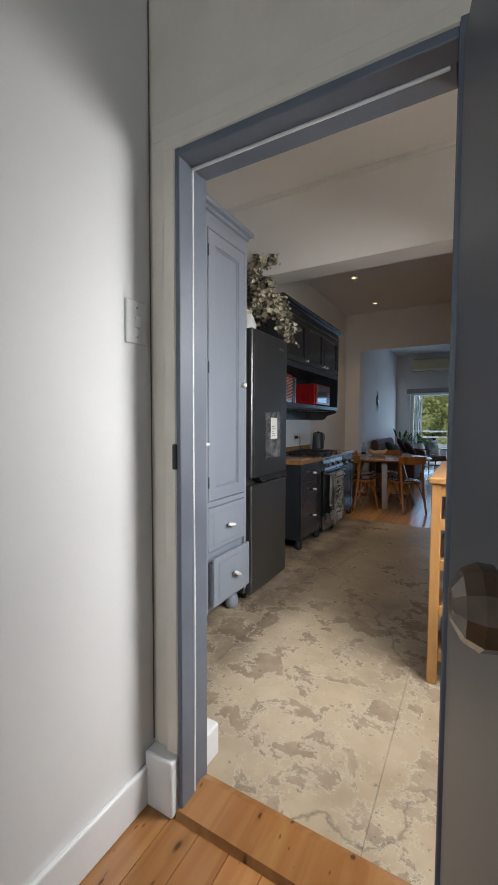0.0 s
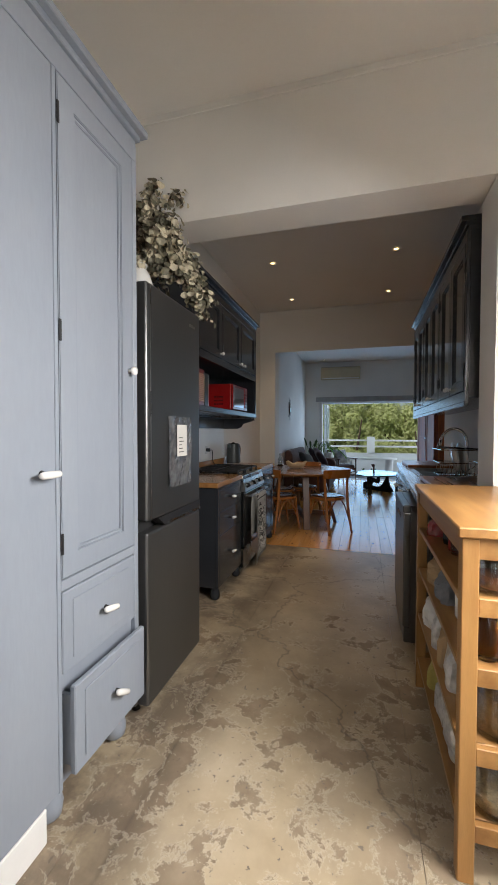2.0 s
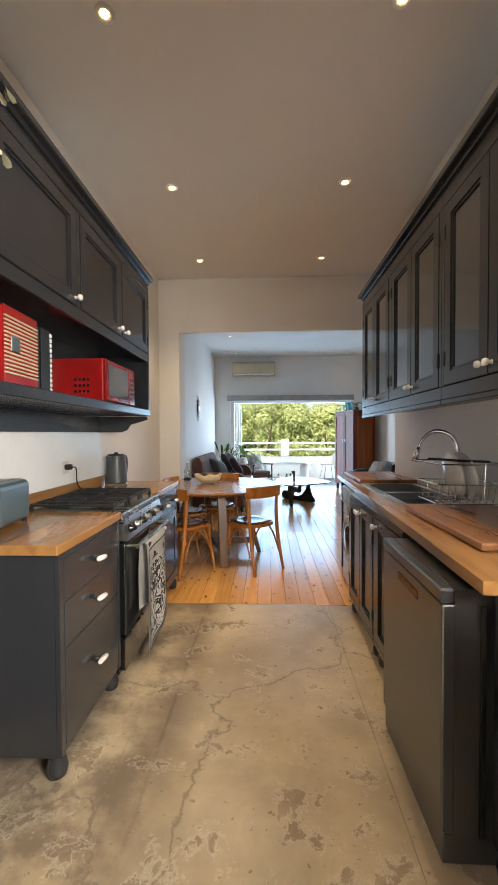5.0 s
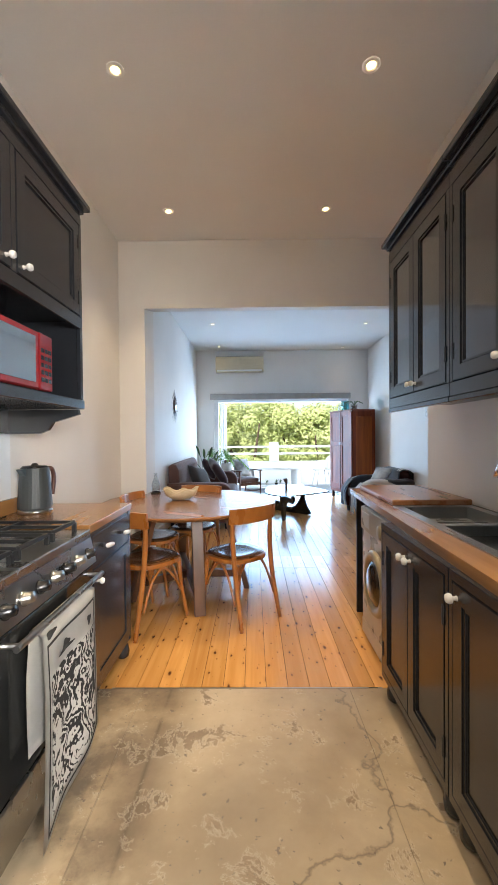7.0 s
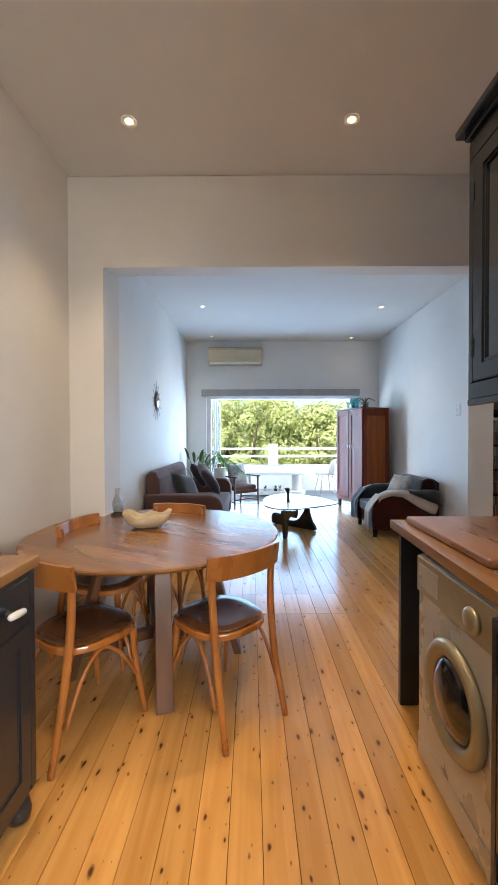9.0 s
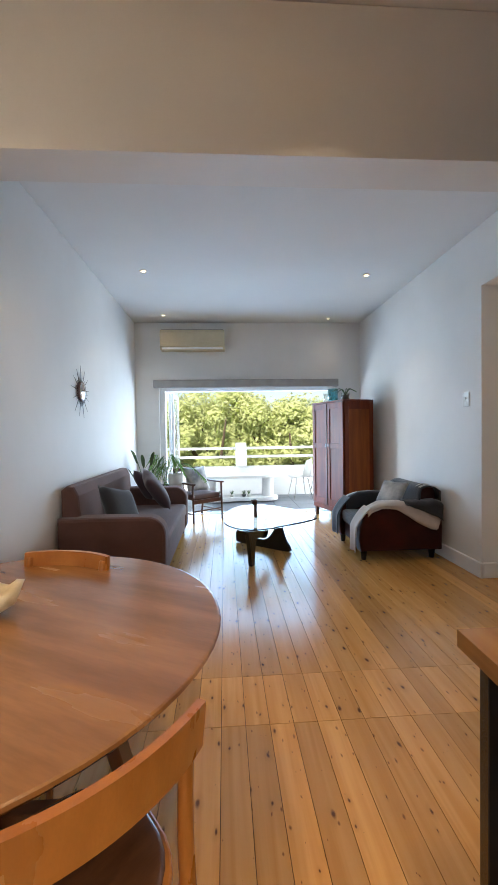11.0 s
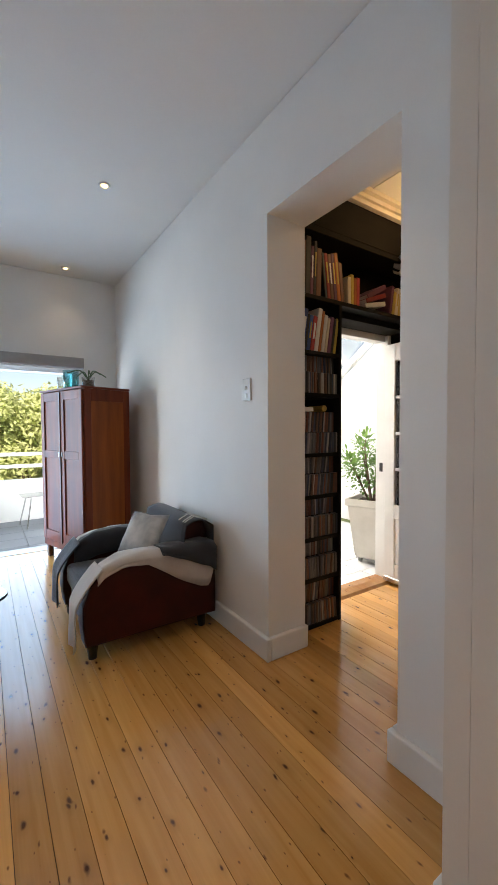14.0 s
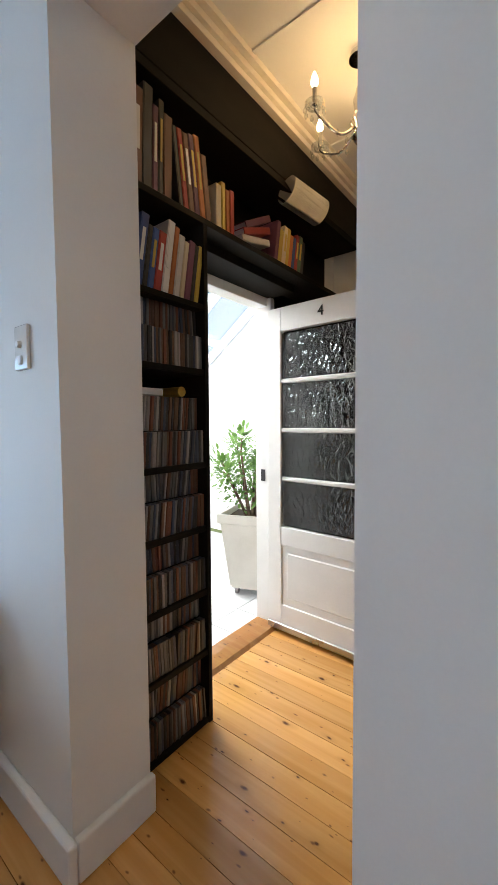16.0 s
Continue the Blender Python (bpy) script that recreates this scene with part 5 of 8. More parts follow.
# worktop with a cut-out for the sink
sx0, sx1, sy0, sy1 = 0.03, 0.43, 4.42, 5.40
bm = bmesh.new()
prism([(-0.142, 3.335), (sx0, 3.335), (sx0, 6.19), (-0.032, 6.19)], 0.869, 0.908, "z", bm)
for a in ((sx1, XR - 0.002, 3.335, 6.19), (sx0, sx1, 3.335, sy0), (sx0, sx1, sy1, 6.19)):
    box(bm, a[0], a[1], a[2], a[3], 0.869, 0.908)
bmesh.ops.remove_doubles(bm, verts=bm.verts, dist=0.0001)
solo("worktop", bm, TOP, "long oiled wood worktop with an inset sink", "worktop")
sk = thing("double_sink", pose(0, 0, 0), "stainless steel double bowl sink set into the worktop", "sink")
bm = bmesh.new()
b1, b2 = (0.06, 0.40, 4.96, 5.37), (0.06, 0.40, 4.50, 4.92)
for a in ((sx0 - 0.015, 0.06, sy0 - 0.015, sy1 + 0.015), (0.40, sx1 + 0.015, sy0 - 0.015, sy1 + 0.015), (0.06, 0.40, sy0 - 0.015, 4.50), (0.06, 0.40, 4.92, 4.96), (0.06, 0.40, 5.37, sy1 + 0.015)):
    box(bm, a[0], a[1], a[2], a[3], 0.908, 0.914)
part("rim", bm, STEEL, sk)
for x0, x1, y0, y1 in (b1, b2):
    bm = bmesh.new()
    zb = 0.74
    for a in ((x0 - 0.002, x0, y0, y1), (x1, x1 + 0.002, y0, y1), (x0, x1, y0 - 0.002, y0), (x0, x1, y1, y1 + 0.002)):
        box(bm, a[0], a[1], a[2], a[3], zb, 0.9085)
    box(bm, x0, x1, y0, y1, zb - 0.003, zb)
    bo = part("bowl", bm, STEEL, sk)
    part("drain", turned([(0.04, 0), (0.04, 0.003), (0.02, 0.001)], 16, m=pose((x0 + x1) / 2, (y0 + y1) / 2, zb)), IRON, bo)
tp = thing("kitchen_tap", pose(0.415, 4.66, 0.914), "tall chrome gooseneck kitchen tap", "tap")
part("base", turned([(0.028, 0), (0.026, 0.02), (0.018, 0.03), (0.018, 0.09)], 16), CHROME, tp, smooth=True)
part("neck", tube(smooth_line([(0, 0, 0.08), (0, 0, 0.28), (-0.03, 0.02, 0.38), (-0.11, 0.06, 0.41), (-0.17, 0.10, 0.36), (-0.195, 0.11, 0.30)], 7), 0.012, 10), CHROME, tp, smooth=True)
part("spray_head", tube([(-0.19, 0.108, 0.31), (-0.20, 0.113, 0.27), (-0.21, 0.118, 0.22)], 0.018, 12, radii=[0.013, 0.017, 0.022]), CHROME, tp, smooth=True)
part("lever", tube([(0.018, 0, 0.06), (0.04, -0.03, 0.075), (0.045, -0.09, 0.10)], 0.006, 8), CHROME, tp, smooth=True)

solo("chopping_board", B(-0.005, 0.45, 3.60, 4.34, 0.909, 0.94, bev=0.008, seg=2), BOARD, "thick wooden chopping board on the worktop", "chopping board", "chopping boards")
solo("chopping_board", B(0.02, 0.47, 5.44, 6.12, 0.909, 0.94, bev=0.008, seg=2), BOARD, "wide wooden chopping board beside the sink", "chopping board", "chopping boards")
rk = thing("dish_rack", pose(0.30, 4.38, 0.941), "chrome wire dish rack with plates and a wire shelf", "dish rack")
for z, y0, y1 in ((0.012, -0.10, 0.13), (0.11, -0.12, 0.15)):
    part("wire_ring", tube([(-0.17, y0, z), (0.13, y0, z), (0.13, y1, z), (-0.17, y1, z)], 0.004, 6, closed=True), CHROME, rk)
for i in range(9):
    x = -0.15 + i * 0.033
    part("wire", tube(smooth_line([(x, -0.12, 0.11), (x, -0.09, 0.012), (x, 0.02, 0.008), (x, 0.12, 0.012), (x, 0.15, 0.11)], 3), 0.0025, 5), CHROME, rk)
for x in (0.13, -0.02):
    part("post", tube([(x, 0.02, 0.008), (x + 0.01, 0.02, 0.22)], 0.004, 6), CHROME, rk)
part("upper_shelf_wire", tube([(-0.17, -0.16, 0.215), (0.15, -0.16, 0.215), (0.15, 0.2, 0.215), (-0.17, 0.2, 0.215)], 0.0045, 6, closed=True), CHROME, rk)
for i in range(2):
    solo("dinner_plate", turned([(0.05, 0), (0.10, 0.008), (0.125, 0.02), (0.122, 0.022), (0.05, 0.006)], 28), PORC, "white plate standing in the dish rack", "plate", "plates in the rack", smooth=True, m=pose(0.25 + 0.05 * i, 4.40, 1.085, 0, 80, 8 * i))
solo("baking_tray", prism([(-0.11, -0.09), (0.11, -0.09), (0.12, 0.1), (-0.12, 0.1)], 0, 0.012, "z", bev=0.003), BLACK, "dark flat tray laid across the rack", "tray", m=pose(0.30, 4.40, 1.16, 0, 3, 20))


# right wall cabinets
def upper_unit(y_far, w, first=False, last=False):
    c = thing("wall_cabinet", pose(0.12, y_far, 0, 0, 0, RIGHT), "charcoal wall cabinet with two dark glazed doors", "wall cabinet", "wall cabinets over the sink")
    d = XR - 0.12 - 0.003
    bm = B(0, w, 0.0, d, 1.49, 2.43)
    box(bm, 0, w, -0.02, 0, 1.47, 1.53, bev=0.002)
    box(bm, 0, w, -0.02, 0, 2.37, 2.43, bev=0.002)
    for x in (0, w - 0.028):
        box(bm, x, x + 0.028, -0.02, 0, 1.53, 2.37, bev=0.002)
    part("body", bm, CHAR, c)
    part("light_rail", B(0, w, -0.024, 0.0, 1.445, 1.47, bev=0.004), CHAR, c)
    half = (w - 0.06) / 2
    for i in range(2):
        x0 = 0.03 + i * half
        dd = panel_door(c, x0 + 0.001, 1.535, half - 0.002, 0.83, CHAR, rail=0.062, infill=PANEGL)
        knob(dd, x0 + (half - 0.028 if i == 0 else 0.028), 1.575, r=0.015)
        for z in (1.66, 2.24):
            hinge(dd, x0 + (0.004 if i == 0 else half - 0.004), z)
    crown(c, w, 2.43, CHAR, d, ends=(first, last))


upper_unit(5.72, 0.765, first=True)
upper_unit(4.955, 0.79)
upper_unit(4.165, 0.80)

# oak shelf unit in the entry
u = thing("oak_shelf_unit", pose(-0.185, 2.09, 0), "open oak shelf unit full of jars and bottles", "shelf unit")
W, D, HT = 0.655, 0.95, 1.0
for x in (0, W - 0.045):
    for y in (0, D - 0.045):
        part("post", B(x, x + 0.045, y, y + 0.045, 0, HT - 0.002, bev=0.003), OAKV, u)
part("top_board", B(-0.012, W + 0.008, -0.012, D + 0.012, HT, HT + 0.03, bev=0.004), OAK, u)
for y in (0.006, D - 0.028):
    part("top_rail", B(0.045, W - 0.045, y, y + 0.022, HT - 0.062, HT - 0.002, bev=0.002), OAK, u)
part("top_rail", B(0.006, 0.028, 0.045, D - 0.045, HT - 0.062, HT - 0.002, bev=0.002), OAK, u)
LEVELS = (0.16, 0.385, 0.615, 0.815)
for z in LEVELS:
    sh = part("shelf", B(0.006, W - 0.006, 0.046, D - 0.046, z - 0.02, z, bev=0.002), OAK, u)
    for y in (0.006, D - 0.028):
        part("end_rail", B(0.046, W - 0.046, y, y + 0.022, z - 0.04, z + 0.012, bev=0.002), OAK, sh)

random.seed(3)
FILL = [mat("dry_goods_" + n, c, 0.9, col2=tuple(x * 0.5 for x in c), scale=60, fine=0.3, bump=0.5, bscale=150) for n, c in (("oats", (0.55, 0.42, 0.25)), ("beans", (0.20, 0.06, 0.03)), ("rice", (0.68, 0.64, 0.55)), ("lentils", (0.30, 0.16, 0.05)))]


def jar(x, y, z, r, h, i, group="jars on the oak shelves"):
    j = thing("storage_jar", pose(x, y, z), ("clear glass jar with a steel lid, part full of dry food", "clear glass storage jar with a black lid", "glass jar of dark preserve with a steel lid")[i % 3], "jar", group)
    g = part("jar_glass", turned([(r * 0.92, 0), (r, 0.012), (r, h * 0.78), (r * 0.8, h * 0.86), (r * 0.8, h * 0.9), (r * 0.77, h * 0.9), (r * 0.76, h * 0.86), (r * 0.95, h * 0.77), (r * 0.95, 0.016), (0.001, 0.012)], 20), CLEAR, j, smooth=True)
    part("contents", turned([(r * 0.90, 0.017), (r * 0.93, 0.03), (r * 0.93, h * (0.3 + 0.12 * (i % 4))), (0.001, h * (0.32 + 0.12 * (i % 4)))], 18), FILL[i % 4], j)
    part("lid", turned([(r * 0.84, h * 0.9), (r * 0.86, h * 0.91), (r * 0.86, h), (r * 0.8, h * 1.01), (0.001, h * 1.01)], 20), STEEL if i % 3 != 1 else BLACK, j, smooth=True)


def bottle(x, y, z, r, h, material, label, neckm=None):
    b = thing("bottle", pose(x, y, z), label, "bottle", "bottles on the oak shelves")
    part("body", turned([(r * 0.9, 0), (r, 0.01), (r, h * 0.6), (r * 0.4, h * 0.78), (r * 0.36, h * 0.92), (r * 0.001, h * 0.92)], 16), material, b, smooth=True)
    part("cap", turned([(r * 0.42, h * 0.9), (r * 0.42, h), (0.001, h)], 12), neckm or RED, b)


OILG = glass("amber_oil_glass", (0.75, 0.42, 0.10))
k = 0
for z, row in ((0.165, ((-0.06, 0.11, 0.075, 0.19), (0.12, 0.12, 0.07, 0.17), (0.30, 0.12, 0.07, 0.18))),
               (0.39, ((-0.05, 0.12, 0.075, 0.19), (0.14, 0.12, 0.075, 0.185), (0.31, 0.13, 0.07, 0.19))),
               (0.62, ((0.05, 0.12, 0.07, 0.16), (0.23, 0.12, 0.075, 0.17), (-0.06, 0.30, 0.06, 0.15))),
               (0.82, ((-0.075, 0.11, 0.05, 0.13), (0.09, 0.12, 0.06, 0.135), (0.25, 0.12, 0.055, 0.14), (-0.08, 0.30, 0.05, 0.12), (-0.08, 0.48, 0.04, 0.11)))):
    for x, y, r, h in row:
        jar(x, 2.09 + y, z - 0.004, r, h, k)
        k += 1
bottle(-0.09, 2.19, 0.616, 0.034, 0.18, OILG, "small amber oil bottle with a dark cap", BLACK)
bottle(-0.09, 2.45, 0.616, 0.036, 0.17, PORC, "white plastic bottle with a red cap")
bottle(-0.09, 2.62, 0.816, 0.03, 0.14, RED, "red spice bottle with a dark cap", BLACK)
bottle(-0.09, 2.72, 0.816, 0.03, 0.12, BLACK, "black spice bottle with a red cap")


def packet(x, y, z, w, d, h, material, label, lean=0):
    """A filled bag: flat bulging faces with creases, side folds and a pinched, crimped top."""
    bm = bmesh.new()
    m = 12
    rings = []
    for j in range(m + 1):
        v = j / m
        th = d * (1 if v < 0.55 else max(0.05, 1 - ((v - 0.55) / 0.33) ** 1.4 * 0.95)) if v < 0.88 else d * 0.05
        ring = []
        for i in range(20):
            c, q = math.cos(6.2832 * i / 20), math.sin(6.2832 * i / 20)
            bx = math.copysign(abs(c) ** 0.35, c) * w / 2
            by = math.copysign(abs(q) ** 0.45, q) * th / 2
            cr = 0.004 * math.sin(9 * v + 2.3 * i) + random.uniform(-0.0025, 0.0025)
            ring.append(bm.verts.new((bx + cr * 0.6, by + cr * (1 if q > 0 else -1) + 0.006 * math.sin(6 * v), max(0, h * v + (random.uniform(-0.004, 0.004) if 0 < j else 0)))))
        rings.append(ring)
    for a, b in zip(rings, rings[1:]):
        for i in range(20):
            bm.faces.new((a[i], a[(i + 1) % 20], b[(i + 1) % 20], b[i]))
    bm.faces.new(list(reversed(rings[0])))
    bm.faces.new(rings[-1])
    return solo("food_packet", bm, material, label, "packet", "packets on the oak shelves", m=pose(x, y, z, lean, 0, random.uniform(70, 110)))


FOIL = mat("white_foil_packet", (0.62, 0.62, 0.62), 0.3, 0.3, col2=(0.4, 0.4, 0.4), scale=30, bump=0.4, bscale=60)
BAG = mat("brown_paper_bag", (0.38, 0.25, 0.13), 0.8, bump=0.3)
YEL = mat("yellow_packet", (0.45, 0.38, 0.10), 0.5)
for y, z, w, h, mt, lb in ((2.42, 0.386, 0.12, 0.19, FOIL, "white foil food packet on a shelf"), (2.56, 0.386, 0.11, 0.17, BAG, "brown paper food bag on a shelf"), (2.70, 0.386, 0.12, 0.18, FOIL, "white foil food packet on a shelf"), (2.84, 0.386, 0.11, 0.16, PORC, "white paper flour bag"),
                         (2.39, 0.161, 0.12, 0.20, FOIL, "crumpled clear and white food packet"), (2.55, 0.161, 0.12, 0.17, FOIL, "white plastic food bag"), (2.78, 0.161, 0.11, 0.14, YEL, "yellow food packet on a shelf"),
                         (2.60, 0.616, 0.09, 0.13, CUSHW, "grey patterned food packet"), (2.76, 0.616, 0.10, 0.14, BAG, "brown paper food bag on a shelf"), (2.86, 0.816, 0.06, 0.10, RED, "red food packet on a shelf")):
    packet(-0.112, y, z, w * 1.15, 0.085, h * 1.08, mt, lb)
solo("towel_hook", tube(smooth_line([(0.43, 3.044, 1.06), (0.40, 3.00, 1.05), (0.40, 2.99, 1.10), (0.41, 3.0, 1.12)], 5), 0.006, 8), IRON, "small black iron hook on the pier", "hook")


# downlights: a chrome ring and a warm bulb let into the ceiling
def downlight(x, y, z, watts, group):
    dl = thing("downlight", pose(x, y, z), "small round recessed ceiling downlight, lit warm", "downlight", group)
    part("ring", turned([(0.045, 0.0), (0.045, -0.006), (0.034, -0.009), (0.022, -0.004), (0.022, 0.0)], 24), TRIM, dl, smooth=True)
    part("bulb", turned([(0.021, -0.001), (0.020, -0.005), (0.001, -0.006)], 16), BULBW, dl, "glowing lens")
    la = new("downlight_beam", bpy.data.lights.new("downlight_beam", "SPOT"))
    la.data.energy, la.data.spot_size, la.data.spot_blend, la.data.shadow_soft_size, la.data.color = watts, radians(86), 1.0, 0.03, (1.0, 0.76, 0.48)
    la.location = (x, y, z - 0.03)


for y in (4.02, 5.28, 6.56):
    for x in (-1.45, -0.135):
        downlight(x, y, H, 34, "kitchen downlights")
downlight(-1.444, 2.122, H, 8, "entry downlights")

# ---------------------------------------------------------------- dining corner
TX, TY, TR_, TZ = -1.32, 6.63, 0.75, 0.75
tb = thing("round_dining_table", pose(TX, TY, 0, 0, 0, -28), "round red-brown wooden dining table on splayed trestle legs", "table")
part("tabletop", turned([(TR_ - 0.035, TZ - 0.032), (TR_ - 0.008, TZ - 0.018), (TR_, TZ - 0.008), (TR_ - 0.004, TZ - 0.002), (TR_ - 0.010, TZ), (0.001, TZ)], 72), TABLE, tb)
FEET = ((45, 0.57, 0.44), (-28, 0.50, 0.30), (118, 0.50, 0.30), (225, 0.57, 0.44))
for deg, low, high in FEET:
    a = radians(deg - 90)
    d = Vector((math.cos(a), math.sin(a), 0))
    s = Vector((-d.y, d.x, 0))
    bm = bmesh.new()
    rings = []
    for z, r in ((0.0, low), (TZ - 0.034, high)):
        rings.append([bm.verts.new(d * (r + o) + s * q + Vector((0, 0, z))) for o, q in ((-0.022, -0.042), (0.022, -0.042), (0.022, 0.042), (-0.022, 0.042))])
    for k in range(4):
        bm.faces.new((rings[0][k], rings[0][(k + 1) % 4], rings[1][(k + 1) % 4], rings[1][k]))
    bm.faces.new(list(reversed(rings[0])))
    bm.faces.new(rings[-1])
    bmesh.ops.bevel(bm, geom=bm.edges[:], offset=0.004, segments=1, affect="EDGES")
    part("leg", bm, TABLEL, tb)
    for name, z0, z1, reach in (("stretcher", 0.10, 0.16, low - 0.045), ("top_bearer", TZ - 0.10, TZ - 0.034, high - 0.02)):
        bm = B(0.0, reach, -0.028, 0.028, z0, z1, bev=0.004)
        bmesh.ops.transform(bm, matrix=pose(0, 0, 0, 0, 0, deg - 90), verts=bm.verts)
        part(name, bm, TABLEL, tb)


def make_chair(m):
    """Bentwood chair: sits facing local +y, back posts at y = 0."""
    c = thing("bentwood_chair", m, "honey-coloured bentwood chair with a dark worn round seat", "chair", "chairs round the table")
    sz = 0.455
    out = []
    for k in range(28):
        a = 6.2832 * k / 28
        ca, sa = math.cos(a), math.sin(a)
        out.append((0.205 * math.copysign(abs(ca) ** 0.75, ca) * (1 + 0.06 * sa), 0.215 + 0.205 * math.copysign(abs(sa) ** 0.75, sa)))
    part("seat_frame", prism(out, sz - 0.034, sz - 0.004, "z", bev=0.006), CHAIR, c)
    bm = bmesh.new()
    cx = Vector((0, 0.215, sz - 0.008))
    prev = None
    for q in (0.93, 0.88, 0.6, 0.3):
        z = {0.93: 0.0, 0.88: 0.006, 0.6: 0.0, 0.3: -0.003}[q] + sz + 0.0035
        ring = [bm.verts.new((x * q, 0.215 + (y - 0.215) * q, z)) for x, y in out]
        if prev:
            for k in range(28):
                bm.faces.new((prev[k], prev[(k + 1) % 28], ring[(k + 1) % 28], ring[k]))
        prev = ring
    bm.faces.new(prev)
    part("seat", bm, SEAT, c, "dark dished seat panel", smooth=True)
    for sx in (-1, 1):
        ln = smooth_line([(sx * 0.180, -0.055, 0.0), (sx * 0.172, 0.0, 0.25), (sx * 0.172, 0.03, sz), (sx * 0.178, 0.04, 0.65), (sx * 0.186, 0.028, 0.79)], 6)
        part("back_post", tube(ln, 0.016, 10, radii=[0.014 + 0.004 * math.sin(3.14 * i / (len(ln) - 1)) for i in range(len(ln))]), CHAIR, c, smooth=True)
        ln = smooth_line([(sx * 0.185, 0.415, 0.0), (sx * 0.165, 0.375, 0.25), (sx * 0.155, 0.365, sz - 0.03)], 6)
        part("front_leg", tube(ln, 0.016, 10, radii=[0.012 + 0.006 * i / (len(ln) - 1) for i in range(len(ln))]), CHAIR, c, smooth=True)
        ln = smooth_line([(sx * 0.185, 0.01, 0.16), (sx * 0.178, 0.09, 0.33), (sx * 0.17, 0.19, sz - 0.05), (sx * 0.168, 0.29, 0.33), (sx * 0.17, 0.372, 0.2)], 6)
        part("arched_brace", tube(ln, 0.009, 8), CHAIR, c, smooth=True)
    ln = smooth_line([(-0.16, 0.37, 0.2), (-0.09, 0.372, 0.35), (0, 0.372, sz - 0.06), (0.09, 0.372, 0.35), (0.16, 0.37, 0.2)], 5)
    part("arched_brace", tube(ln, 0.009, 8), CHAIR, c, smooth=True)
    bm = bmesh.new()
    n = 16
    rings = []
    for i in range(n + 1):
        u = 2 * i / n - 1
        x = u * 0.212
        y = 0.030 - 0.045 * (1 - u * u)
        taper = 0.004 * (abs(u) ** 4)
        nx = Vector((0.35 * u, -1, 0)).normalized() * 0.010
        rings.append([bm.verts.new(Vector((x, y, z)) + q + Vector((0, lean, 0))) for z, q, lean in ((0.705 + taper, nx, 0.008), (0.815 - taper, nx, -0.006), (0.815 - taper, -nx, -0.006), (0.705 + taper, -nx, 0.008))])
    for p, q in zip(rings, rings[1:]):
        for k in range(4):
            bm.faces.new((p[k], p[(k + 1) % 4], q[(k + 1) % 4], q[k]))
    bm.faces.new(list(reversed(rings[0])))
    bm.faces.new(rings[-1])
    bmesh.ops.recalc_face_normals(bm, faces=bm.faces)
    part("back_rail", bm, CHAIR, c, "wide curved back rail")
    return c


chair = make_chair(pose(-0.745, 5.985, 0, 0, 0, 42))
copy_thing(chair, pose(-1.635, 5.853, 0, 0, 0, -34))
copy_thing(chair, pose(-1.28, 7.22, 0, 0, 0, 166))
copy_thing(chair, pose(-1.84, 6.675, 0, 0, 0, -100))

bw = bmesh.new()
random.seed(4)
n = 28
prof = [(0.02, 0.0), (0.07, 0.006), (0.115, 0.03), (0.14, 0.072), (0.118, 0.076), (0.095, 0.040), (0.06, 0.014), (0.001, 0.012)]
rings = []
for r, z in prof:
    ring = []
    for i in range(n):
        a = 6.2832 * i / n
        rr = r * (1 + 0.12 * math.cos(2 * a) + 0.06 * math.sin(3 * a + 1))
        zz = z + (0.010 * math.cos(2 * a) + 0.010 * math.sin(5 * a + 1)) * (z > 0.05)
        ring.append(bw.verts.new((rr * 1.0 * math.cos(a), rr * 0.8 * math.sin(a), zz * 1.25)))
    rings.append(ring)
for a, b in zip(rings, rings[1:]):
    for i in range(n):
        bw.faces.new((a[i], a[(i + 1) % n], b[(i + 1) % n], b[i]))
bw.faces.new(list(reversed(rings[0])))
solo("carved_bowl", bw, mat("pale_carved_wood", (0.66, 0.54, 0.36), 0.5, col2=(0.52, 0.40, 0.24), scale=7, stretch=(1, 4, 4), fine=0.08), "pale carved wooden bowl with a wavy rim on the table", "bowl", smooth=True, m=pose(-1.405, 6.705, TZ, 0, 0, 5))
bt = thing("glass_bottle", pose(-1.72, 7.10, TZ), "small clear glass bottle on a dark base on the table", "bottle")
part("base", turned([(0.045, 0), (0.05, 0.006), (0.04, 0.02)], 18), BLACK, bt)
part("glass", turned([(0.035, 0.02), (0.04, 0.03), (0.04, 0.10), (0.018, 0.15), (0.018, 0.20), (0.014, 0.20), (0.014, 0.15), (0.036, 0.10), (0.036, 0.034), (0.001, 0.03)], 20), CLEAR, bt, smooth=True)

# ---------------------------------------------------------------- living room
for x, y in ((-1.43, 9.92), (1.16, 9.975), (-1.46, 11.6), (1.175, 11.76), (1.17, 8.275), (-1.40, 8.225)):
    downlight(x, y, H + 0.004, 3 if y > 11 else 12, "living room downlights")

# sofa with its back to the left wall
sf = thing("sofa", pose(LL + 0.005, 8.74, 0), "brown suede two-seat sofa with rounded arms", "sofa")
SW, SD = 2.10, 0.93


def arm_profile(d, h, r):
    """Side outline of an upholstered arm in depth and height, rolled at the front."""
    pts = [(0.02, 0.09), (d - 0.03, 0.09), (d - 0.005, 0.14), (d, h - r * 1.2)]
    for k in range(7):
        a = k / 6 * math.pi / 2
        pts.append((d - r + r * math.cos(a), h - r + r * math.sin(a)))
    pts += [(0.3, h + 0.005), (0.02, h + 0.0)]
    return pts


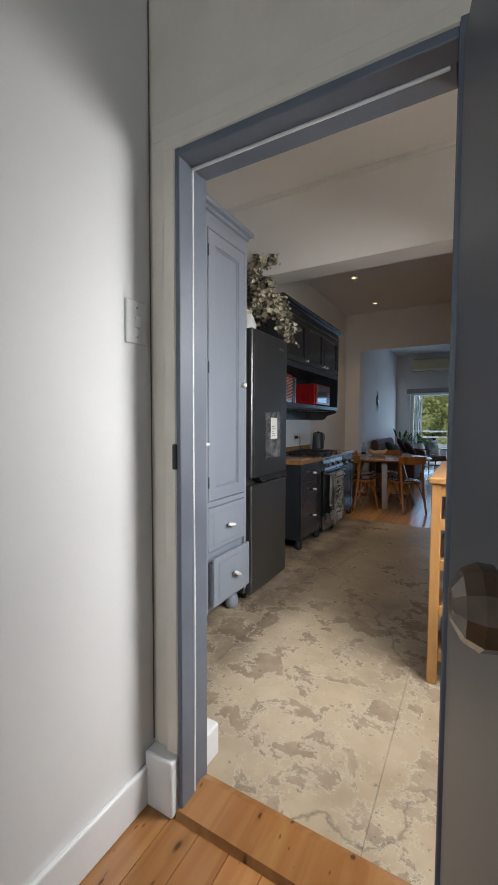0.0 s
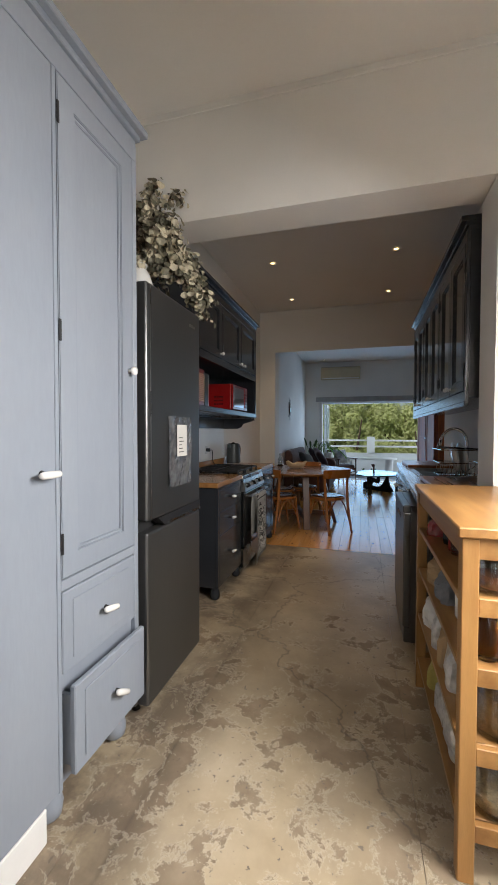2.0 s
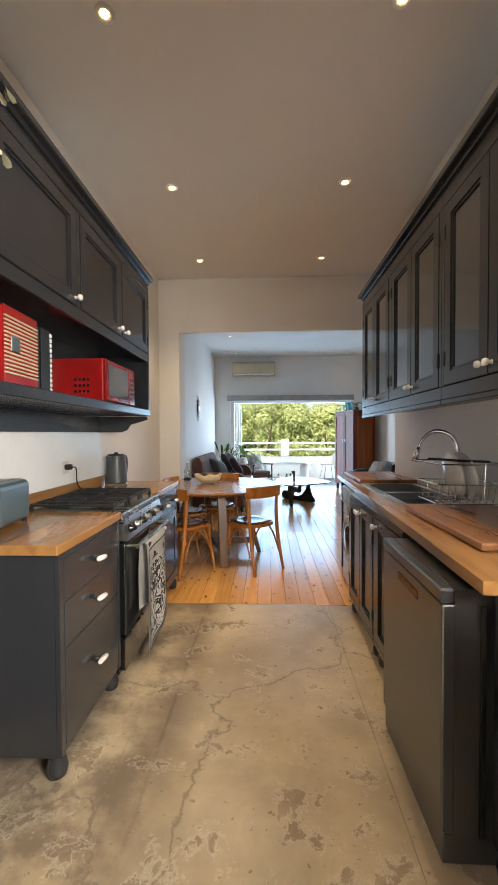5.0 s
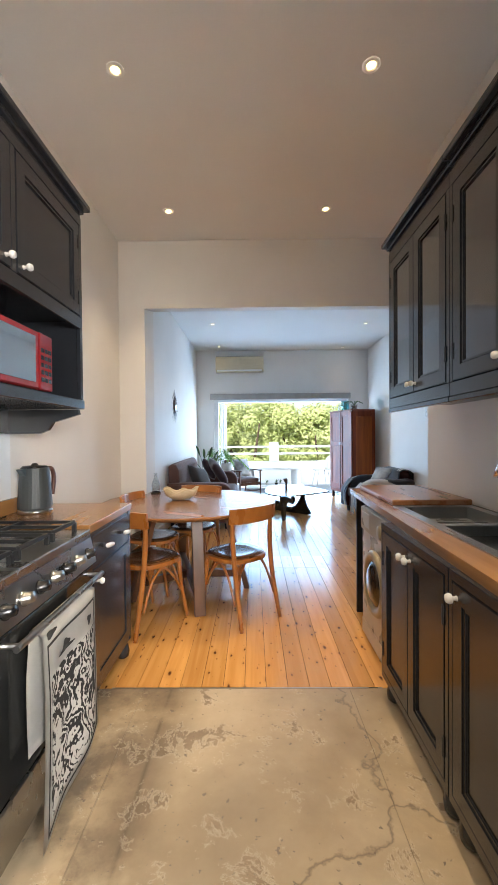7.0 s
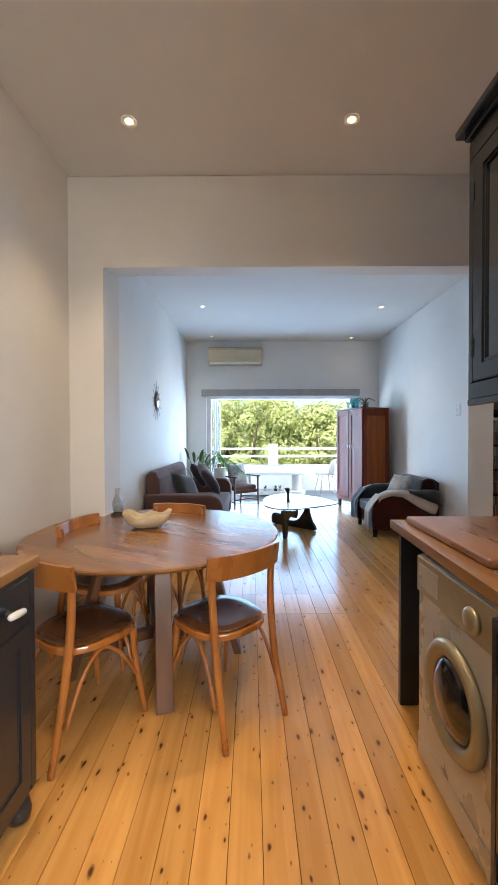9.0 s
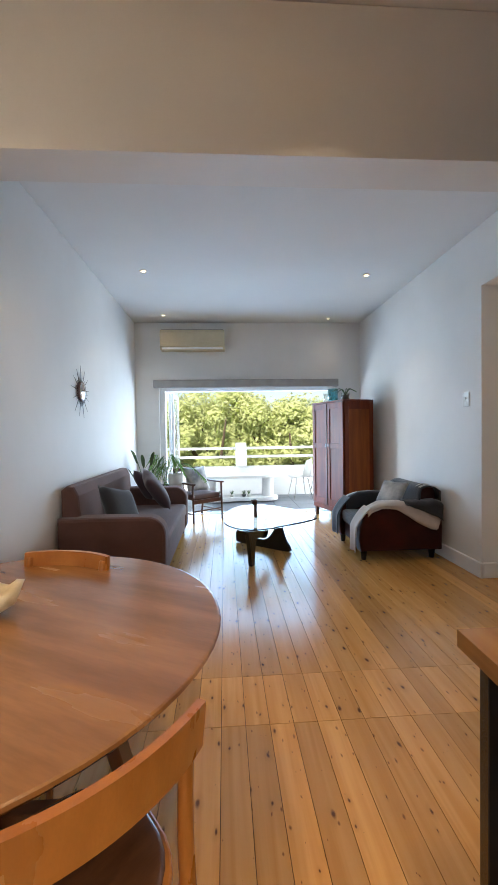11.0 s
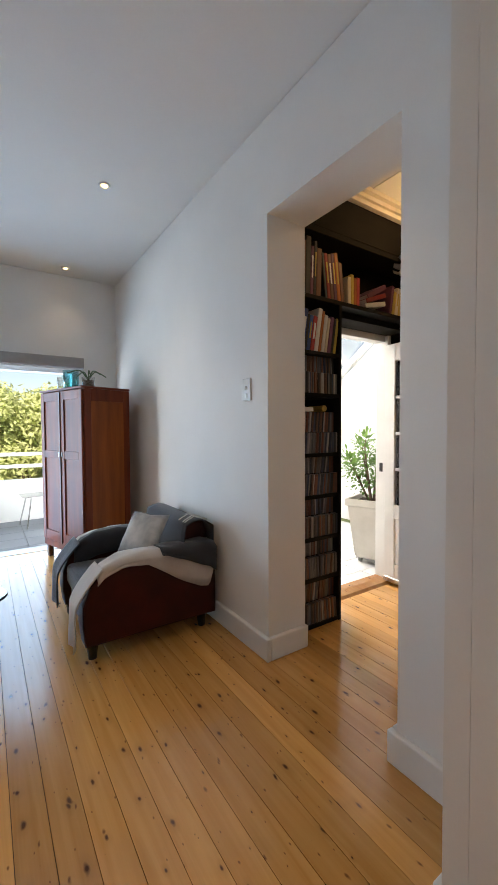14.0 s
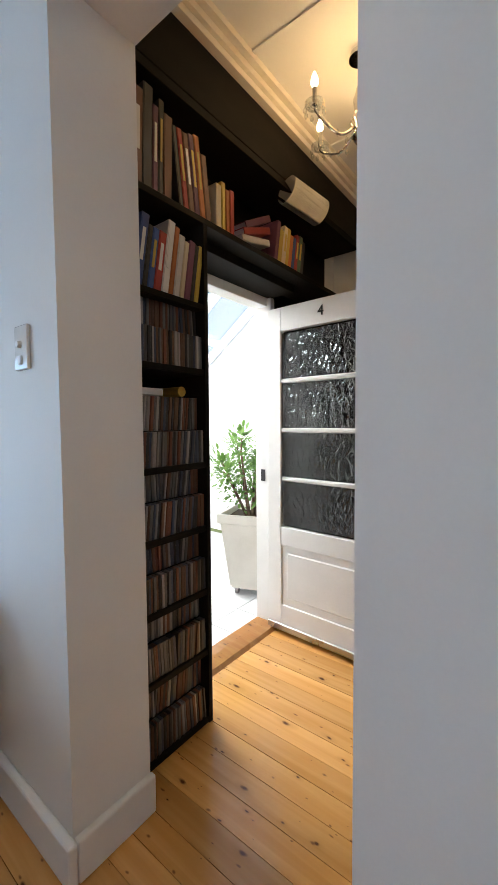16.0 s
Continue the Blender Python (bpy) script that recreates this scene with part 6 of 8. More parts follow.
for y0, y1 in ((0.0, 0.20), (SW - 0.20, SW)):
    part("arm", prism(arm_profile(SD, 0.65, 0.16), y0, y1, "y", bev=0.03), SOFA, sf)
part("back", prism([(0.02, 0.12), (0.22, 0.12), (0.17, 0.83), (0.13, 0.91), (0.07, 0.92), (0.02, 0.88)], 0.10, SW - 0.10, "y", bev=0.025), SOFA, sf)
part("base", B(0.05, SD - 0.03, 0.19, SW - 0.19, 0.09, 0.27, bev=0.012), SOFA, sf)
part("seat_cushion", B(0.17, SD - 0.005, 0.202, SW - 0.202, 0.272, 0.43, bev=0.045, seg=3), SOFA, sf)
for x in (0.08, SD - 0.08):
    for y in (0.08, SW - 0.08):
        part("foot", turned([(0.022, 0), (0.03, 0.09)], 12, m=pose(x, y, 0)), BLACK, sf)
solo("cushion", pad(0.44, 0.44, 0.15), CUSHK, "black square cushion leaning on the sofa back", "cushion", "sofa cushions", smooth=True, m=pose(-1.62, 9.22, 0.62, 58, 14, 62))
solo("cushion", pad(0.46, 0.46, 0.16), CUSHP, "plum square cushion leaning on the sofa arm", "cushion", "sofa cushions", smooth=True, m=pose(-1.44, 10.10, 0.66, 55, -14, 108))
solo("cushion", pad(0.42, 0.42, 0.14), CUSHP, "plum cushion in the corner of the sofa", "cushion", "sofa cushions", smooth=True, m=pose(-1.62, 10.36, 0.68, 60, 10, 95))

# sunburst mirror
ms = thing("sunburst_mirror", pose(LL, 9.45, 1.80, 0, 90, 0), "round sunburst wall mirror with thin dark spikes", "mirror")
random.seed(8)
for i in range(26):
    a = 6.2832 * i / 26
    L_ = 0.15 + 0.09 * (i % 2) + random.uniform(-0.01, 0.03)
    part("spike", tube([(0.085 * math.cos(a), 0.085 * math.sin(a), 0.012), (L_ * math.cos(a), L_ * math.sin(a), 0.012)], 0.004, 6, radii=[0.005, 0.0015]), STEELDK, ms)
part("rim", turned([(0.10, 0.004), (0.105, 0.012), (0.098, 0.03), (0.088, 0.03)], 32), TEAK, ms, smooth=True)
part("mirror_glass", turned([(0.09, 0.02), (0.085, 0.032), (0.05, 0.040), (0.001, 0.043)], 32), MIRROR, ms, "convex mirror glass", smooth=True)

# air conditioner and roller blind
acu = thing("air_conditioner", pose(-1.56, YF, 2.72), "old cream wall air conditioner above the balcony door", "air conditioner")
bm = prism([(0.0, 0.0), (-0.16, 0.0), (-0.20, 0.05), (-0.20, 0.27), (-0.17, 0.32), (0.0, 0.32)], 0.0, 1.04, "x", bev=0.006)
part("case", bm, ACPL, acu)
for i in range(6):
    part("slat", B(0.04, 1.0, -0.204, -0.196, 0.02 + 0.016 * i + 0.03, 0.030 + 0.016 * i + 0.03, bev=0.001), ACPL, acu)
part("lower_flap", B(0.03, 1.01, -0.19, -0.17, 0.006, 0.04, bev=0.003), TRIM, acu, "pale outlet flap")
part("top_grille", B(0.02, 1.02, -0.175, -0.02, 0.32, 0.33), GREYPL, acu)
bl = thing("roller_blind", pose(0, 0, 0), "pale grey rolled-up blind over the balcony door", "blind")
part("pelmet", B(-1.70, 1.38, YF - 0.10, YF - 0.002, 2.12, 2.245, bev=0.006), GREYPL, bl)
part("hem_bar", B(-1.60, 1.30, YF - 0.065, YF - 0.045, 2.10, 2.121, bev=0.003), TRIM, bl)

# balcony door: white posts and a folded glazed leaf, threshold track
wd = thing("balcony_door", pose(0, 0, 0), "white framed balcony door folded wide open", "door")
wd["kind"] = "structure"
part("post", B(-1.62, -1.53, YF + 0.06, YF + 0.20, 0.0, 2.13, bev=0.004), TRIM, wd)
part("post", B(1.27, 1.34, YF + 0.06, YF + 0.20, 0.0, 2.13, bev=0.004), TRIM, wd)
part("head", B(-1.53, 1.27, YF + 0.06, YF + 0.20, 2.07, 2.13, bev=0.004), TRIM, wd)
part("track", B(-1.62, 1.34, YF, YF + 0.22, -0.012, 0.006, bev=0.002), STEEL, wd, "metal floor track")
for i in range(2):
    x = -1.50 + 0.05 * i
    lf = part("leaf_frame", B(x, x + 0.038, YF + 0.22, YF + 0.30, 0.02, 2.06, bev=0.003), TRIM, wd)
    part("leaf_stile", B(x, x + 0.038, YF + 0.95, YF + 1.03, 0.02, 2.06, bev=0.003), TRIM, wd)
    part("leaf_rail", B(x + 0.001, x + 0.037, YF + 0.30, YF + 0.95, 0.02, 0.14, bev=0.003), TRIM, wd)
    part("leaf_rail", B(x + 0.001, x + 0.037, YF + 0.30, YF + 0.95, 1.98, 2.06, bev=0.003), TRIM, wd)
    pn = part("pane", B(x + 0.016, x + 0.021, YF + 0.30, YF + 0.95, 0.14, 1.98), CLEAR, wd)
    pn.visible_shadow = False

# wardrobe standing askew by the balcony door
wr = thing("wardrobe", pose(1.18, 10.95, 0, 0, 0, 107), "polished mahogany two-door wardrobe on short legs", "wardrobe")
# local x runs along the front, local y out of the front
WW, WD, WH = 0.88, 0.50, 1.80
bm = B(0, WW, -WD, 0, 0.14, WH, bev=0.004)
part("carcass", bm, MAHOG, wr)
part("top_board", B(-0.012, WW + 0.012, -WD - 0.005, 0.03, WH, WH + 0.022, bev=0.005), MAHOG, wr)
part("plinth_rail", B(0.0, WW, 0.0, 0.012, 0.14, 0.21, bev=0.003), MAHOG, wr)
for i in range(2):
    x0 = 0.006 + i * WW / 2
    bm = bmesh.new()
    w_ = WW / 2 - 0.012
    for a in ((x0, x0 + 0.07, 0.215, WH - 0.01), (x0 + w_ - 0.07, x0 + w_, 0.215, WH - 0.01)):
        box(bm, a[0], a[1], 0.001, 0.024, a[2], a[3], bev=0.003)
    for z0, z1 in ((0.215, 0.32), (1.10, 1.18), (WH - 0.10, WH - 0.01)):
        box(bm, x0 + 0.07, x0 + w_ - 0.07, 0.001, 0.023, z0, z1, bev=0.003)
    dd = part("wardrobe_door", bm, MAHOG, wr)
    for z0, z1 in ((0.32, 1.10), (1.18, WH - 0.10)):
        part("door_panel", B(x0 + 0.07, x0 + w_ - 0.07, 0.001, 0.012, z0, z1), MAHOG, dd)
    part("escutcheon", B(x0 + (w_ - 0.04 if i == 0 else 0.025), x0 + (w_ - 0.025 if i == 0 else 0.04), 0.024, 0.03, 1.12, 1.17, bev=0.002), STEEL, dd)
part("door_strip", B(WW / 2 - 0.012, WW / 2 + 0.012, 0.024, 0.034, 0.22, WH - 0.02, bev=0.003), TEAK, wr, "dark cover strip between the doors")
bm = bmesh.new()
box(bm, -0.010, 0.0, -WD + 0.002, -WD + 0.07, 0.14, WH - 0.002, bev=0.003)
box(bm, -0.010, 0.0, -0.07, -0.002, 0.14, WH - 0.002, bev=0.003)
box(bm, -0.010, 0.0, -WD + 0.07, -0.07, 0.14, 0.26, bev=0.003)
box(bm, -0.010, 0.0, -WD + 0.07, -0.07, WH - 0.12, WH - 0.002, bev=0.003)
sd = part("side_frame", bm, MAHOG, wr)
part("side_panel", B(-0.004, -0.001, -WD + 0.07, -0.07, 0.26, WH - 0.12), MAHOGP, sd, "amber veneer side panel")
for x in (0.03, WW - 0.03):
    for y in (-0.035, -WD + 0.035):
        part("leg", B(x - 0.025, x + 0.025, y - 0.025, y + 0.025, 0, 0.141, bev=0.004), TEAK, wr)
WM = pose(1.18, 10.95, 0, 0, 0, 107)
for i, (lx, ly, r, h) in enumerate(((0.48, -0.12, 0.08, 0.20), (0.62, -0.10, 0.06, 0.14))):
    p = WM @ Vector((lx, ly, WH + 0.022))
    solo("glass_vase", turned([(r * 0.8, 0), (r, 0.02), (r, h), (r * 0.95, h), (r * 0.94, 0.03), (0.001, 0.02)], 20), thin_glass("aqua_glass", (0.55, 0.90, 0.92), 0.14) if i == 0 else CLEAR, "aqua glass vase on the wardrobe", "vase", "vases on the wardrobe", smooth=True, m=Matrix.Translation(p))
p = WM @ Vector((0.20, -0.16, WH + 0.022))
pl = thing("potted_orchid", Matrix.Translation(p), "small plant with drooping stems in a glass pot on the wardrobe", "plant")
part("pot", turned([(0.05, 0), (0.06, 0.01), (0.065, 0.11), (0.06, 0.11), (0.055, 0.02), (0.001, 0.018)], 20), CLEAR, pl, smooth=True)
part("soil", turned([(0.05, 0.022), (0.056, 0.08), (0.001, 0.085)], 16), BARK, pl)
for i, (a, L_) in enumerate(((0.3, 0.20), (2.0, 0.18), (3.4, 0.22), (4.6, 0.16), (5.4, 0.15))):
    part("leaf", tube(smooth_line([(0, 0, 0.08), (0.4 * L_ * math.cos(a), 0.4 * L_ * math.sin(a), 0.17), (L_ * math.cos(a), L_ * math.sin(a), 0.13)], 6), 0.006, 6), LEAFDK, pl)

# low armchair with throws; open front towards the sofa
ach = thing("armchair", pose(0.82, 9.335, 0), "dark brown leather tub armchair under grey and beige throws", "armchair")
AD, AW = 0.90, 0.88


def hump(d, h):
    """Side outline of the tub arm: a rounded bow that rises from the front and falls to the back."""
    pts = [(0.03, 0.10), (0.015, 0.22), (0.02, 0.34), (0.06, 0.46), (0.14, 0.545), (0.25, 0.59), (0.40, 0.60), (0.60, 0.585), (d - 0.06, 0.60), (d, 0.58), (d, 0.10)]
    return pts


for y0, y1 in ((0.0, 0.17), (AW - 0.17, AW)):
    part("arm", prism(hump(AD, 0.6), y0, y1, "y", bev=0.02), SOFADK, ach)
part("back", prism([(AD - 0.22, 0.2), (AD, 0.2), (AD, 0.67), (AD - 0.03, 0.735), (AD - 0.12, 0.755), (AD - 0.20, 0.715)], 0.12, AW - 0.12, "y", bev=0.03), SOFADK, ach)
part("base", B(0.07, AD - 0.02, 0.165, AW - 0.165, 0.10, 0.27, bev=0.01), SOFADK, ach)
part("seat_cushion", B(0.035, AD - 0.20, 0.175, AW - 0.175, 0.272, 0.42, bev=0.04, seg=3), THROWG, ach, "seat cushion under the charcoal throw")
for x in (0.08, AD - 0.08):
    for y in (0.075, AW - 0.075):
        part("foot", turned([(0.025, 0), (0.036, 0.10)], 12, m=pose(x, y, 0)), BLACK, ach)


def arm_top(x):
    xs = [0.015, 0.02, 0.06, 0.14, 0.25, 0.40, 0.60, 0.78, 0.84, 0.90]
    zs = [0.22, 0.34, 0.46, 0.545, 0.59, 0.60, 0.59, 0.595, 0.60, 0.58]
    return float(np.interp(x, xs, zs))


def drape(name, rows, material, label, parent=None, thick=0.008):
    """A cloth laid over rows of points, thickened."""
    bm = bmesh.new()
    g = [[bm.verts.new(p) for p in r] for r in rows]
    for a, b in zip(g, g[1:]):
        for i in range(len(a) - 1):
            bm.faces.new((a[i], a[i + 1], b[i + 1], b[i]))
    bmesh.ops.recalc_face_normals(bm, faces=bm.faces)
    bmesh.ops.solidify(bm, geom=bm.faces[:], thickness=thick)
    return solo(name, bm, material, label, "throw", "throws on the armchair", smooth=True, m=pose(0.82, 9.335, 0))


def over_arm(x0, x1, y_out, y_in, drop_out, drop_in, front_drop=0.0, n=26):
    """Cloth over an arm: for each place along the arm a strip up the outside, over the top and down the inside."""
    rows = []
    for i in range(n + 1):
        u = i / n
        x = x0 + (x1 - x0) * u
        zt = arm_top(max(0.015, x)) + 0.014
        do, di = drop_out(u), drop_in(u)
        r = []
        sg = 1 if y_in > y_out else -1
        for k in range(6):
            r.append(Vector((x, y_out - sg * (0.014 + 0.004 * math.sin(9 * u + k)), zt - 0.03 - do * (1 - k / 5))))
        for k in range(1, 6):
            r.append(Vector((x, y_out + (y_in - y_out) * k / 6, zt + 0.004 * math.sin(14 * u + k))))
        for k in range(5):
            r.append(Vector((x, y_in + sg * 0.014, zt - 0.03 - di * k / 4)))
        rows.append(r)
    return rows


def under(u, knots):
    return float(np.interp(u, [k[0] for k in knots], [k[1] for k in knots]))


BAND = ((0.0, 0.02), (0.25, 0.025), (0.40, 0.05), (0.55, 0.12), (0.70, 0.195), (0.85, 0.255), (0.94, 0.275), (0.97, 0.21), (1.0, 0.08))
DARK = ((0.0, 0.0), (0.35, 0.05), (0.70, 0.12), (1.0, 0.17))
# beige throw: sweeps over the near arm and falls in a slanting tongue on its outside, the charcoal one over its rear
drape("beige_throw", over_arm(0.10, 0.885, 0.0, 0.17, lambda u: under(u, BAND), lambda u: 0.10, n=40), THROWB, "beige woven throw over the arm of the armchair")
drape("grey_throw", [[p + Vector((0, -0.011 if k < 6 else 0, 0.010)) for k, p in enumerate(r)] for r in over_arm(0.50, 0.897, 0.0, 0.17, lambda u: under(u, DARK), lambda u: 0.10)], THROWG, "charcoal throw over the rear of the arm")
front = []
for i in range(13):
    u = i / 12
    r = []
    for k in range(12):
        v = k / 11
        z = 0.56 - 0.46 * v
        xf = -0.016 if z < 0.34 else -0.016 + 0.14 * ((z - 0.34) / 0.22) ** 1.5
        r.append(Vector((xf - 0.012 * math.sin(8 * u + 2 * v) * v - 0.02 * v, -0.012 + 0.20 * u, z)))
    front.append(r)
drape("beige_throw", front, THROWB, "beige throw hanging down the front of the arm")
drape("beige_throw", over_arm(0.10, 0.80, AW, AW - 0.17, lambda u: 0.16, lambda u: 0.02), THROWB, "beige edge of the throw over the arm of the armchair")
rows = []
for i in range(27):
    x = 0.09 + 0.76 * i / 26
    zt = arm_top(x) + 0.026
    reach = 0.05 + 0.08 * i / 26
    rows.append([Vector((x, AW - 0.17 + reach * (1 - k / 4), zt + 0.003 * math.sin(i + k))) for k in range(5)] + [Vector((x, AW - 0.19 - 0.004 * math.sin(i * 0.8 + k), zt - 0.03 - 0.036 * k)) for k in range(5)])
drape("grey_throw", rows, THROWG, "charcoal throw down the inside of the arm")
front = []
for i in range(13):
    u = i / 12
    r = []
    for k in range(12):
        v = k / 11
        z = 0.56 - 0.44 * v
        xf = -0.016 if z < 0.34 else -0.016 + 0.14 * ((z - 0.34) / 0.22) ** 1.5
        r.append(Vector((xf - 0.012 * math.sin(7 * u + 3 * v) * v - 0.02 * v, AW - 0.22 + 0.24 * u, z)))
    front.append(r)
drape("grey_throw", front, THROWG, "charcoal throw hanging down the front of the arm")
rows = []
for i in range(15):
    y = 0.05 + (AW - 0.10) * i / 14
    r = []
    for k in range(14):
        v = k / 13
        if v < 0.45:
            r.append(Vector((AD - 0.235 + 0.05 * v, y, 0.43 + 0.30 * v / 0.45)))
        elif v < 0.75:
            w_ = (v - 0.45) / 0.3
            r.append(Vector((AD - 0.21 + 0.20 * w_, y, 0.73 + 0.035 * math.sin(3.14 * w_))))
        else:
            r.append(Vector((AD + 0.012, y, 0.725 - 0.20 * (v - 0.75) / 0.25)))
    rows.append(r)
bk = drape("grey_throw", rows, THROWG, "charcoal striped throw over the chair back")
for y in (0.10, 0.13, 0.20):
    bm = tube([(AD - 0.19, y, 0.744), (AD - 0.11, y + 0.02, 0.775), (AD - 0.01, y + 0.01, 0.744)], 0.005, 6)
    part("woven_stripe", bm, LINEN, bk, "white woven stripe")
solo("cushion", pad(0.33, 0.33, 0.11), CUSHW, "pale patterned cushion on the armchair", "cushion", smooth=True, m=pose(1.34, 9.66, 0.62, 0, -55, 30))

# coffee table: rounded triangular glass on two ebonised wings
ct = thing("coffee_table", pose(-0.03, 9.72, 0, 0, 0, 0), "glass coffee table on two curved black wooden legs", "coffee table")
ol = smooth_line([(-0.53, 0.25, 0), (-0.53, -0.18, 0), (-0.38, -0.46, 0), (-0.16, -0.50, 0), (0.14, -0.33, 0), (0.46, -0.10, 0), (0.49, 0.10, 0), (0.30, 0.52, 0), (0.02, 0.82, 0), (-0.24, 0.84, 0), (-0.45, 0.60, 0)], 6, True)
gt = part("glass_top", prism([(p.x, p.y) for p in ol], 0.385, 0.402, "z", bev=0.004), TABGL, ct, "greenish glass top")


def wing(pts, m, name):
    o = [(p.x, p.y) for p in smooth_line([(a, b, 0) for a, b in pts], 5, True)]
    bm = prism(o, -0.02, 0.02, "y", bev=0.008)
    bmesh.ops.transform(bm, matrix=m, verts=bm.verts)
    return part(name, bm, EBONY, ct)


wing([(-0.04, 0.0), (0.03, 0.0), (0.07, 0.20), (0.16, 0.245), (0.34, 0.20), (0.42, 0.25), (0.40, 0.36), (0.43, 0.384), (0.36, 0.384), (0.30, 0.30), (0.14, 0.34), (-0.06, 0.384), (-0.12, 0.36), (-0.08, 0.20)], pose(-0.26, -0.37, 0, 0, 0, 62), "leg")
wing([(-0.30, 0.0), (0.34, 0.0), (0.40, 0.05), (0.34, 0.14), (0.29, 0.30), (0.32, 0.384), (0.24, 0.384), (0.21, 0.26), (0.08, 0.11), (-0.12, 0.10), (-0.26, 0.17), (-0.36, 0.15), (-0.38, 0.05)], pose(-0.10, 0.29, 0, 0, 0, -41), "leg")
# carved fist on the glass
bm = tube(smooth_line([(0, 0, 0), (0.004, 0, 0.06), (0.0, 0, 0.12), (0.012, 0.0, 0.165), (0.016, 0, 0.20)], 5), 0.02, 12, radii=[0.024, 0.023, 0.022, 0.021, 0.020, 0.019, 0.018, 0.017, 0.017, 0.017, 0.018, 0.020, 0.024, 0.028, 0.032, 0.034, 0.034, 0.033, 0.030, 0.026, 0.018])
for i in range(4):
    turned([(0.001, -0.012), (0.008, -0.01), (0.010, 0), (0.008, 0.01), (0.001, 0.012)], 10, bm, pose(0.035, -0.022 + 0.015 * i, 0.186, 0, 90, 0))
solo("carved_wooden_fist", bm, TEAK, "small carved brown wooden sculpture on the glass table", "sculpture", smooth=True, m=pose(-0.21, 9.80, 0.402, 0, 0, 200))

# easy chair with a cushion
ec = thing("easy_chair", pose(-0.98, 11.70, 0, 0, 0, -142), "dark teak easy chair with a patterned cushion", "armchair")
for sx in (-1, 1):
    part("front_leg", tube([(sx * 0.27, 0.26, 0), (sx * 0.27, 0.25, 0.58)], 0.018, 10, radii=[0.013, 0.019]), TEAK, ec, smooth=True)
    part("back_leg", tube([(sx * 0.25, -0.28, 0), (sx * 0.25, -0.22, 0.35), (sx * 0.25, -0.32, 0.78)], 0.018, 10), TEAK, ec, smooth=True)
    part("armrest", prism([(sx * 0.27 - 0.03, -0.26), (sx * 0.27 + 0.03, -0.26), (sx * 0.27 + 0.04, 0.28), (sx * 0.27, 0.31), (sx * 0.27 - 0.04, 0.28)], 0.575, 0.60, "z", bev=0.006), TEAK, ec)
    part("side_stretcher", tube([(sx * 0.27, 0.255, 0.13), (sx * 0.25, -0.25, 0.13)], 0.011, 8), TEAK, ec)
part("front_stretcher", tube([(-0.27, 0.255, 0.17), (0.27, 0.255, 0.17)], 0.011, 8), TEAK, ec)
part("seat_rail", B(-0.26, 0.26, 0.22, 0.25, 0.28, 0.34, bev=0.004), TEAK, ec)
part("seat_cushion", B(-0.25, 0.25, -0.25, 0.24, 0.33, 0.42, bev=0.03, seg=3), mat("dark_brown_weave", (0.10, 0.045, 0.035), 0.8, bump=0.3, bscale=200), ec, "dark brown seat cushion")
for i in range(6):
    x = -0.2 + i * 0.08
    part("back_slat", tube([(x, -0.225, 0.37), (x, -0.315, 0.75)], 0.008, 8), TEAK, ec)
part("top_rail", B(-0.26, 0.26, -0.335, -0.305, 0.74, 0.80, bev=0.006), TEAK, ec)
solo("cushion", pad(0.42, 0.42, 0.14), CUSHW, "pale patterned cushion on the easy chair", "cushion", smooth=True, m=pose(-1.05, 11.79, 0.60, -66, 0, -142))
tl = thing("table_lamp", pose(-1.32, 11.55, 0.395), "unlit table lamp with a pale drum shade on the side table", "lamp")
part("foot", turned([(0.06, 0), (0.06, 0.012), (0.012, 0.02), (0.010, 0.12)], 18), TEAK, tl, smooth=True)
part("shade", turned([(0.10, 0.10), (0.12, 0.34), (0.116, 0.34), (0.096, 0.104)], 24), LINEN, tl, smooth=True)
sdt = thing("side_table", pose(-1.62, 11.45, 0), "low dark wooden side table in the corner", "side table")
part("top", B(-0.28, 0.42, -0.24, 0.24, 0.36, 0.395, bev=0.004), TEAK, sdt)
for x in (-0.25, 0.39):
    for y in (-0.21, 0.21):
        part("leg", B(x - 0.02, x + 0.02, y - 0.02, y + 0.02, 0, 0.36), TEAK, sdt)


# houseplants in the corner
def blade(bm, base, tip, w, sag, n=8):
    """A long arching leaf with a fold down its middle."""
    base, tip = Vector(base), Vector(tip)
    ln = smooth_line([base, (base + tip) / 2 + Vector((0, 0, sag)), tip], n // 2)
    d = (tip - base)
    s = Vector((-d.y, d.x, 0)).normalized() if (abs(d.x) + abs(d.y)) > 1e-4 else Vector((1, 0, 0))
    prev = None
    for i, p in enumerate(ln):
        u = i / (len(ln) - 1)
        ww = w * math.sin(math.pi * min(0.98, 0.06 + 0.94 * u)) ** 0.7
        cur = [bm.verts.new(p - s * ww), bm.verts.new(p + Vector((0, 0, -0.3 * ww))), bm.verts.new(p + s * ww)]
        if prev:
            for k in (0, 1):
                bm.faces.new((prev[k], prev[k + 1], cur[k + 1], cur[k]))
        prev = cur
    return bm


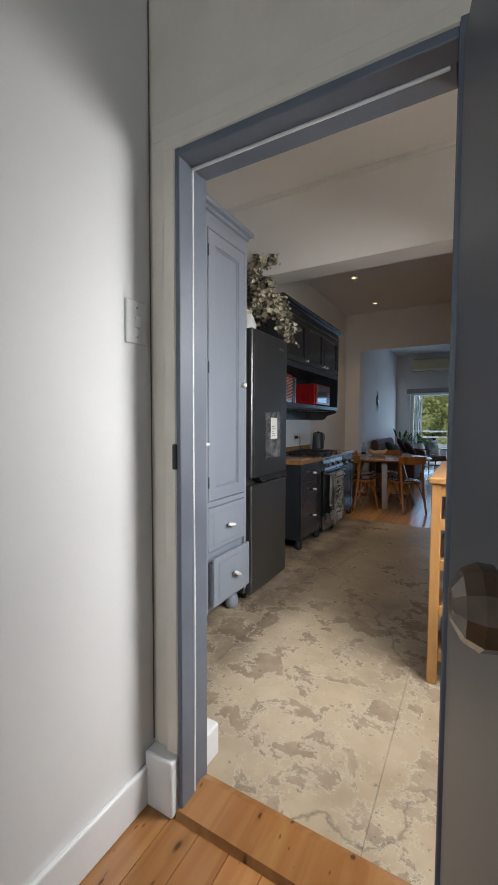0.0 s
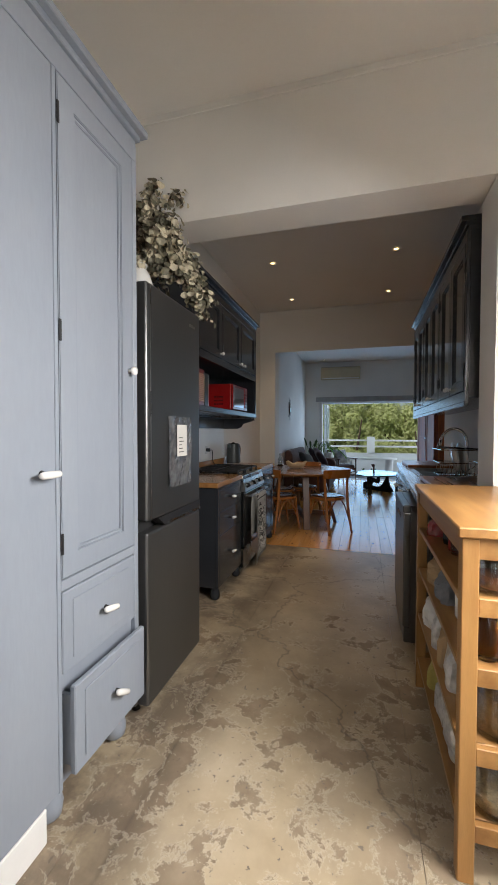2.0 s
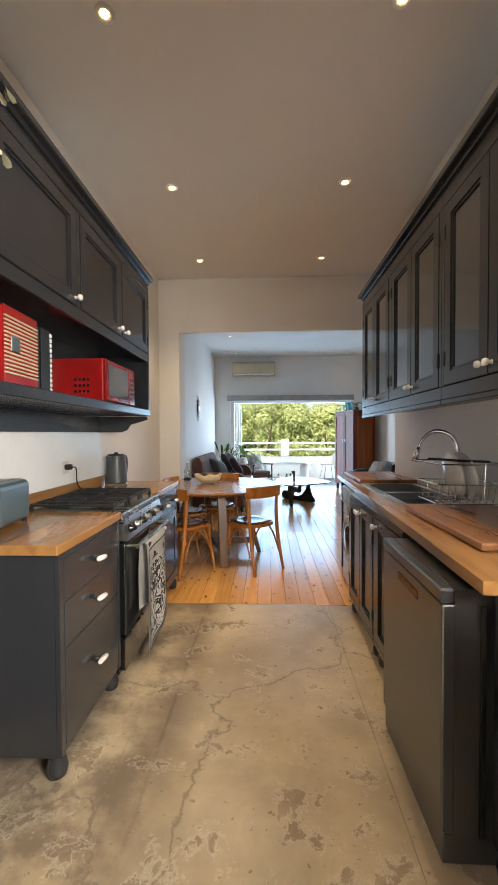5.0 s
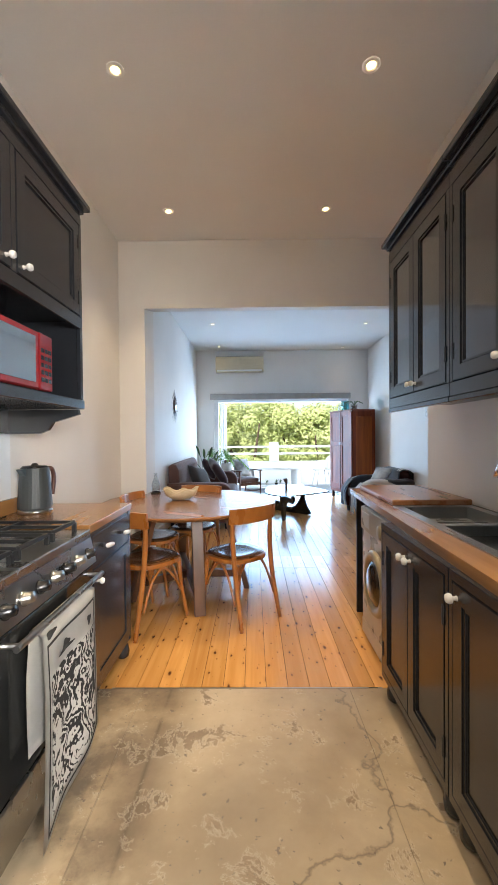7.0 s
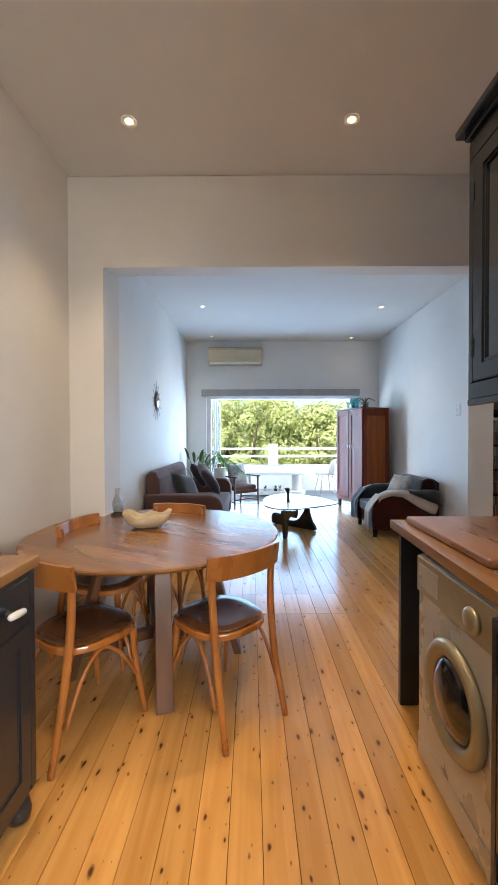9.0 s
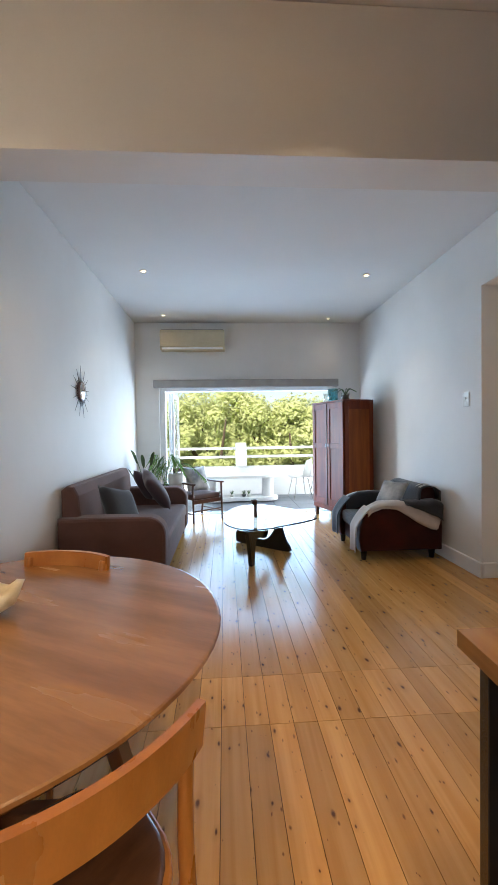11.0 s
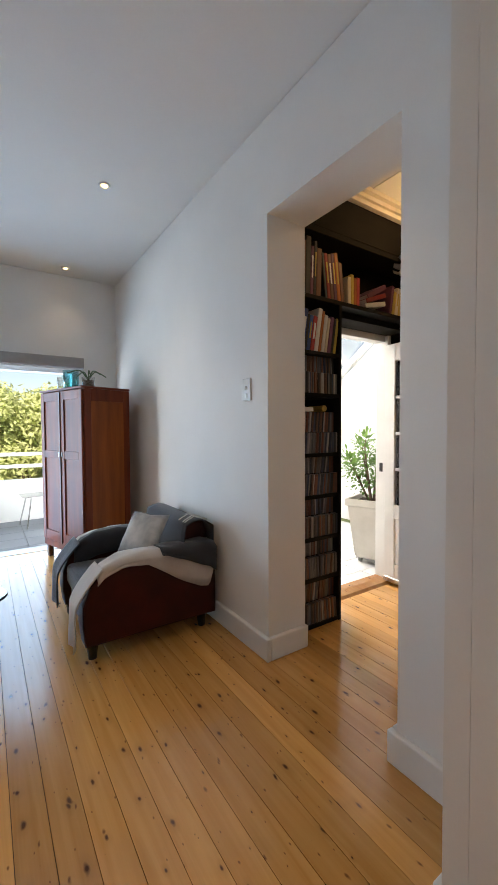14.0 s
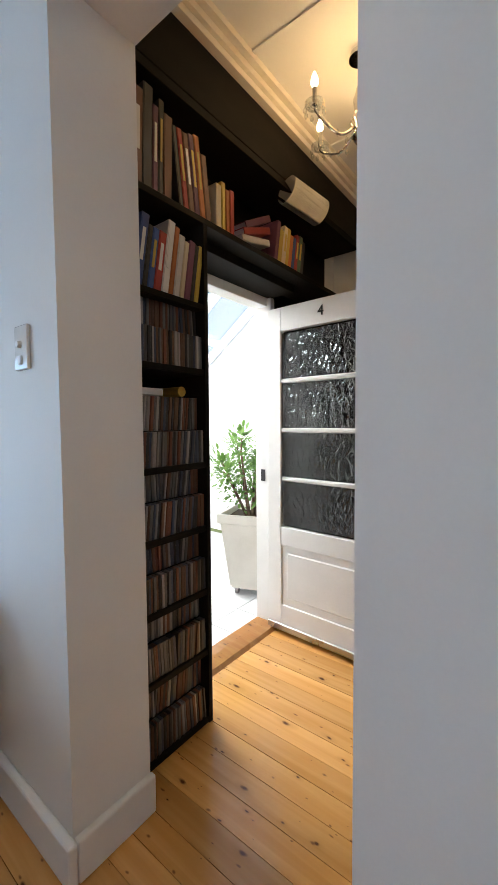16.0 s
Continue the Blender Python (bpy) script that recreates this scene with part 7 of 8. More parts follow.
random.seed(21)
pp = thing("potted_palm", pose(-1.50, 11.62, 0.395), "arching green palm in a dark pot on the side table", "plant")
part("pot", turned([(0.07, 0), (0.10, 0.02), (0.12, 0.16), (0.11, 0.16), (0.10, 0.13), (0.001, 0.13)], 20), BLACK, pp, smooth=True)
for i in range(9):
    a = i * 0.75 + 0.2
    L_ = random.uniform(0.28, 0.5) if i != 0 else 0.62
    tip = Vector((L_ * math.cos(a) * (1.0 if math.cos(a) > 0 else 0.55), -abs(L_ * math.sin(a)) * 0.8 + 0.1, random.uniform(0.2, 0.62)))
    ln = smooth_line([(0, 0, 0.13), tip * 0.5 + Vector((0, 0, 0.36)), tip], 7)
    fr = part("frond_stem", tube(ln, 0.004, 5), LEAF, pp)
    bm = bmesh.new()
    for k, p in enumerate(ln[4:]):
        d = (ln[min(len(ln) - 1, k + 5)] - ln[k + 3]).normalized()
        s = d.cross(Vector((0, 0, 1))).normalized()
        for q in (-1, 1):
            blade(bm, p, p + d * 0.07 + s * q * 0.12 - Vector((0, 0, 0.05)), 0.008, 0.01, 6)
    part("frond_blade", bm, LEAF, fr)
pp = thing("strelitzia", pose(-1.80, 11.55, 0.395), "dry-tipped bird-of-paradise plant in a pale pot", "plant")
part("pot", turned([(0.07, 0), (0.09, 0.02), (0.10, 0.15), (0.09, 0.15), (0.085, 0.12), (0.001, 0.12)], 20), POT, pp, smooth=True)
for i in range(7):
    a = -2.6 + i * 0.5
    h = random.uniform(0.35, 0.62)
    tip = Vector((0.25 * math.cos(a) + 0.05, 0.25 * math.sin(a), h))
    st = part("stalk", tube(smooth_line([(0, 0, 0.1), tip * 0.55 + Vector((0, 0, 0.1)), tip], 5), 0.005, 5), LEAFDK, pp)
    part("leaf_blade", blade(bmesh.new(), tip * 0.85, tip + Vector((0.10 * math.cos(a), 0.10 * math.sin(a), 0.12)), 0.028, 0.03), LEAFDK, st)

# switches
sw = thing("light_switch", pose(LR, 9.005, 1.575, 0, 0, -90), "white plastic light switch beside the hall opening", "light switch")
part("plate", B(-0.045, 0.045, -0.012, 0, 0, 0.14, bev=0.003), PORC, sw)
part("rocker", B(-0.012, 0.012, -0.018, -0.012, 0.015, 0.045, bev=0.002), TRIM, sw)
part("dimmer", turned([(0.012, 0), (0.010, 0.012), (0.001, 0.013)], 14, m=pose(0, -0.012, 0.08, 90)), TRIM, sw)

# ---------------------------------------------------------------- hall: bookcase, door, chandelier
bc = thing("bookcase", pose(0, 0, 0), "tall black-stained bookcase wrapped over the court doorway", "bookcase")
BX0, BX1, BY0, BY1 = 2.075, 2.52, 8.90, 9.198
for x in (BX0, BX1 - 0.025):
    part("upright", B(x, x + 0.025, BY0, BY1, 0, 2.30, bev=0.002), SHELFDK, bc)
part("back_panel", B(BX0 + 0.025, BX1 - 0.025, BY1 - 0.01, BY1 - 0.001, 0.0, 3.02), SHELFDK, bc)
CD_Z = (0.03, 0.355, 0.64, 0.935, 1.225, 1.64)
for z in (0.03, 0.355, 0.64, 0.935, 1.225, 1.64, 1.925):
    part("shelf", B(BX0 + 0.025, BX1 - 0.025, BY0 + 0.003, BY1 - 0.01, z - 0.026, z, bev=0.002), SHELFDK, bc)
part("over_door_shelf", B(BX0, 4.2, BY0 - 0.002, BY1, 2.272, 2.30, bev=0.002), SHELFDK, bc)
part("over_door_shelf", B(BX0, 4.2, BY0, BY1, 2.725, 2.765, bev=0.002), SHELFDK, bc)
part("top_fascia", B(BX0, 4.2, BY0 - 0.004, BY0 + 0.02, 2.765, 3.02, bev=0.002), SHELFDK, bc)
part("over_door_back", B(BX1, 4.2, BY1 - 0.01, BY1 - 0.001, 2.30, 3.02), SHELFDK, bc)
part("door_soffit", B(BX1, 3.42, BY0 + 0.10, BY1 + 0.002, 2.225, 2.272, bev=0.002), SHELFDK, bc)
part("side_panel", B(3.45, 4.168, BY1 - 0.028, BY1 - 0.012, 0.0, 2.271), SHELFDK, bc)
part("end_upright", B(4.17, 4.2, BY0, BY1, 0.0, 2.272), SHELFDK, bc)
random.seed(9)
cases = []
for k, m_ in enumerate(CDS):
    for w in (0.010, 0.014):
        bm = B(0, w, 0, 0.125, 0, 0.142, bev=0.0012)
        me = bpy.data.meshes.new("disc_case")
        bm.to_mesh(me)
        bm.free()
        me.materials.append(m_)
        cases.append((w, me))
count = 0
for z in CD_Z:
    for lift, back in ((0.0, 0.012), (0.146, 0.05)):
        if lift:
            part("riser", B(BX0 + 0.026, BX1 - 0.026, BY0 + back, BY1 - 0.012, z + 0.143, z + 0.1455), SHELFDK, bc)
        x = BX0 + 0.03
        lean = random.uniform(-4, 6)
        while x < BX1 - 0.045:
            w, me = random.choice(cases)
            if random.random() < 0.06:
                lean = random.uniform(-5, 9)
            ob = new("disc_case", me)
            ob.matrix_world = pose(x + 0.012, BY0 + back + random.uniform(0, 0.008), z + lift + 0.001, 0, lean if x < BX1 - 0.09 else min(0, lean), 0)
            tagged(ob, "thin plastic disc case standing on the bookcase shelf", "disc case", "disc cases on the bookcase")
            x += w + 0.0012
            count += 1


def book(x, y, z, w, d, h, m_, lean=0, group="books on the bookcase", flat=0, label="upright book with a coloured spine on the bookcase"):
    b = thing("book", pose(x, y, z, flat, lean, 0), label, "book", group)
    bm = B(0, 0.004, 0, d, 0, h, bev=0.001)
    box(bm, w - 0.004, w, 0, d, 0, h, bev=0.001)
    box(bm, 0.004, w - 0.004, -0.001, 0.005, 0.0005, h - 0.0005, bev=0.001)
    part("cover", bm, m_, b)
    part("pages", B(0.0042, w - 0.0042, 0.005, d - 0.004, 0.004, h - 0.006), PAPER, b)
    if w > 0.02 and h > 0.15 and random.random() < 0.4:
        part("title_bar", B(w * 0.3, w * 0.7, -0.0024, -0.001, h * 0.35, h * 0.8), PAPER if random.random() < 0.5 else BOOKS[5], b)


x = BX0 + 0.03
for mi in (1, 4, 1, 0, 9, 2, 9, 3, 7, 4, 5, 8, 3):
    w = random.uniform(0.018, 0.036)
    if x + w > BX1 - 0.07:
        break
    book(x + 0.03, BY0 + 0.012, 1.926, w, 0.19, random.uniform(0.24, 0.31), BOOKS[mi], 9)
    x += w + 0.002
x = BX0 + 0.02
for mi in (4, 6, 4, 7, 4, 6):
    w = random.uniform(0.024, 0.05)
    book(x, BY0 + 0.01, 2.301, w, 0.22, random.uniform(0.32, 0.40), BOOKS[mi], 2)
    x += w + 0.002
x += 0.04
for mi in (4, 0, 6, 7, 2, 6):
    w = random.uniform(0.022, 0.034)
    book(x, BY0 + 0.008, 2.301, w, 0.22, random.uniform(0.27, 0.34), BOOKS[mi], -7)
    x += w + 0.003
x += 0.03
for mi in (3, 5, 2, 0):
    w = random.uniform(0.026, 0.036)
    book(x, BY0 + 0.008, 2.301, w, 0.18, random.uniform(0.19, 0.22), BOOKS[mi], 0)
    x += w + 0.002
for i, (mi, dz) in enumerate(((9, 0.0), (0, 0.036), (7, 0.07))):
    book(x + 0.06 + 0.012 * i, BY0 + 0.01, 2.302 + dz + 0.035, 0.034, 0.2, 0.24, BOOKS[mi], 78 - 8 * i, label="book lying aslant in an untidy pile on the shelf")
x += 0.34
for mi in (7, 5, 3, 5, 2, 1, 0, 8, 4):
    w = random.uniform(0.026, 0.038)
    book(x, BY0 + 0.008, 2.301, w, 0.19, random.uniform(0.19, 0.24), BOOKS[mi], 10)
    x += w + 0.004
bm = bmesh.new()
rings = []
for j in range(2):
    rings.append([bm.verts.new((0.26 * j, 0.075 * math.cos(a), 0.075 + 0.075 * math.sin(a) + 0.0)) for a in [6.0 * k / 20 for k in range(21)]])
for k in range(20):
    bm.faces.new((rings[0][k], rings[1][k], rings[1][k + 1], rings[0][k + 1]))
bmesh.ops.solidify(bm, geom=bm.faces[:], thickness=0.006)
solo("rolled_paper", bm, PAPER, "white rolled sheet of card lying on the upper shelf", "paper roll", smooth=True, m=pose(3.12, BY0 - 0.02, 2.62, 0, 12, -18))
solo("paper_stack", B(0, 0.20, 0, 0.16, 0, 0.03, bev=0.003), PAPER, "flat stack of papers on the shelf", "papers", m=pose(BX0 + 0.04, BY0 + 0.06, 1.517, 0, 0, 3))
solo("paper_roll", turned([(0.022, 0), (0.022, 0.16), (0.014, 0.16), (0.014, 0.002)], 18), BOOKS[5], "yellow paper tube on the disc shelf", "paper roll", m=pose(BX0 + 0.33, BY0 + 0.055, 1.539, -90, 0, 0))

# court doorway: white frame, sill and the open glazed door
df = thing("door_2", pose(0, 0, 0), "white painted door frame to the glazed court", "door frame")
df["kind"] = "structure"
part("jamb", B(3.40, 3.445, 9.17, 9.30, 0, 2.225, bev=0.004), TRIM, df)
part("jamb", B(2.53, 2.575, 9.198, 9.30, 0, 2.225, bev=0.004), TRIM, df)
part("head", B(2.575, 3.40, 9.20, 9.30, 2.17, 2.225, bev=0.004), TRIM, df)
part("latch_plate", B(3.392, 3.40, 9.22, 9.25, 1.0, 1.08), IRON, df)
setting("threshold_court", prism([(9.12, -0.028), (9.12, 0.0), (9.14, 0.02), (9.22, 0.028), (9.295, 0.028), (9.295, -0.07)], 2.53, 3.42, "x"), PINEO, "orange pine sill of the court doorway", "threshold")
gd = thing("glazed_door", pose(3.398, 9.165, 0, 0, 0, -93), "white panelled door with four patterned glass panes, standing open", "door")
DW, DH, T = 0.80, 2.13, 0.042
bm = bmesh.new()
box(bm, 0, 0.105, -T, 0, 0.03, DH, bev=0.003)
box(bm, DW - 0.105, DW, -T, 0, 0.03, DH, bev=0.003)
zs = ((0.03, 0.20), (0.60, 0.72), (DH - 0.15, DH))
for z0, z1 in zs:
    box(bm, 0.105, DW - 0.105, -T + 0.001, -0.001, z0, z1, bev=0.003)
part("door_stiles", bm, TRIM, gd)
part("lower_panel", B(0.105, DW - 0.105, -T + 0.014, -0.014, 0.20, 0.60), TRIM, gd)
part("raised_field", B(0.15, DW - 0.15, -T + 0.006, -0.006, 0.25, 0.55, bev=0.006), TRIM, gd)
z0, z1 = 0.72, DH - 0.15
ph = (z1 - z0) / 4
for i in range(4):
    part("pane", B(0.105, DW - 0.105, -T / 2 - 0.003, -T / 2 + 0.003, z0 + i * ph + 0.012, z0 + (i + 1) * ph - 0.012), PATGL, gd, "patterned grey glass pane")
    if i:
        part("glazing_bar", B(0.105, DW - 0.105, -T + 0.004, -0.004, z0 + i * ph - 0.014, z0 + i * ph + 0.014, bev=0.006), TRIM, gd)
part("weather_bar", B(0.0, DW, -T - 0.012, -T, 0.03, 0.075, bev=0.005), STEEL, gd, "metal weather bar at the foot")
bm = text_bm("4", 0.085, 0.002)
bmesh.ops.transform(bm, matrix=pose(0.40, -T - 0.002, DH - 0.075, 90, 0, 0), verts=bm.verts)
part("house_number", bm, IRON, gd, "dark metal figure 4")

# chandelier
CX, CY = 3.05, 8.42
ch = thing("chandelier", pose(CX, CY, 2.78), "small crystal glass chandelier with lit candle bulbs", "chandelier")
part("rod", tube([(0, 0, 0.0), (0, 0, 0.34)], 0.006, 8), CHROME, ch)
part("ceiling_rose", turned([(0.05, 0.30), (0.045, 0.325), (0.02, 0.34)], 18), CHROME, ch)
part("stem", turned([(0.012, -0.08), (0.035, -0.05), (0.02, -0.02), (0.045, 0.02), (0.02, 0.06), (0.03, 0.12), (0.012, 0.18)], 16), CHROME, ch, smooth=True)
DROP = bpy.data.meshes.new("crystal_drop")
bm = turned([(0.001, -0.03), (0.009, -0.018), (0.007, -0.004), (0.001, 0.006)], 6)
bm.to_mesh(DROP)
bm.free()
DROP.materials.append(CLEAR)
for i in range(5):
    a = i * 6.2832 / 5 + 2.6
    ca, sa = math.cos(a), math.sin(a)
    R = 0.24
    hz = 0.10 if i % 2 else 0.02
    arm = part("arm", tube(smooth_line([(0.02 * ca, 0.02 * sa, 0.0), (0.10 * ca, 0.10 * sa, -0.06), (0.2 * ca, 0.2 * sa, -0.02), (R * ca, R * sa, hz)], 6), 0.006, 8), CHROME, ch, smooth=True)
    part("drip_pan", turned([(0.008, hz), (0.04, hz + 0.008), (0.045, hz + 0.018), (0.036, hz + 0.014), (0.006, hz + 0.01)], 16, m=pose(R * ca, R * sa, 0)), CLEAR, arm, smooth=True)
    part("candle", turned([(0.011, hz + 0.012), (0.011, hz + 0.085)], 12, m=pose(R * ca, R * sa, 0)), CHROME, arm)
    part("candle_bulb", turned([(0.008, hz + 0.085), (0.017, hz + 0.105), (0.013, hz + 0.13), (0.001, hz + 0.155)], 12, m=pose(R * ca, R * sa, 0)), FLAME, arm, "glowing candle bulb", smooth=True)
    for k in range(8):
        b = 6.2832 * k / 8
        ob = new("crystal_drop", DROP)
        ob.parent = arm
        ob.location = (R * ca + 0.043 * math.cos(b), R * sa + 0.043 * math.sin(b), hz - 0.004)
    for k in range(3):
        ob = new("crystal_drop", DROP)
        ob.parent = arm
        ob.location = ((0.07 + 0.05 * k) * ca, (0.07 + 0.05 * k) * sa, -0.065 + 0.02 * k)
lamp = new("chandelier_light", bpy.data.lights.new("chandelier_light", "POINT"))
lamp.data.energy, lamp.data.color, lamp.data.shadow_soft_size = 1.7, (1.0, 0.56, 0.21), 0.12
lamp.location = (CX, CY, 2.86)

# planter in the court
po = thing("planter", pose(3.91, 9.72, -0.06, 0, 0, 20), "tall square pale planter on castors with a shrub and a monstera", "planter")
bm = bmesh.new()
rings = []
for h, z in ((0.15, 0.06), (0.165, 0.07), (0.225, 0.62), (0.24, 0.63), (0.24, 0.70), (0.215, 0.70), (0.20, 0.64)):
    rings.append([bm.verts.new((sx * h, sy * h, z)) for sx, sy in ((-1, -1), (1, -1), (1, 1), (-1, 1))])
for a, b in zip(rings, rings[1:]):
    for i in range(4):
        bm.faces.new((a[i], a[(i + 1) % 4], b[(i + 1) % 4], b[i]))
bm.faces.new(list(reversed(rings[0])))
bmesh.ops.bevel(bm, geom=[e for e in bm.edges if abs(e.verts[0].co.z - e.verts[1].co.z) > 0.2], offset=0.03, segments=3, affect="EDGES")
part("pot", bm, POT, po)
part("soil", B(-0.20, 0.20, -0.20, 0.20, 0.62, 0.655), SOIL, po)
for x in (-0.11, 0.11):
    for y in (-0.11, 0.11):
        part("castor", turned([(0.03, -0.015), (0.032, 0), (0.03, 0.015)], 12, m=pose(x, y, 0.032, 90)), GREYPL, po)
        part("castor_fork", B(x - 0.02, x + 0.02, y - 0.02, y + 0.02, 0.045, 0.062), GREYPL, po)
random.seed(31)
lv = bmesh.new()
for i in range(8):
    a = i * 0.8
    tip = Vector((0.26 * math.cos(a) - 0.05, 0.26 * math.sin(a), random.uniform(1.05, 1.45)))
    ln = smooth_line([(-0.05 + 0.03 * math.cos(a), 0.03 * math.sin(a), 0.64), tip * 0.7 + Vector((0.02 * math.sin(i * 3), 0.03, 0.24)), tip], 6)
    part("branch", tube(ln, 0.009, 6, radii=[0.014 - 0.011 * k / (len(ln) - 1) for k in range(len(ln))]), TWIG, po)
    for k, p in enumerate(ln[3:]):
        for s in range(13):
            o = Vector((random.gauss(0, 1), random.gauss(0, 1), random.gauss(0, 0.8))).normalized()
            q = p + o * random.uniform(0.02, 0.13)
            blade(lv, q, q + o * 0.05 + Vector((0, 0, 0.01)), 0.015, 0.006, 4)
ob = part("shrub_leaves", lv, LEAF, po)
ob["kind"] = "stuff"
for i in range(5):
    a = -2.6 + i * 0.75
    tip = Vector((0.02 + 0.17 * math.cos(a), -0.10 + 0.17 * math.sin(a), 0.88 + 0.07 * i))
    st = part("monstera_stalk", tube(smooth_line([(0.08, -0.06, 0.64), tip * 0.8 + Vector((0, 0, 0.16)), tip], 5), 0.006, 6), LEAF, po)
    bm = bmesh.new()
    for k in range(7):
        f = (k - 3) / 3
        d = Vector((math.cos(a + f * 1.1), math.sin(a + f * 1.1), -0.5))
        blade(bm, tip, tip + d * (0.26 - 0.06 * abs(f)), 0.034, 0.02, 8)
    part("monstera_leaf", bm, LEAF, st)

# ---------------------------------------------------------------- balcony furniture
kt = thing("garden_bench_table", pose(-0.30, 13.35, 0), "white kidney-shaped concrete table with a low shelf on the balcony", "table")
KO = smooth_line([(-0.80, 0.0, 0), (-0.66, -0.24, 0), (-0.30, -0.28, 0), (0.05, -0.20, 0), (0.40, -0.26, 0), (0.74, -0.20, 0), (0.84, 0.02, 0), (0.66, 0.24, 0), (0.2, 0.22, 0), (-0.3, 0.26, 0), (-0.66, 0.24, 0)], 5, True)
part("top_slab", prism([(p.x, p.y) for p in KO], 0.46, 0.52, "z", bev=0.012), EXTW, kt)
part("base_slab", prism([(p.x * 0.97, p.y * 0.95) for p in KO], 0.0, 0.08, "z", bev=0.012), EXTW, kt)
for x in (-0.56, 0.62):
    part("pillar", turned([(0.12, 0.08), (0.12, 0.46)], 24, m=pose(x, 0, 0)), EXTW, kt, smooth=False)
random.seed(14)
for i, (x, y) in enumerate(((-0.52, -0.20), (-0.38, -0.21), (-0.12, -0.2), (0.12, -0.17), (0.22, -0.16))):
    sp = thing("succulent_pot", pose(-0.30 + x, 13.35 + y + 0.06, 0.08), "small potted succulent on the low concrete shelf", "plant", "succulents on the balcony")
    part("pot", turned([(0.03, 0), (0.05, 0.05), (0.045, 0.05), (0.001, 0.045)], 14), (POT, BLACK)[i % 2], sp, smooth=True)
    bm = bmesh.new()
    for k in range(9):
        a = k * 0.7
        blade(bm, (0, 0, 0.045), (0.05 * math.cos(a), 0.05 * math.sin(a), 0.09 + 0.02 * (k % 3)), 0.012, 0.01, 4)
    part("leaves", bm, LEAFDK, sp)


def wire_chair(m):
    c = thing("shell_chair", m, "white moulded shell chair on thin metal legs", "chair", "balcony chairs")
    bm = bmesh.new()
    rows = []
    for i in range(9):
        v = i / 8
        r = []
        for k in range(9):
            u = 2 * k / 8 - 1
            if v < 0.5:
                r.append(bm.verts.new((0.21 * u, 0.2 - 0.4 * v * 2, 0.43 + 0.03 * u * u)))
            else:
                w = (v - 0.5) * 2
                r.append(bm.verts.new((0.21 * u * (1 - 0.25 * w * w), -0.2 - 0.06 * w + 0.06 * u * u, 0.45 + 0.36 * w - 0.05 * w * u * u)))
        rows.append(r)
    for a, b in zip(rows, rows[1:]):
        for k in range(8):
            bm.faces.new((a[k], a[k + 1], b[k + 1], b[k]))
    bmesh.ops.solidify(bm, geom=bm.faces[:], thickness=0.012)
    part("shell", bm, PORC, c, smooth=True)
    for sx in (-1, 1):
        for sy in (-1, 1):
            part("leg", tube([(sx * 0.20, sy * 0.2, 0), (sx * 0.13, sy * 0.12, 0.43)], 0.009, 8), STEEL, c)
    return c


wc = wire_chair(pose(1.02, 13.55, -0.02, 0, 0, 100))
copy_thing(wc, pose(1.45, 13.45, -0.02, 0, 0, 95))


# ---------------------------------------------------------------- trees beyond the balcony
def tree(x, y, base, top, spread, seed, leaves, size):
    rnd = random.Random(seed)
    t = thing("tree", pose(x, y, base), "leafy broad green tree in sunlight beyond the balcony", "tree", "trees beyond the balcony")
    h = top - base
    bm = tube(smooth_line([(0, 0, 0), (0.1, 0.05, h * 0.3), (-0.05, 0, h * 0.55)], 5), 0.2, 10, radii=[0.26 - 0.012 * i for i in range(11)])
    part("trunk", bm, BARK, t)
    clumps = []
    for i in range(9):
        a = i * 2.4 + rnd.uniform(-0.3, 0.3)
        r = spread * rnd.uniform(0.45, 0.85)
        end = Vector((r * math.cos(a), r * math.sin(a), h * rnd.uniform(0.55, 0.92)))
        part("limb", tube(smooth_line([(0, 0, h * rnd.uniform(0.3, 0.5)), end * 0.5 + Vector((0, 0, 0.2 * h)), end], 4), 0.06, 6, radii=[0.10 - 0.009 * k for k in range(9)]), BARK, t)
    for i in range(64):
        a = rnd.uniform(0, 6.283)
        q = rnd.random() ** 0.5
        zz = rnd.uniform(0.28, 1.0)
        rr = spread * q * (1.0 if zz < 0.6 else math.sqrt(max(0.05, 1 - ((zz - 0.6) / 0.42) ** 2)))
        clumps.append((Vector((rr * math.cos(a), rr * math.sin(a), h * zz)), rnd.uniform(0.35, 0.8)))
    verts, faces = [], []
    for i in range(leaves):
        c, cr = clumps[rnd.randrange(len(clumps))]
        o = Vector((rnd.gauss(0, 1), rnd.gauss(0, 1), rnd.gauss(0, 0.8)))
        o = o.normalized() * cr * rnd.random() ** 0.4
        p = c + o
        nrm = (o.normalized() + Vector((rnd.gauss(0, 0.6), rnd.gauss(0, 0.6), 0.5 + rnd.gauss(0, 0.5)))).normalized()
        tg = nrm.orthogonal().normalized()
        tg = Matrix.Rotation(rnd.uniform(0, 6.28), 3, nrm) @ tg
        bt_ = nrm.cross(tg)
        s = size * rnd.uniform(0.6, 1.25)
        k = len(verts)
        verts += [p - tg * s, p + bt_ * s * 0.42 - nrm * s * 0.12, p + tg * s, p - bt_ * s * 0.42 - nrm * s * 0.12]
        faces += [(k, k + 1, k + 2), (k, k + 2, k + 3)]
    me = bpy.data.meshes.new("crown")
    me.from_pydata([tuple(v) for v in verts], [], faces)
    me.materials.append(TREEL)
    cr_ = new("crown", me)
    cr_.parent = t
    cr_["kind"] = "stuff"


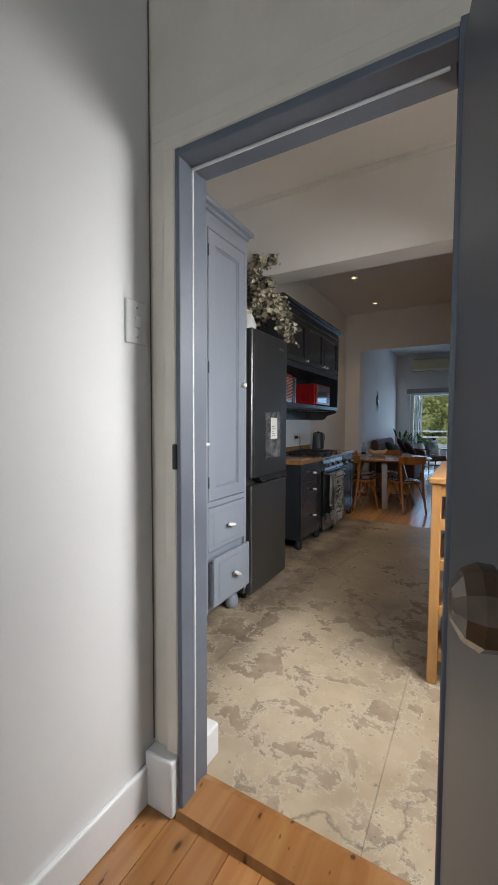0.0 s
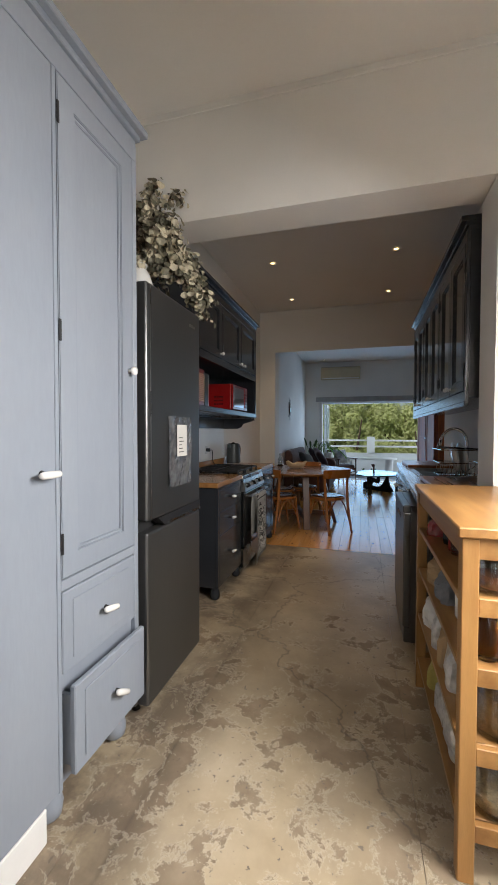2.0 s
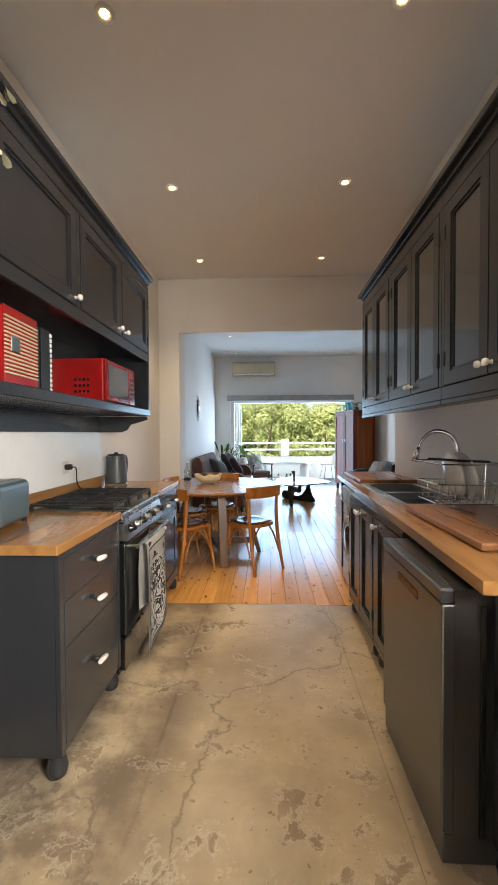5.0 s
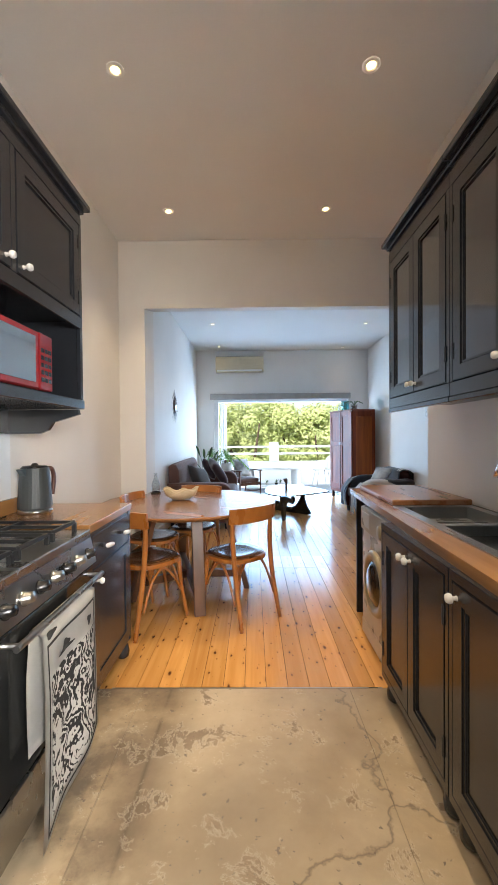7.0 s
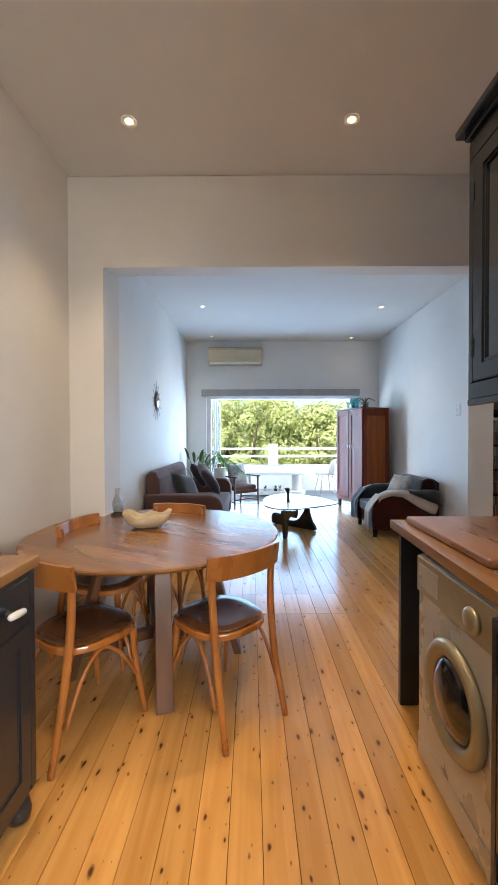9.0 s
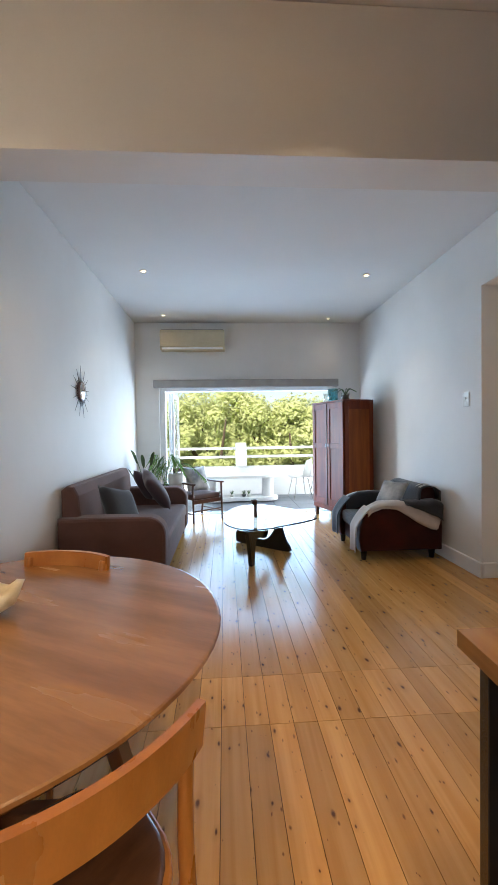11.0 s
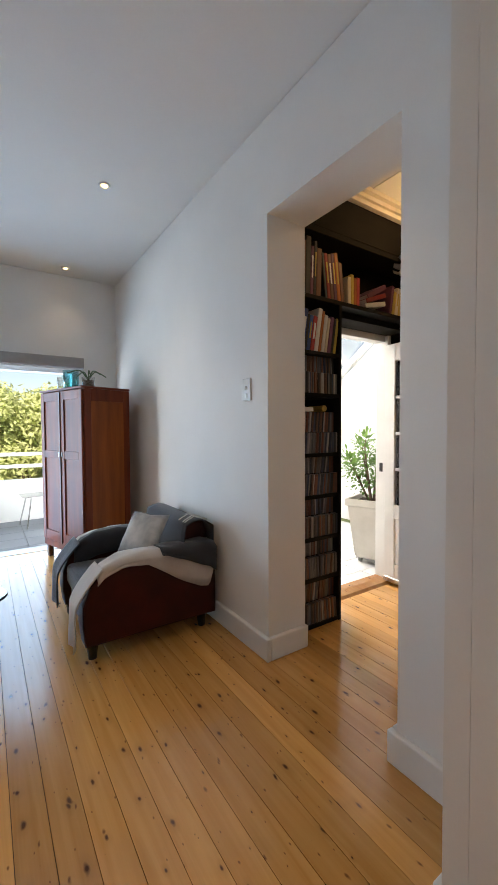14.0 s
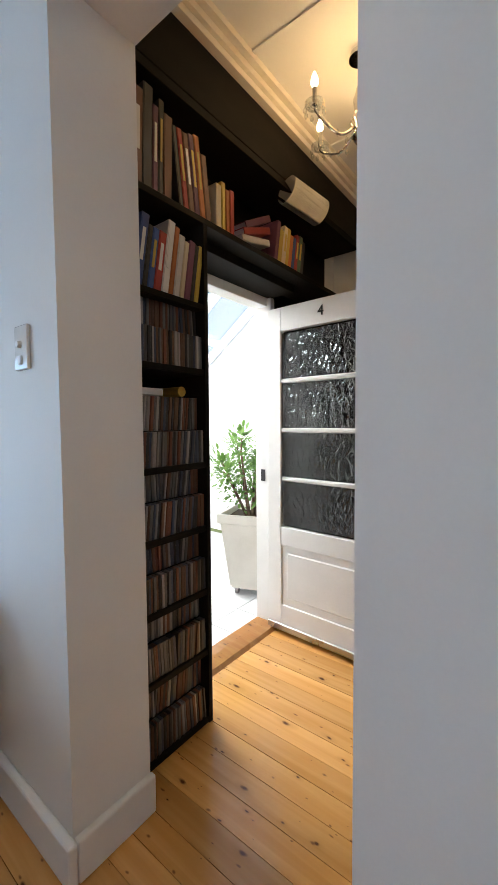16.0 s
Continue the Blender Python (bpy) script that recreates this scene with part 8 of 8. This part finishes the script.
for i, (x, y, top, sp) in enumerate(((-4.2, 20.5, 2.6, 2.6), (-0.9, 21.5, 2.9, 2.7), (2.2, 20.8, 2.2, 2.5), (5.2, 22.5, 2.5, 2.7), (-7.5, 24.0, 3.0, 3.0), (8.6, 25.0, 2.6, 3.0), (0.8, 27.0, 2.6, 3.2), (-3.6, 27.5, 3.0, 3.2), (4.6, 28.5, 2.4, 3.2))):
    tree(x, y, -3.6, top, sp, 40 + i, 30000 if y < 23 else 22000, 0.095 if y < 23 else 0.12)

# ---------------------------------------------------------------- floor pieces
floor = setting("floor", box(B(-2.3, 2.07, -3.2, YF + 0.25, -0.16, -0.03), 2.07, 4.6, -3.2, 9.29, -0.16, -0.03), SOIL, "pine board and screed floor on a dark subfloor", "floor")
random.seed(5)


def boards(x0, x1, y0, y1, w, material, butts=()):
    """Boards along y with their ends in line at the butts, as separate pieces that share their meshes by size."""
    meshes = {}
    n = max(1, round((x1 - x0) / w))
    w = (x1 - x0) / n
    for i in range(n):
        xc = x0 + (i + 0.5) * w
        cuts = [y0] + [c for c in butts if y0 < c < y1] + [y1]
        if not butts and y1 - y0 > 3:
            cuts.insert(1, y0 + random.choice((1.2, 1.8)))
        for a, b in zip(cuts, cuts[1:]):
            key = (round(b - a, 3), round(w, 4))
            if key not in meshes:
                bm = B(-w / 2 + 0.0011, w / 2 - 0.0011, -(b - a) / 2 + 0.001, (b - a) / 2 - 0.001, -0.03, 0, bev=0.0005)
                me = bpy.data.meshes.new("floor_board")
                bm.to_mesh(me)
                bm.free()
                me.materials.append(material)
                meshes[key] = me
            ob = new("floor_board", meshes[key])
            ob.location = (xc, (a + b) / 2, random.uniform(-0.0006, 0.0006))
            ob.parent = floor


boards(-2.05, 1.78, 5.25, 12.0, 0.112, PINE, (7.14, 7.51))
boards(1.78, 2.07, 7.895, 8.79, 0.112, PINE)
boards(2.07, 4.4, 6.3, 9.2, 0.112, PINE)
boards(-0.95, 1.4, -1.2, 0.96, 0.112, PINEO)
cuts_x, cuts_y = (-2.05, -1.33, -0.27, 0.487), (1.10, 2.62, 5.25)
for xa, xb in zip(cuts_x, cuts_x[1:]):
    for ya, yb in zip(cuts_y, cuts_y[1:]):
        bm = B(xa + 0.0006, xb - 0.0006, ya + 0.0006, yb - 0.0006, -0.03, 0.0, bev=0.001)
        ob = finish("screed_slab", bm, SCREED, floor)
solo("metal_floor_strip", B(-1.5, -0.1, 5.247, 5.255, 0.0, 0.002, bev=0.0008), STEEL, "thin metal strip between screed and boards", "floor strip")

tiles = setting("floor_balcony", B(-3.6, 3.2, YF, 14.05, -0.2, -0.036), GROUT, "slate-blue tiled balcony floor", "floor")
me = bpy.data.meshes.new("tile")
bm = B(-0.197, 0.197, -0.197, 0.197, -0.016, 0, bev=0.002)
bm.to_mesh(me)
bm.free()
me.materials.append(SLATE)
for i in range(17):
    for j in range(5):
        ob = new("tile", me)
        ob.location = (-3.4 + i * 0.4, YF + 0.22 + j * 0.4, -0.02)
        ob.parent = tiles
court = setting("floor_court", B(2.2, 5.1, 9.291, 11.8, -0.26, -0.076), GROUT, "white tiled court floor", "floor")
me = bpy.data.meshes.new("tile")
bm = B(-0.147, 0.147, -0.147, 0.147, -0.016, 0, bev=0.002)
bm.to_mesh(me)
bm.free()
me.materials.append(TILE)
for i in range(9):
    for j in range(8):
        ob = new("tile", me)
        ob.location = (2.5 + i * 0.3, 9.45 + j * 0.3, -0.061)
        ob.parent = court
